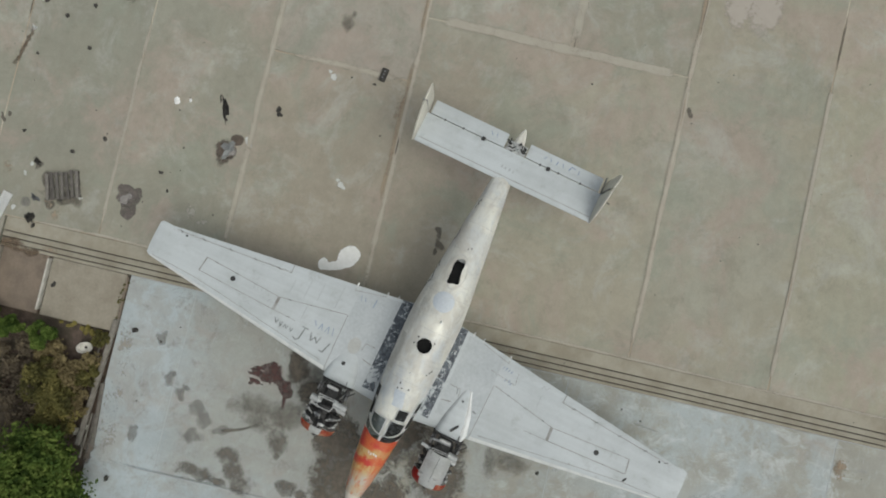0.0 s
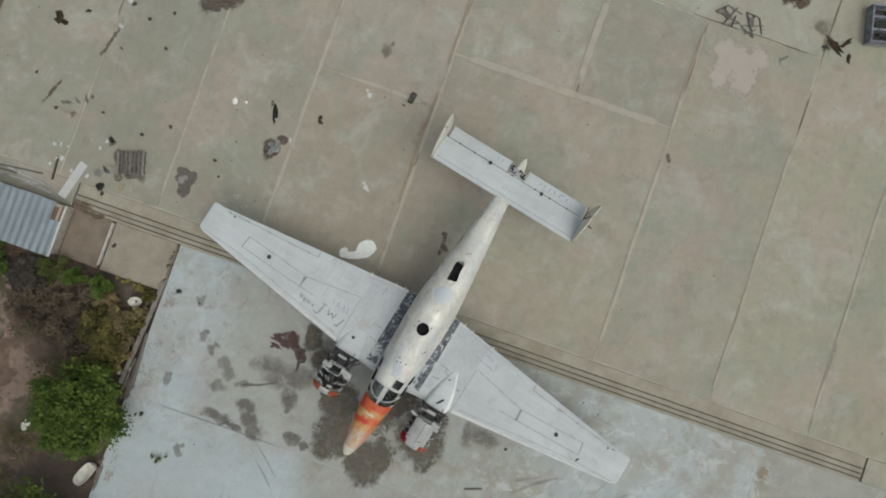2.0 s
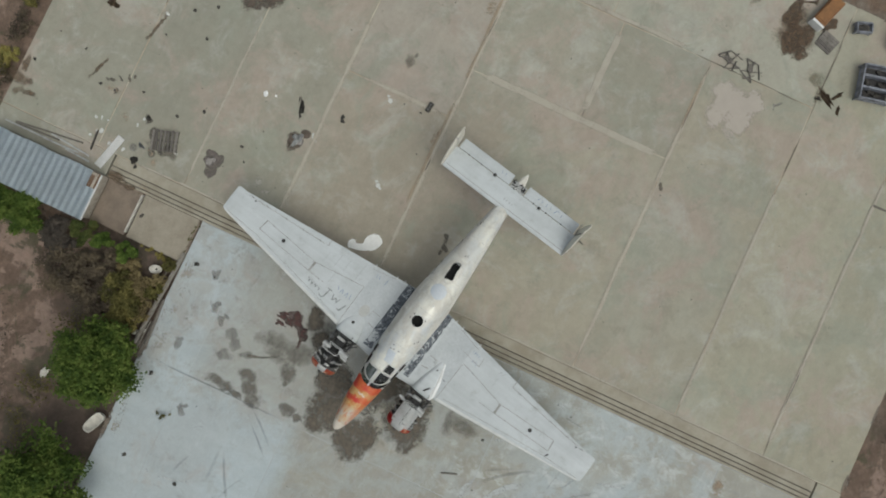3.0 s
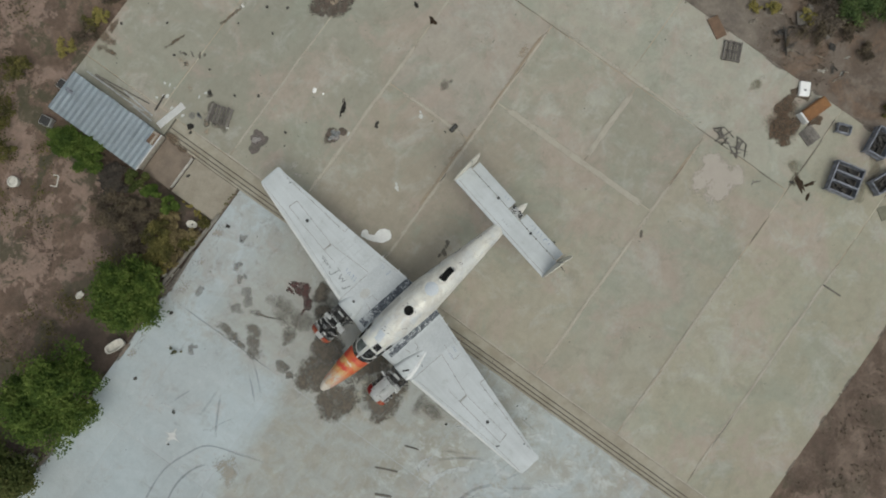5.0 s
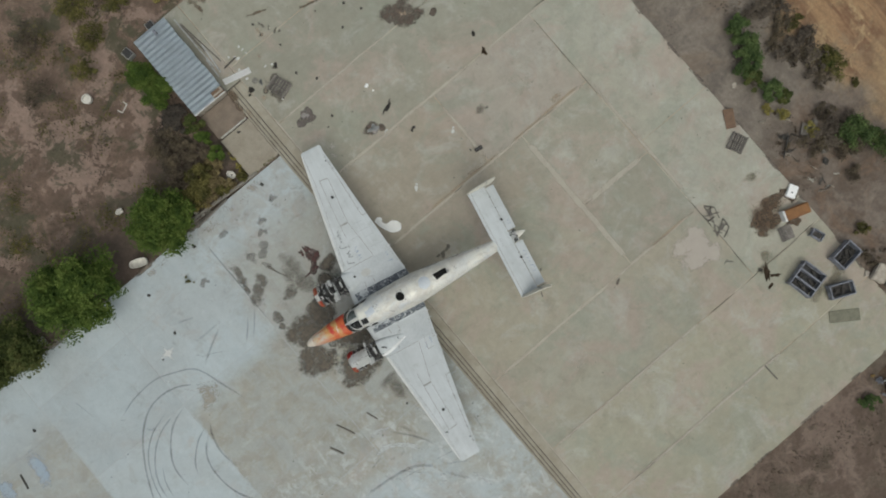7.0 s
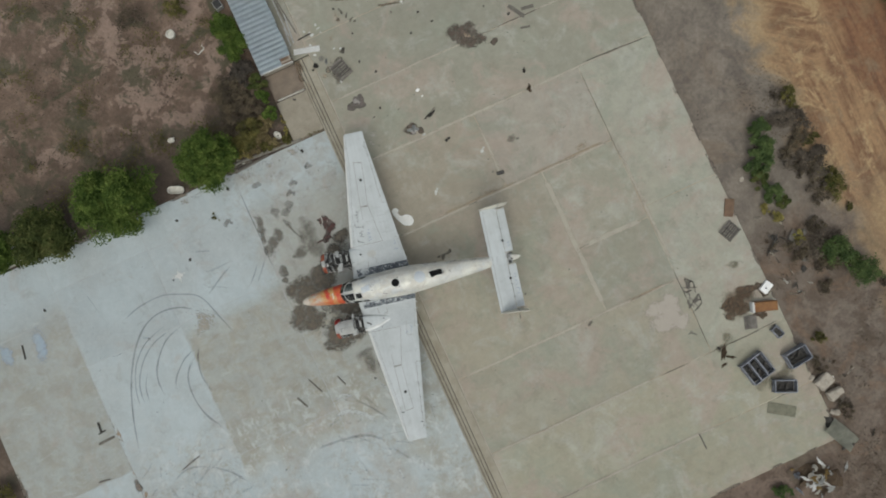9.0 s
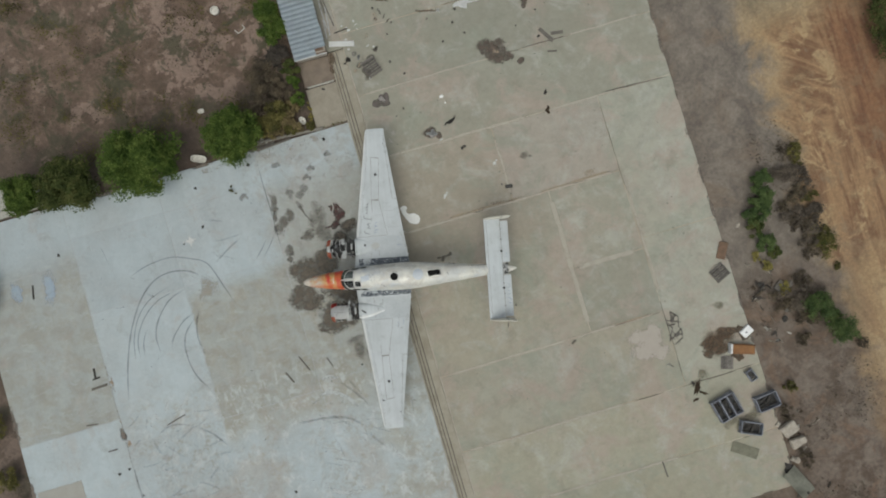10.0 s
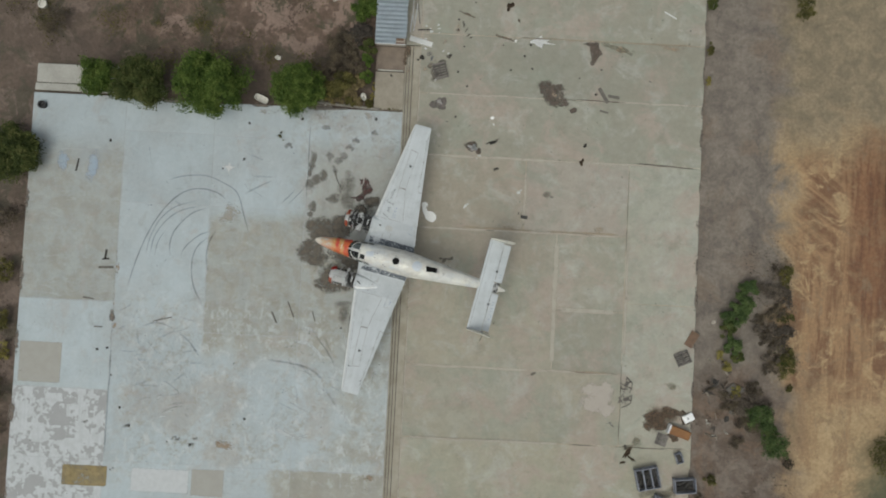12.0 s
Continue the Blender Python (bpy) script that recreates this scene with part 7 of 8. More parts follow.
def pallet():
    p = thing("pallet", "grey weathered wooden pallet lying on the concrete", "pallet", pose(0, 0, 0), "pallets")
    for y in (-0.5, 0.0, 0.5):
        bm = bmesh.new()
        box(bm, -0.5, 0.5, y - 0.045, y + 0.045, 0.02, 0.11, edge=0.006)
        part("bearer", bm, WOOD, p)
    for i in range(7):
        bm = bmesh.new()
        x = -0.45 + 0.15 * i
        box(bm, x - 0.045, x + 0.045, -0.56, 0.56, 0.112, 0.135, m=pose(0, 0.02 * ((i * 3) % 4 - 1.5), 0.002 * (i % 2), 0, 0, 1.6 * ((i * 5) % 3 - 1)), edge=0.005)
        part("slat", bm, SLAT, p)
    for x in (-0.42, 0.42):
        bm = bmesh.new()
        box(bm, x - 0.05, x + 0.05, -0.55, 0.55, 0.0, 0.02)
        part("slat", bm, WOOD, p)
    return p


def crate(w, d, h, cells, label, m):
    """An open steel bin frame with dark insides."""
    c = thing("steel_bin", label, "bin", m, "steel bins")
    t = 0.055
    bm = bmesh.new()
    box(bm, -w / 2 + t, w / 2 - t, -d / 2 + t, d / 2 - t, 0.03, 0.08)
    part("floor_plate", bm, BLACK, c, "black floor plate")
    for x in (-w / 2, w / 2 - t):
        for y in (-d / 2, d / 2 - t):
            bm = bmesh.new()
            box(bm, x, x + t, y, y + t, 0, h, edge=0.008)
            part("post", bm, STEEL, c)
    for z in (h - t * 0.5, 0.1):
        for y in (-d / 2, d / 2 - t):
            bm = bmesh.new()
            box(bm, -w / 2 + t + 0.003, w / 2 - t - 0.003, y, y + t, z, z + t, edge=0.008)
            part("rail", bm, STEEL, c)
        for x in (-w / 2, w / 2 - t):
            bm = bmesh.new()
            box(bm, x, x + t, -d / 2 + t + 0.003, d / 2 - t - 0.003, z, z + t, edge=0.008)
            part("rail", bm, STEEL, c)
    for y in (-d / 2 + 0.02, d / 2 - 0.04):
        bm = bmesh.new()
        box(bm, -w / 2 + t, w / 2 - t, y, y + 0.02, 0.17, h * 0.85)
        part("side_panel", bm, STEEL, c, "dented side panel")
    for x in (-w / 2 + 0.02, w / 2 - 0.04):
        bm = bmesh.new()
        box(bm, x, x + 0.02, -d / 2 + t, d / 2 - t, 0.17, h * 0.85)
        part("side_panel", bm, STEEL, c, "dented side panel")
    for k in range(1, cells):
        x = -w / 2 + w * k / cells
        bm = bmesh.new()
        box(bm, x - 0.04, x + 0.04, -d / 2 + t, d / 2 - t, h - t * 0.5, h + t * 0.5, edge=0.008)
        part("cross_bar", bm, STEEL, c)
        bm = bmesh.new()
        box(bm, x - 0.015, x + 0.015, -d / 2 + t, d / 2 - t, 0.1, h - t)
        part("divider", bm, STEEL, c)
    bm = bmesh.new()
    rnd = random.Random(int(w * 100))
    for k in range(24):
        x, y, r = rnd.uniform(-w / 2 + .15, w / 2 - .15), rnd.uniform(-d / 2 + .15, d / 2 - .15), rnd.uniform(.04, .12)
        box(bm, -r, r, -r * 0.6, r * 0.6, 0, r, m=pose(x, y, 0.08, rnd.uniform(-20, 20), 0, rnd.uniform(0, 90)), edge=0.01)
    part("litter", bm, DEBRIS, c, "dark litter in the bottom")["kind"] = "stuff"
    return c


def build_yard():
    p = pallet()
    p.matrix_world = pose(1.82, 11.2, 0.0, 0, 0, -72) @ Matrix.Diagonal((0.95, 0.70, 1, 1))
    copy_thing(p, pose(16.46, -4.64, 0.0, 0, 0, 115)).scale = (0.75, 0.75, 1)
    lid = thing("slatted_lid", "grey slatted wooden lid lying beside the rusted cabinet", "lid", pose(15.45, -9.3, 0.0, 0, 0, -18))
    for k in range(6):
        bm = bmesh.new()
        box(bm, -0.33 + 0.11 * k, -0.232 + 0.11 * k, -0.34, 0.34, 0.03, 0.055, edge=0.005)
        part("slat", bm, SLAT, lid)
    for y in (-0.25, 0.25):
        bm = bmesh.new()
        box(bm, -0.33, 0.33, y - 0.04, y + 0.04, 0.0, 0.029)
        part("batten", bm, WOOD, lid)
    crate(1.3, 1.2, 0.4, 3, "grey steel bin frame with three open cells", pose(14.65, -11.45, 0, 0, 0, 13))
    crate(1.2, 0.8, 0.45, 1, "open grey steel bin tipped beside the slab edge", pose(16.75, -11.75, 0, 0, 0, 6))
    crate(1.15, 0.65, 0.38, 1, "low grey steel bin with dark litter", pose(15.55, -12.85, 0, 0, 0, -24))
    crate(0.4, 0.6, 0.25, 1, "small grey steel tray", pose(16.42, -10.25, 0, 0, 0, 20))
    bm = bmesh.new()
    box(bm, -0.72, 0.72, -0.28, 0.28, 0, 0.03, edge=0.006)
    whole("board", bm, PANEL_GREEN, "weathered olive board lying on the concrete", "board", pose(14.98, -13.95, 0.0, 0, 0, -34))
    sofa = thing("rusted_cabinet", "orange rusted metal cabinet lying on its back", "cabinet", pose(16.3, -8.78, 0.0, 0, 0, -19))
    bm = bmesh.new()
    box(bm, -0.5, 0.68, -0.25, 0.25, 0, 0.36, edge=0.03)
    part("body", bm, ORANGE_RUST, sofa, "orange rusted sheet body")
    bm = bmesh.new()
    box(bm, -0.60, -0.505, -0.26, 0.26, 0, 0.37, edge=0.02)
    part("end_panel", bm, WHITE, sofa, "white enamelled end panel")
    bm = bmesh.new()
    box(bm, -0.4, 0.62, -0.21, 0.21, 0.361, 0.38, edge=0.008)
    part("door", bm, ORANGE_RUST, sofa, "rusty door")
    bm = bmesh.new()
    box(bm, -0.22, 0.22, -0.31, 0.31, 0, 0.16, edge=0.03)
    w = whole("white_enamel_panel", bm, PLASTIC, "white enamelled panel thrown on the slab edge", "panel", pose(16.9, -8.0, 0.0, 0, 0, -62))
    bm = bmesh.new()
    box(bm, -0.05, 0.05, -0.10, -0.02, 0.1605, 0.164)
    part("marking", bm, GREYMET, w, "small grey mark")
    bm = bmesh.new()
    box(bm, -0.24, 0.24, -0.46, 0.46, 0, 0.03, m=pose(0, 0, 0, 4, 0, 0), edge=0.006)
    whole("brown_board", bm, BROWN_BOARD, "brown rusted board at the slab edge", "board", pose(16.95, -3.55, 0.03, 0, 0, -28))
    limb = thing("fallen_branch", "dark fallen branch lying on grey soil", "branch", pose(18.1, -6.25, -0.02, 0, 0, 28))
    for p0, p1, r0, r1 in (((-0.55, -0.1, 0.05), (0.35, 0.05, 0.1), 0.03, 0.06), ((0.35, 0.05, 0.1), (0.62, 0.2, 0.14), 0.06, 0.03), ((0.1, 0.0, 0.08), (0.5, -0.16, 0.1), 0.035, 0.015), ((-0.1, -0.02, 0.06), (-0.3, 0.16, 0.08), 0.02, 0.01)):
        bm = bmesh.new()
        tube(bm, p0, p1, r0, r1, n=8)
        part("bough", bm, DEBRIS, limb)
    leaf_part("dead_leaves", leaf_cloud(140, 0.4, 0.16, 0.2, 0.12, 77), DRY, limb, "dead brown leaves")
    # bent frames
    for x, y, a in ((13.35, -6.35, 30), (13.3, -7.2, -20)):
        f = thing("broken_chair_frame", "bent grey metal chair frame collapsed on the concrete", "chair frame", pose(x, y, 0, 0, 0, a), "broken chair frames")
        for p0, p1, r in (((-.34, -.30, .03), (.22, .42, .05), .026), ((-.28, .30, .03), (.20, -.34, .05), .022), ((-.34, -.30, .03), (-.28, .30, .03), .024), ((.22, .42, .05), (.34, -.05, .03), .03), ((-.05, -.45, .03), (.34, -.05, .03), .022), ((-.1, .05, .06), (.3, .12, .07), .035), ((-.42, .02, .02), (-.08, -.2, .05), .03)):
            bm = bmesh.new()
            tube(bm, p0, p1, r, r * 0.8, n=8)
            part("bar", bm, SLAT, f)
        bm = bmesh.new()
        box(bm, -0.16, 0.16, -0.08, 0.1, 0.06, 0.08, m=pose(0.02, 0.08, 0, 4, 0, 33), edge=0.005)
        part("seat", bm, WOOD, f, "splintered grey seat")
    # long bars lying about
    for x, y, l, w, a, mat in ((10.65, -13.7, 0.85, 0.07, -88, WOOD), (-6.02, -2.98, 0.95, 0.06, -66, WOOD), (-6.95, -3.48, 0.7, 0.08, -64, WOOD), (-16.77, -0.35, 0.55, 0.10, 85, DEBRIS), (-16.75, -0.62, 0.4, 0.08, 5, DEBRIS), (-16.7, -1.1, 0.85, 0.13, 3, WOOD),
                              (-18.75, 4.7, 0.75, 0.08, 80, DEBRIS), (11.33, 10.25, 1.0, 0.2, -58, WOOD), (11.92, 10.2, 0.66, 0.17, -8, WOOD), (11.4, 9.3, 0.5, 0.10, -14, WOOD), (15.05, 15.15, 0.8, 0.05, -28, WHITE), (-4.7, -3.3, 0.6, 0.05, -70, WOOD),
                              (3.3, -0.72, 0.3, 0.05, -70, DEBRIS), (4.9, -4.1, 0.3, 0.03, 70, DEBRIS), (-13.3, -3.9, 1.1, 0.05, 15, WOOD), (-17.6, -2.9, 0.6, 0.07, -8, WOOD), (-16.9, -4.5, 0.5, 0.06, 0, WOOD)):
        bm = bmesh.new()
        box(bm, -l / 2, l / 2, -w / 2, w / 2, 0, 0.04, edge=0.008)
        whole("plank", bm, mat, "short dark plank lying on the concrete", "plank", pose(x, y, 0.005, 0, 0, a), "planks on the concrete")
    # rectangular black can, torn sheet, rags
    bm = bmesh.new()
    box(bm, -0.19, 0.19, -0.09, 0.09, 0, 0.1, edge=0.015)
    can = whole("battery_case", bm, DEBRIS, "black rectangular battery case on the concrete", "battery", pose(7.05, 2.96, 0, 0, 0, -8))
    for x in (-0.1, 0.0, 0.1):
        bm = bmesh.new()
        tube(bm, (x, 0, 0.1), (x, 0, 0.112), 0.025, n=10)
        part("cap", bm, GREYMET, can, "grey cap")
    for x, y, r, fl, mat, label in ((3.9, 6.86, 0.22, 0.25, PALEMET, "crumpled pale metal sheet"),
                                    (0.72, 11.94, 0.22, 0.4, DEBRIS, "crumpled black bag"), (1.61, 10.72, 0.1, 0.4, PLASTIC, "small white scrap"), (11.0, 3.0, 0.0, 0, DEBRIS, ""),
                                    (1.3, 11.95, 0.13, 0.3, GREYMET, "grey ash lump"), (10.4, 7.28, 0.17, 0.3, DEBRIS, "torn dark rag"), (10.22, 6.33, 0.2, 0.2, DARK_BROWN, "torn dark rag"), (6.72, 3.16, 0.05, 0.3, DEBRIS, "small dark scrap"), (6.1, 13.2, 0.1, 0.4, PLASTIC, "small white scrap"), (5.66, 15.2, 0.24, 0.2, DARK_BROWN, "dark brown rag"), (6.25, 14.4, 0.11, 0.2, DARK_BROWN, "small brown rag")):
        if r:
            whole("rag", scrap_mesh(r, int(x * 17 + y * 3)), mat, label + " on the concrete", "scrap", pose(x, y, 0.0, 0, 0, x * 40))
    for x, y, l, w, a, mat, label in ((5.05, 7.22, 0.36, 0.11, 18, DEBRIS, "long torn black sheet"), (4.78, 7.16, 0.14, 0.05, 45, DEBRIS, "torn black strip"), (5.33, 7.42, 0.16, 0.04, 12, DEBRIS, "torn black strip"), (7.49, 13.2, 0.74, 0.36, 4, PLASTIC, "long torn white plastic sheet"), (2.33, 12.13, 0.2, 0.11, 60, DEBRIS, "torn black strip"), (13.55, -10.15, 0.42, 0.15, 60, DARK_BROWN, "charred brown rag"), (13.75, -10.45, 0.25, 0.12, -30, DARK_BROWN, "charred brown rag"), (13.3, -10.7, 0.16, 0.08, 10, DARK_BROWN, "charred brown rag"), (13.4, -9.8, 0.2, 0.1, 100, DEBRIS, "charred brown rag")):
        bm = scrap_mesh(1.0, int(x * 13))
        bmesh.ops.transform(bm, matrix=pose(0, 0, 0) @ Matrix.Diagonal((l, w, min(w, 0.12), 1)), verts=bm.verts)
        whole("torn_sheet", bm, mat, label + " lying flat on the concrete", "scrap", pose(x, y, 0.0, 0, 0, a))
    for x, y, r in ((4.97, 8.62, 0.11), (5.06, 8.25, 0.05)):
        whole("crushed_cup", rock_mesh(r, 77, 0.5), PLASTIC, "crushed white plastic cup on the concrete", "cup", pose(x, y, 0.0, 0, 0, 30))
    # pebbles and small lumps
    rnd = random.Random(11)
    spots = [(11.15, 11.75), (10.9, 10.3), (2.54, 16.89), (3.69, 15.34), (6.67, 12.33), (16.24, 14.3), (-15.54, -12.42), (-16.33, -5.67), (-16.9, -5.79), (3.41, 10.39), (2.35, 8.28), (7.14, 11.6), (3.13, 12.72), (2.75, 13.71), (2.74, 14.29), (5.89, 11.47), (2.85, 11.22), (2.83, 8.58), (5.37, 5.69), (5.24, 5.63), (1.39, 11.21), (10.6, 12.2), (7.0, 13.0), (-9.02, 7.6), (-16.95, 6.2), (-1.89, 7.41), (-6.0, 8.0), (-1.0, 10.8), (5.6, -3.2), (-8.3, -9.3), (-12.6, -10.8), (-11.3, -10.9), (-15.7, -12.5), (-17.0, -12.6),
             (-14.8, -10.0), (0.5, 11.8), (9.9, 11.2), (5.4, 12.9), (14.0, 11.2), (16.2, 13.5), (-1.74, 8.2), (-3.1, -3.9), (-10.4, 4.9), (-9.2, 5.5), (-16.1, -6.4), (-16.0, -7.2), (-15.4, -9.0)]
    for x, y in spots:
        r = rnd.uniform(0.04, 0.085)
        whole("debris_lump", rock_mesh(r, int(x * 31 + y * 7), 0.6), DEBRIS, "small dark lump of debris on the concrete", "debris", pose(x, y, 0.0, 0, 0, rnd.uniform(0, 360)), "debris lumps")
    verts, faces = [], []
    for k in range(190):
        x, y = (rnd.uniform(0.8, 16.5), rnd.uniform(6.5, 17)) if k < 60 else (rnd.uniform(-21, 16.5), rnd.uniform(-16, 8.5))
        r, a = rnd.uniform(0.010, 0.03), rnd.uniform(0, 6.28)
        i = len(verts)
        for q in range(5):
            verts.append((x + r * math.cos(a + q * 1.257) * (1 + 0.4 * (q % 2)), y + r * math.sin(a + q * 1.257), 0.0))
        verts.append((x, y, r * 0.8))
        faces += [(i + q, i + (q + 1) % 5, i + 5) for q in range(5)]
    me = bpy.data.meshes.new("grit")
    me.from_pydata(verts, [], faces)
    me.materials.append(DEBRIS)
    tagged(new("grit", me), "scattered dark grit on the concrete", "grit", kind="stuff")
    for x, y in ((-7.2, 7.0), (-7.1, 6.85)):
        whole("weed_tuft", leaf_cloud(60, 0.22, 0.22, 0.16, 0.07, int(x * 9)), LEAF_OLIVE, "small weed growing in a slab joint", "weed", pose(x, y, 0.0))
    # rubble and a rubbish heap at the south-east corner
    for x, y, w, d, h, a in ((17.5, -13.5, 0.42, 0.30, 0.3, 24), (17.8, -14.28, 0.38, 0.26, 0.26, 8), (17.1, -13.15, 0.16, 0.12, 0.14, 40)):
        bm = bmesh.new()
        box(bm, -w, w, -d, d, 0, h, edge=0.05)
        bmesh.ops.subdivide_edges(bm, edges=bm.edges, cuts=2, use_grid_fill=True)
        for v in bm.verts:
            v.co += 0.11 * noise.noise_vector(v.co * 2.2 + Vector((x, y, 0)))
        whole("concrete_block", bm, STONE, "pale broken concrete block at the slab edge", "block", pose(x, y, -0.05, 4, -3, a), "concrete blocks")
    for k, (x, y, r, mat, label) in enumerate(((15.0, -17.65, 0.75, DARK_BROWN, "brown soil mound under the rubbish"), (15.9, -18.2, 0.5, DARK_BROWN, "brown soil mound under the rubbish"), (16.9, -15.5, 0.32, DEBRIS, "dark rubbish heap at the slab corner"), (17.4, -15.2, 0.2, STONE, "broken concrete lump"), (17.3, -16.9, 0.35, DEBRIS, "dark rubbish heap at the slab corner"),
                                               (18.2, -2.5, 0.14, STONE, "pale stone on grey soil"), (19.2, -5.2, 0.16, DEBRIS, "dark scrap on grey soil"), (18.4, -5.9, 0.16, DEBRIS, "dark scrap on grey soil"), (19.9, -6.3, 0.2, WOOD, "grey broken wood on soil"), (19.1, -8.0, 0.16, DEBRIS, "dark scrap on grey soil"), (19.4, -7.5, 0.2, WOOD, "grey broken wood on soil"))):
        whole("rubble", rock_mesh(r, k * 5 + 2, 0.4), mat, label, "rubble", pose(x, y, -0.22 if mat is DARK_BROWN else -0.06, 0, 0, k * 47), "rubble")
    rnd = random.Random(23)
    kinds = ((PLASTIC, "white plastic scrap on the rubbish heap"), (OFFWHITE, "dirty white sheet on the rubbish heap"), (PALEMET, "crumpled grey sheet on the rubbish heap"), (STEEL, "bent grey metal scrap on the rubbish heap"), (OCHRE_SCRAP, "ochre board scrap on the rubbish heap"), (DARK_BROWN, "rotten brown scrap on the rubbish heap"))
    for k in range(34):
        mat, label = kinds[rnd.choice((0, 1, 1, 2, 2, 3, 4, 5))]
        x, y = 15.05 + rnd.gauss(0, 0.55), -17.65 + rnd.gauss(0, 0.42)
        z = max(0.04, 0.46 - 0.4 * math.hypot(x - 15.05, y + 17.65))
        bm = scrap_mesh(1.0, 300 + k)
        bmesh.ops.transform(bm, matrix=Matrix.Diagonal((rnd.uniform(.12, .32), rnd.uniform(.08, .2), 0.12, 1)), verts=bm.verts)
        whole("rubbish_scrap", bm, mat, label, "scrap", pose(x, min(y, -16.75), z - 0.04, rnd.uniform(-15, 15), rnd.uniform(-15, 15), rnd.uniform(0, 360)), "rubbish heap")
    for k in range(30):
        mat, label = rnd.choice(((WOOD, "grey splintered wood scrap on soil"), (DEBRIS, "dark scrap on grey soil"), (DARK_BROWN, "rotten brown scrap on soil"), (OFFWHITE, "dirty white scrap on soil"), (STONE, "pale stone scrap on soil")))
        x, y = (17.9 + abs(rnd.gauss(0, 0.7)), rnd.uniform(-9.2, -4.6)) if k < 22 else (17.8 + abs(rnd.gauss(0, 0.5)), rnd.uniform(-17.5, -12.5))
        bm = scrap_mesh(1.0, 500 + k)
        bmesh.ops.transform(bm, matrix=Matrix.Diagonal((rnd.uniform(.08, .26), rnd.uniform(.04, .12), 0.1, 1)), verts=bm.verts)
        whole("soil_scrap", bm, mat, label, "scrap", pose(x, y, -0.03, 0, 0, rnd.uniform(0, 360)), "scraps along the slab edge")
    bm = bmesh.new()
    box(bm, -0.3, 0.3, -0.22, 0.22, 0, 0.05, edge=0.01)
    whole("wooden_board", bm, WOOD, "grey broken wooden board lying on soil", "board", pose(19.35, -6.25, -0.02, 6, 3, 35))
    bm = bmesh.new()
    sheet(bm, lambda u, v: Vector((u, v, 0.18 + 0.05 * math.sin(u * 5 + v * 3) + 0.03 * math.sin(v * 9))), steps(-0.42, 0.42, 0.08), steps(-0.82, 0.82, 0.1), 0.006)
    whole("tarpaulin", bm, TARP, "crumpled grey-green sheet on rubble", "sheet", pose(17.15, -16.3, 0.0, 0, 0, 25))


# ---- plants ----
def leaf_cloud(count, rx, ry, rz, size, seed, clumps=0, base=0.0):
    """Many small leaves round clump centres in a lumpy crown."""
    rnd = random.Random(seed)
    centres = []
    for k in range(clumps or max(3, count // 60)):
        while True:
            d = Vector((rnd.gauss(0, 1), rnd.gauss(0, 1), rnd.gauss(0.35, 0.8))).normalized()
            if d.z > -0.15:
                break
        lump = 0.82 + 0.34 * noise.noise(d * 1.7 + Vector((seed, 0, 0)))
        r = lump * (0.35 + 0.6 * rnd.random() ** 0.6)
        centres.append((Vector((d.x * rx * r, d.y * ry * r, base + rz * (0.55 + 0.45 * d.z * r * 1.4))), rnd.uniform(0.6, 1.35)))
    verts, faces = [], []
    spread = 0.24 * min(math.sqrt(rx * ry), 1.35 * min(rx, ry))
    for k in range(count):
        c, w = centres[k % len(centres)]
        d = Vector((max(-0.85, min(0.85, rnd.gauss(0, 0.45))), max(-0.85, min(0.85, rnd.gauss(0, 0.45))), max(-0.8, min(0.85, rnd.gauss(0.1, 0.4)))))
        p = c + d * spread * w
        p.z = max(p.z, 0.02)
        nrm = (Vector((rnd.gauss(0, 0.6), rnd.gauss(0, 0.6), 1.0)) + d * 0.5).normalized()
        q = nrm.to_track_quat("Z", "Y") @ Euler((0, 0, rnd.uniform(0, 6.28))).to_quaternion()
        s = size * rnd.uniform(0.6, 1.35)
        i = len(verts)
        for a, b, z in ((-0.5, 0, 0), (0, -0.3, 0.06), (0.55, 0, -0.1), (0, 0.3, 0.06)):
            verts.append(p + q @ Vector((a * s, b * s, z * s)))
        faces.append((i, i + 1, i + 2, i + 3))
    me = bpy.data.meshes.new("leaves")
    me.from_pydata([tuple(v) for v in verts], [], faces)
    bm = bmesh.new()
    bm.from_mesh(me)
    bpy.data.meshes.remove(me)
    return bm


def leaf_part(name, bm, mat, parent, label=""):
    me = bpy.data.meshes.new(name)
    bm.to_mesh(me)
    bm.free()
    me.materials.append(mat)
    ob = new(name, me)
    ob.parent = parent
    return tagged(ob, label)


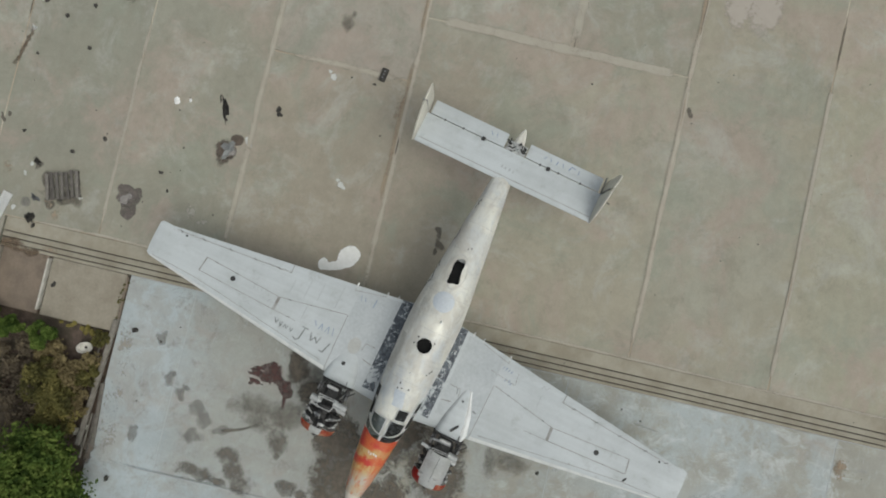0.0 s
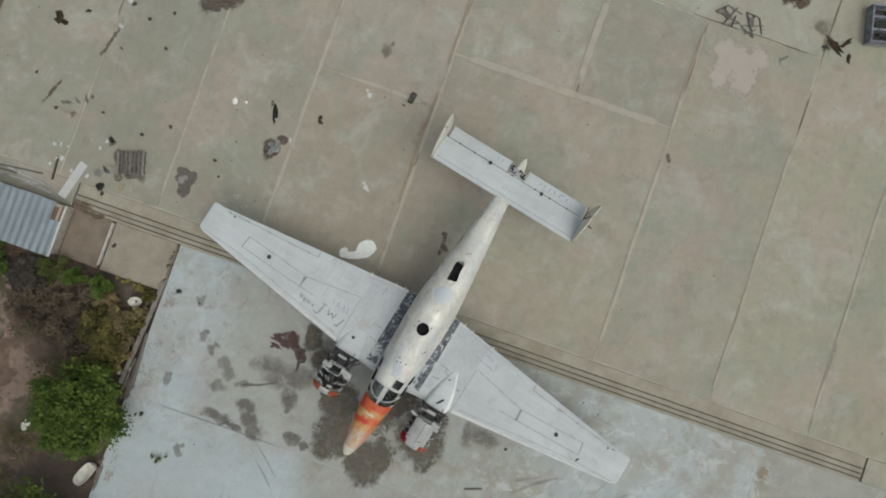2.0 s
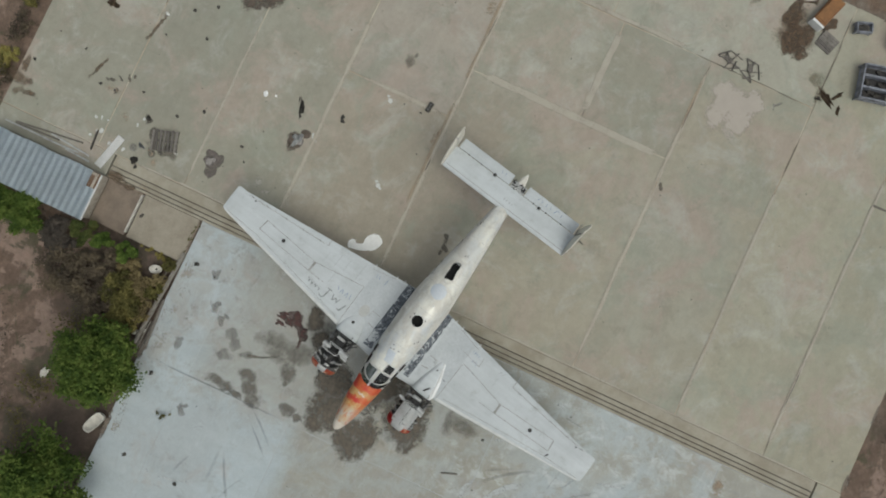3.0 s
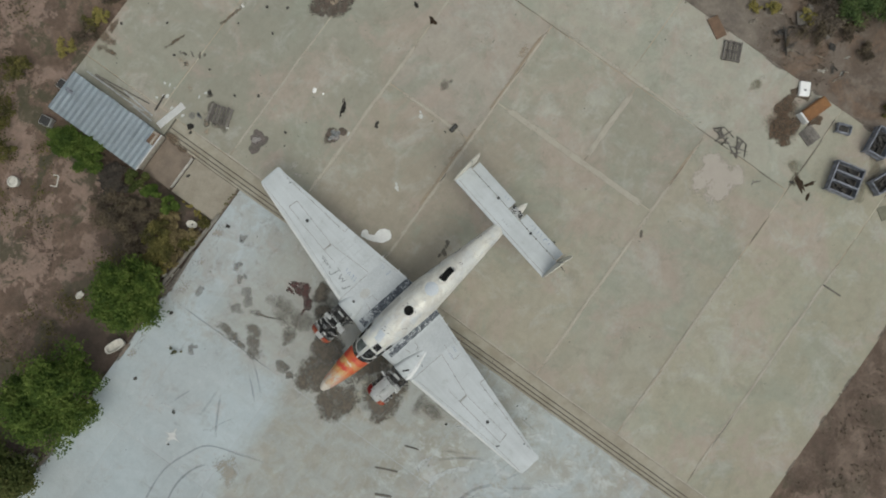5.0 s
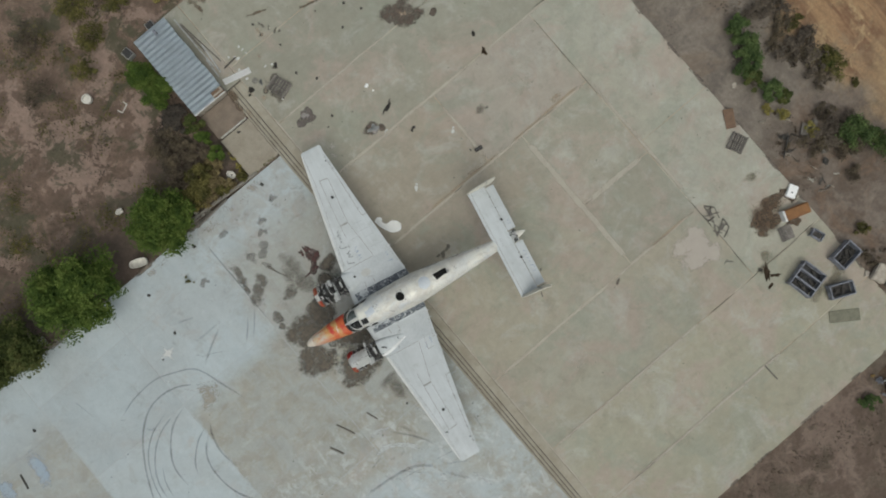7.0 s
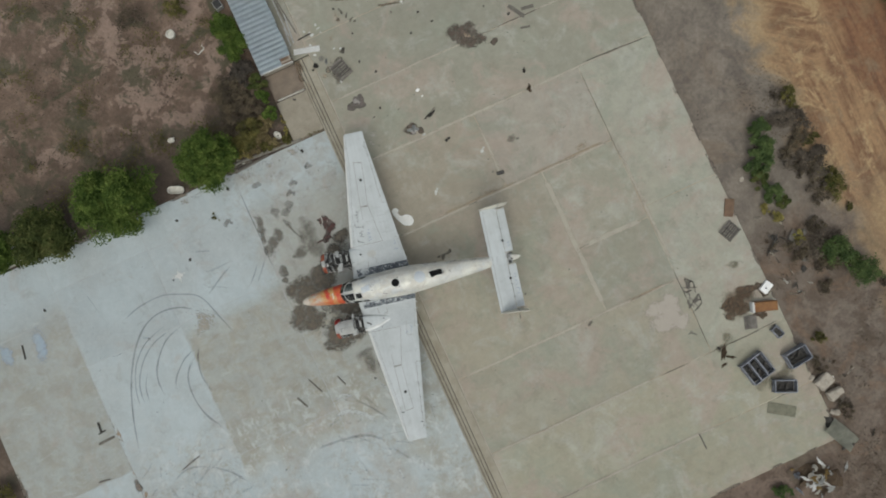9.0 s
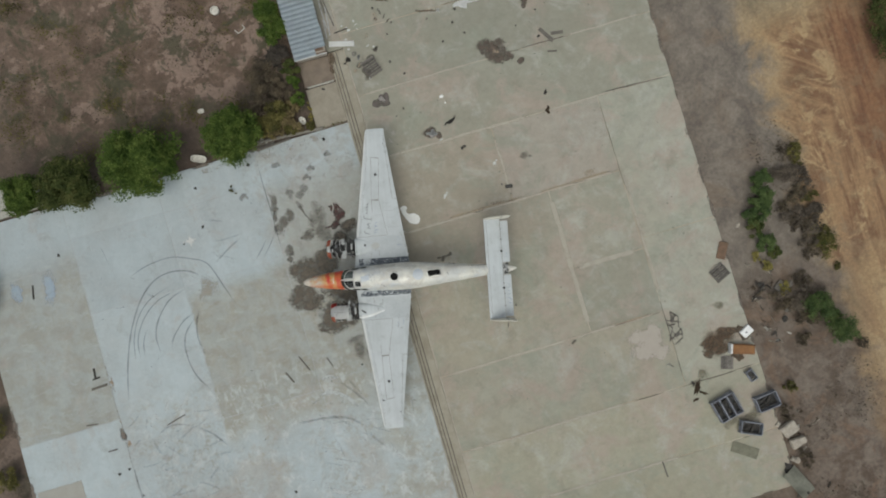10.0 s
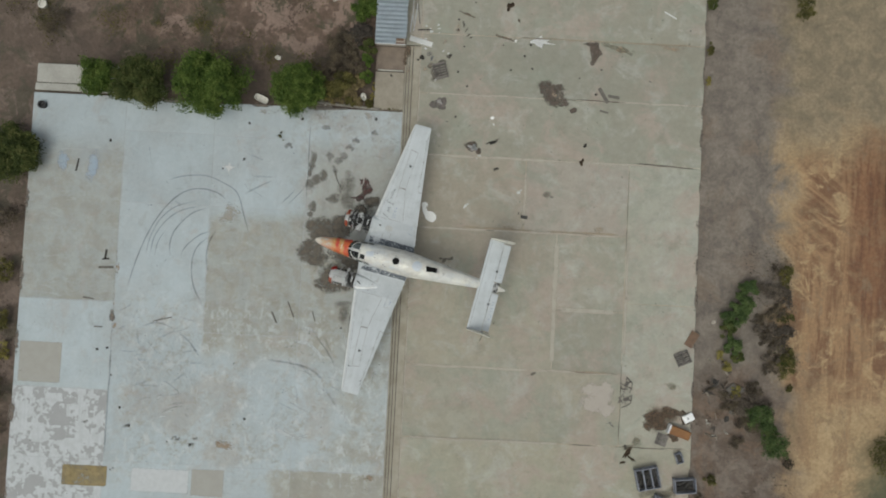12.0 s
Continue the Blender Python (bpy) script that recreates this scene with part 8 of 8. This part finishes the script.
def tree(x, y, rx, ry, h, mat, label, seed, leaves):
    rnd = random.Random(seed)
    t = thing("tree", label, "tree", pose(x, y, -0.06))
    bm = bmesh.new()
    pts = [Vector((0, 0, 0)), Vector((rnd.uniform(-.1, .1), rnd.uniform(-.1, .1), h * 0.25)), Vector((rnd.uniform(-.15, .15), rnd.uniform(-.15, .15), h * 0.5))]
    for (a, b), (r0, r1) in zip(zip(pts, pts[1:]), ((0.13, 0.1), (0.1, 0.07))):
        tube(bm, a, b, r0, r1, n=9)
    part("trunk", bm, BARK, t, "grey-brown trunk")
    for k in range(7):
        a = 2 * math.pi * k / 7 + rnd.uniform(-.3, .3)
        p0 = pts[1].lerp(pts[2], rnd.random())
        p1 = p0 + Vector((math.cos(a) * rx * 0.4, math.sin(a) * ry * 0.4, h * 0.18))
        p2 = Vector((math.cos(a + .2) * rx * 0.75, math.sin(a + .2) * ry * 0.75, h * rnd.uniform(0.5, 0.75)))
        bm = bmesh.new()
        tube(bm, p0, p1, 0.055, 0.035, n=7)
        tube(bm, p1, p2, 0.035, 0.012, n=7)
        part("limb", bm, BARK, t)
    leaf_part("crown", leaf_cloud(leaves, rx * 1.06, ry * 1.06, h, 0.115, seed, clumps=max(20, int(24 * rx * ry))), mat, t, "dense leafy crown")
    return t


def bush(x, y, rx, ry, h, mat, label, seed, leaves, size=0.10):
    b = thing("bush", label, "bush", pose(x, y, -0.08))
    rnd = random.Random(seed)
    for k in range(6):
        a = rnd.uniform(0, 6.28)
        bm = bmesh.new()
        tube(bm, (0, 0, 0), (rx * 0.6 * math.cos(a), ry * 0.6 * math.sin(a), h * 0.6), 0.022, 0.008, n=6)
        part("stem", bm, BARK, b)
    dry = mat in (DRY, TWIG, LITTER, STRAW)
    grow = 1.28 if dry else 1.12
    leaf_part("foliage", leaf_cloud(int(leaves * (0.8 if dry else 1.4)), rx * grow, ry * grow, h, size, seed, clumps=max(14, int((26 if dry else 44) * rx * ry))), mat, b, "sparse dead twigs and leaves" if dry else "uneven leafy foliage")
    return b


def build_plants():
    green, mixed = "bright green round-crowned tree at the slab edge", "dark green bushy tree at the slab edge"
    tree(-6.1, 9.45, 1.8, 1.65, 1.9, LEAF, green, 3, 17000)
    tree(-10.85, 9.4, 2.1, 1.9, 2.6, LEAF, "large green bushy tree at the slab edge", 5, 26000)
    tree(-15.0, 9.3, 1.9, 1.4, 2.0, LEAF_DARK, mixed, 8, 17000)
    tree(-17.3, 9.5, 1.25, 1.3, 1.9, LEAF, mixed, 13, 10000)
    tree(-22.0, 5.1, 1.6, 1.9, 1.15, LEAF_DARK, "dark olive-green bushy tree at the slab corner", 21, 17000)
    for x, y, rx, ry, h, mat, label, seed, n in ((-2.6, 14.5, 0.8, 0.75, 0.8, LEAF, "lush green bush growing against the shed", 31, 4200), (-2.75, 15.5, 0.85, 0.8, 0.8, LEAF, "lush green bush growing against the shed", 32, 5000),
                                                 (-2.6, 13.3, 0.6, 0.55, 0.7, TWIG_DARK, "dark leafless bush against the shed", 33, 4200), (-3.1, 12.8, 0.55, 0.5, 0.6, TWIG_DARK, "dark leafless bush against the shed", 40, 3600), (-2.4, 12.3, 0.45, 0.5, 0.8, LEAF_DARK, "dark green bush beside the landing", 41, 1800), (-2.4, 11.5, 0.4, 0.45, 0.8, LEAF, "green bush beside the landing", 30, 1600), (-2.3, 10.6, 0.42, 0.5, 0.8, LEAF, "green bush beside the landing", 34, 1800)):
        bush(x, y, rx, ry, h, mat, label, seed, n)
    for k, (x, y, rx, ry, h, mat, n) in enumerate(((-4.3, 9.7, 0.8, 0.65, 0.7, LEAF_OLIVE, 3000), (-3.7, 10.2, 0.8, 0.7, 0.7, LEAF_OLIVE, 2400), (-3.0, 9.7, 0.6, 0.6, 0.5, STRAW, 1300), (-4.3, 10.8, 0.8, 0.7, 0.6, DRY, 2400), (-3.1, 11.1, 0.7, 0.7, 0.6, DRY, 2000), (-2.95, 10.3, 0.4, 0.5, 0.4, STRAW, 900), (-3.9, 9.3, 0.6, 0.4, 0.5, STRAW, 1000), (-4.5, 9.3, 0.5, 0.4, 0.45, LEAF_YELLOW, 500), (-3.2, 9.2, 0.5, 0.3, 0.4, LEAF_OLIVE, 800), (-3.9, 11.7, 0.8, 0.6, 0.5, DRY, 1800), (-2.2, 9.0, 0.3, 0.25, 0.3, LEAF_OLIVE, 400))):
        bush(x, y, rx, ry, h, mat, "olive scrub growing behind the slab edge" if mat not in (DRY, STRAW) else "dry brown scrub behind the slab edge", 140 + k, n)
    bush(-2.0, 9.6, 0.16, 0.75, 0.2, LEAF_YELLOW, "yellowing weed patch by the landing", 37, 800, 0.07)
    bush(-0.9, 8.78, 0.7, 0.12, 0.12, LEAF_OLIVE, "thin weeds in the joint beside the landing", 39, 260, 0.05)
    bush(-4.0, 12.3, 0.9, 1.1, 0.6, DRY, "bare dry bush beside the shed", 38, 2200)
    for k, (x, y, rx, ry, h, mat, n) in enumerate(((20.0, -0.4, .55, .55, .6, LEAF_COOL, 1500), (19.6, -1.3, .65, .6, .7, LEAF_COOL, 1900), (19.2, -2.2, .7, .65, .7, LEAF_COOL, 2100), (18.9, -2.9, .55, .55, .6, LEAF_DARK, 1500), (19.2, -3.7, .6, .6, .6, LEAF_COOL, 1700), (19.5, -4.4, .4, .45, .4, LEAF_DARK, 900), (20.8, -7.8, .9, .9, .8, LEAF_COOL, 1700), (21.6, -9.2, .85, 1.0, .8, LEAF_COOL, 1500), (21.4, -8.5, .5, .5, .6, LEAF_DARK, 600), (19.6, -6.4, .45, .35, .3, LEAF_YELLOW, 350), (19.0, -5.0, .35, .4, .3, LEAF_YELLOW, 300), (18.6, -4.4, .3, .3, .25, LEAF_YELLOW, 200),
                                                  (22.2, -4.4, .6, 1.0, .5, LEAF_OLIVE, 900), (21.7, 0.6, .55, .5, .3, DRY, 350), (22.1, 0.1, .3, .6, .4, LEAF_OLIVE, 300), (21.3, -0.5, .9, .5, .4, TWIG, 1500), (22.0, -0.9, .6, .5, .4, TWIG, 800), (22.2, 0.5, .4, .5, .4, LEAF_OLIVE, 600), (21.9, -1.7, .6, .5, .35, DRY, 700), (20.9, -2.2, .5, .4, .3, DRY, 500), (21.2, -2.7, .8, .5, .4, TWIG, 1200), (22.2, -2.9, .6, .6, .4, TWIG, 1000), (21.6, -4.1, .8, .6, .45, TWIG, 1400), (22.3, -4.6, .5, .6, .4, LEAF_DARK, 800), (20.2, -7.0, .9, .7, .5, TWIG, 1500), (21.0, -7.4, .7, .6, .5, TWIG, 1100), (20.7, -6.1, .6, .4, .3, DRY, 600), (22.0, -2.1, .3, .3, .25, LEAF_OLIVE, 160), (21.5, -3.4, .75, .8, .35, DRY, 700), (22.3, -3.5, .35, .9, .35, DRY, 400), (21.5, -4.9, .5, .45, .4, DRY, 500), (22.5, -2.0, .3, .25, .25, LEAF_OLIVE, 140), (20.3, -8.1, .9, .6, .5, DRY, 1300), (19.2, -7.3, .6, .5, .35, DRY, 500), (19.7, -9.2, .6, .35, .35, DRY, 450), (22.5, -10.2, .4, .5, .4, DRY, 300), (18.9, -6.6, .3, .3, .3, DRY, 200), (22.6, -6.1, .25, .25, .25, LEAF_OLIVE, 160), (17.4, 13.2, .2, .5, .35, LEAF_OLIVE, 250), (1.2, 17.8, .6, .4, .4, DRY, 700), (2.4, 17.7, .5, .35, .35, LEAF_YELLOW, 500), (3.4, 17.75, .6, .35, .35, DRY, 600), (4.6, 17.8, .5, .35, .4, LEAF_OLIVE, 600), (5.8, 17.8, .5, .35, .3, DRY, 500), (17.4, 15.9, .35, .5, .4, LEAF_DARK, 400), (17.35, 11.4, .18, .3, .3, LEAF_YELLOW, 150), (13.2, -17.6, .5, .4, .4, LEAF_COOL, 700), (17.7, -12.6, .35, .5, .3, DRY, 400), (17.9, -15.3, .4, .5, .3, DRY, 400), (18.3, -11.4, .4, .35, .3, LEAF_OLIVE, 300),
                                                  (22.8, 15.9, .6, .9, .6, LEAF_OLIVE, 700), (28.6, 5.2, 1.0, 2.2, 1.0, LEAF_DARK, 2400), (29.6, 8.5, 1.4, 2.4, 1.2, LEAF_COOL, 2600), (29.4, 2.0, 1.0, 1.6, 0.9, LEAF_DARK, 1500), (28.0, -9.5, 1.0, 1.2, 0.6, LEAF_OLIVE, 900),
                                                  (-22.4, -4.3, .7, .7, .6, LEAF_OLIVE, 700), (-22.2, -6.2, .5, .8, .5, LEAF_YELLOW, 600), (-22.3, -8.3, .6, .7, .5, DRY, 700), (-22.6, 1.5, .9, 1.0, .6, DRY, 1000), (-22.3, -1.5, .6, .8, .6, LEAF_OLIVE, 600), (-22.5, -10.5, .7, 1.0, .5, DRY, 800), (-20.5, 13.0, 1.0, .8, .5, DRY, 900), (-3.4, 18.6, .9, .8, .5, LEAF_OLIVE, 700), (-3.0, 20.2, 1.1, 1.0, .8, LEAF_OLIVE, 900), (-5.6, 20.2, 1.2, 1.1, .5, DRY, 800), (-1.5, 19.2, .7, .7, .5, LEAF_OLIVE, 600), (0.4, 18.1, .5, .5, .4, LEAF_YELLOW, 350), (1.8, 17.9, .5, .4, .35, LEAF_OLIVE, 300), (-4.6, 17.6, .7, .7, .5, LEAF_OLIVE, 400), (-7.0, 18.0, .9, .9, .5, DRY, 600))):
        bush(x, y, rx, ry, h, mat, {"leaf_yellow": "yellowing low weed on bare soil", "dry_scrub": "dry brown scrub bush on bare soil", "leaf_olive": "olive low bush on bare soil"}.get(mat.name, "low green bush on bare soil"), 50 + k, n)
    # dry scrub and litter, uncountable
    rnd = random.Random(4)
    verts, faces = [], []
    def tuft(x, y, r, n, s):
        for k in range(n):
            p = Vector((x + rnd.gauss(0, r), y + rnd.gauss(0, r), -0.02 + abs(rnd.gauss(0, 0.07))))
            q = Euler((rnd.gauss(0, 0.7), rnd.gauss(0, 0.7), rnd.uniform(0, 6.28))).to_quaternion()
            e = s * rnd.uniform(0.5, 1.4)
            i = len(verts)
            for a, b in ((-0.5, 0), (0, -0.22), (0.5, 0), (0, 0.22)):
                verts.append(tuple(p + q @ Vector((a * e, b * e, 0))))
            faces.append((i, i + 1, i + 2, i + 3))
    for k in range(1300):
        x, y = rnd.uniform(-30, 2), rnd.uniform(9.2, 30)
        if (x > -2.3 and y < 18) or (y < 10.7 and x < -15) or noise.noise((x * 0.3, y * 0.3, 1.0)) < -0.02:
            continue
        tuft(x, y, 0.28, 16, 0.13)
    for k in range(900):
        x, y = rnd.uniform(17.4, 23), rnd.uniform(-20, 20)
        if noise.noise((x * 0.35, y * 0.35, 9.0)) > 0.05 and y < 2.5:
            tuft(x, y, 0.25, 12, 0.11)
    for k in range(500):
        x, y = rnd.uniform(-30, -21.9), rnd.uniform(-20, 9)
        if noise.noise((x * 0.35, y * 0.35, 5.0)) > -0.05:
            tuft(x, y, 0.28, 14, 0.13)
    for k in range(500):
        x, y = rnd.uniform(3, 24), rnd.uniform(-24, -16.9)
        if noise.noise((x * 0.35, y * 0.35, 2.0)) > -0.05:
            tuft(x, y, 0.28, 14, 0.12)
    me = bpy.data.meshes.new("dry_scrub")
    me.from_pydata(verts, [], faces)
    me.materials.append(LITTER)
    tagged(new("dry_scrub", me), "low dry brown scrub and litter on bare soil", "scrub", kind="stuff")
    verts.clear(), faces.clear()
    for k in range(620):
        x, y = rnd.uniform(-30, 1), rnd.uniform(10.8, 30)
        if (x > -2.3 and y < 18) or noise.noise((x * 0.4, y * 0.4, 4.0)) < 0.05:
            continue
        tuft(x, y, rnd.uniform(0.18, 0.42), 80, 0.11)
    me = bpy.data.meshes.new("green_scrub")
    me.from_pydata(verts, [], faces)
    me.materials.append(LEAF_OLIVE)
    tagged(new("green_scrub", me), "low olive scrub clumps on bare soil", "scrub", kind="stuff")


build_shed()
build_north_edge()
build_yard()
build_plants()

# ---- slabs of the pavement, one by one ----
def build_slabs():
    cache = {}
    def slab(x0, x1, y0, y1, mat):
        g = 0.014 if x0 > 0 else 0.007
        w, d = round(x1 - x0 - 2 * g, 3), round(y1 - y0 - 2 * g, 3)
        if (w, d, mat.name) not in cache:
            bm = bmesh.new()
            box(bm, -w / 2, w / 2, -d / 2, d / 2, -0.12, 0.0, edge=0.012)
            cache[w, d, mat.name] = mesh_of(bm, "slab", mat)
        ob = new("slab", cache[w, d, mat.name])
        ob.parent = PAVE
        ob.location = ((x0 + x1) / 2, (y0 + y1) / 2, 0.0)
    for x0, x1, y0, y1 in ((0.63, 17.15, 13.4, 17.3), (0.63, 17.15, 9.9, 13.4), (0.63, 17.15, 6.3, 9.9), (0.63, 7.05, 2.12, 6.3), (7.05, 13.0, 2.12, 6.3), (13.0, 17.15, -1.7, 6.3), (13.0, 17.15, -9.83, -1.7),
                           (0.63, 9.0, -5.75, 2.12), (9.0, 13.0, -2.25, 2.12), (9.0, 13.0, -5.75, -2.25), (0.63, 13.0, -9.83, -5.75), (0.63, 17.15, -13.3, -9.83), (0.63, 17.15, -16.45, -13.3)):
        slab(x0, x1, y0, y1, EAST)
    slab(-0.24, 0.62, -16.45, -15.5, EAST)
    slab(-0.24, 0.62, 12.65, 17.3, EAST)
    wcols = [-21.55, -16.15, -11.0, -5.55, -0.25]
    wrows = {0: [-16.45, -12.0, -8.05, -3.05, 5.6, 8.8], 1: [-16.45, -12.05, -4.55, 2.7, 6.85, 8.7], 2: [-16.45, -12.05, -4.55, 2.7, 6.8, 8.7], 3: [-16.45, -12.05, -4.2, 6.75, 8.7]}
    for i in range(4):
        for j, (y0, y1) in enumerate(zip(wrows[i], wrows[i][1:])):
            slab(wcols[i], wcols[i + 1], y0, y1, PEEL if i == 0 and j < 2 else WEST)


build_slabs()
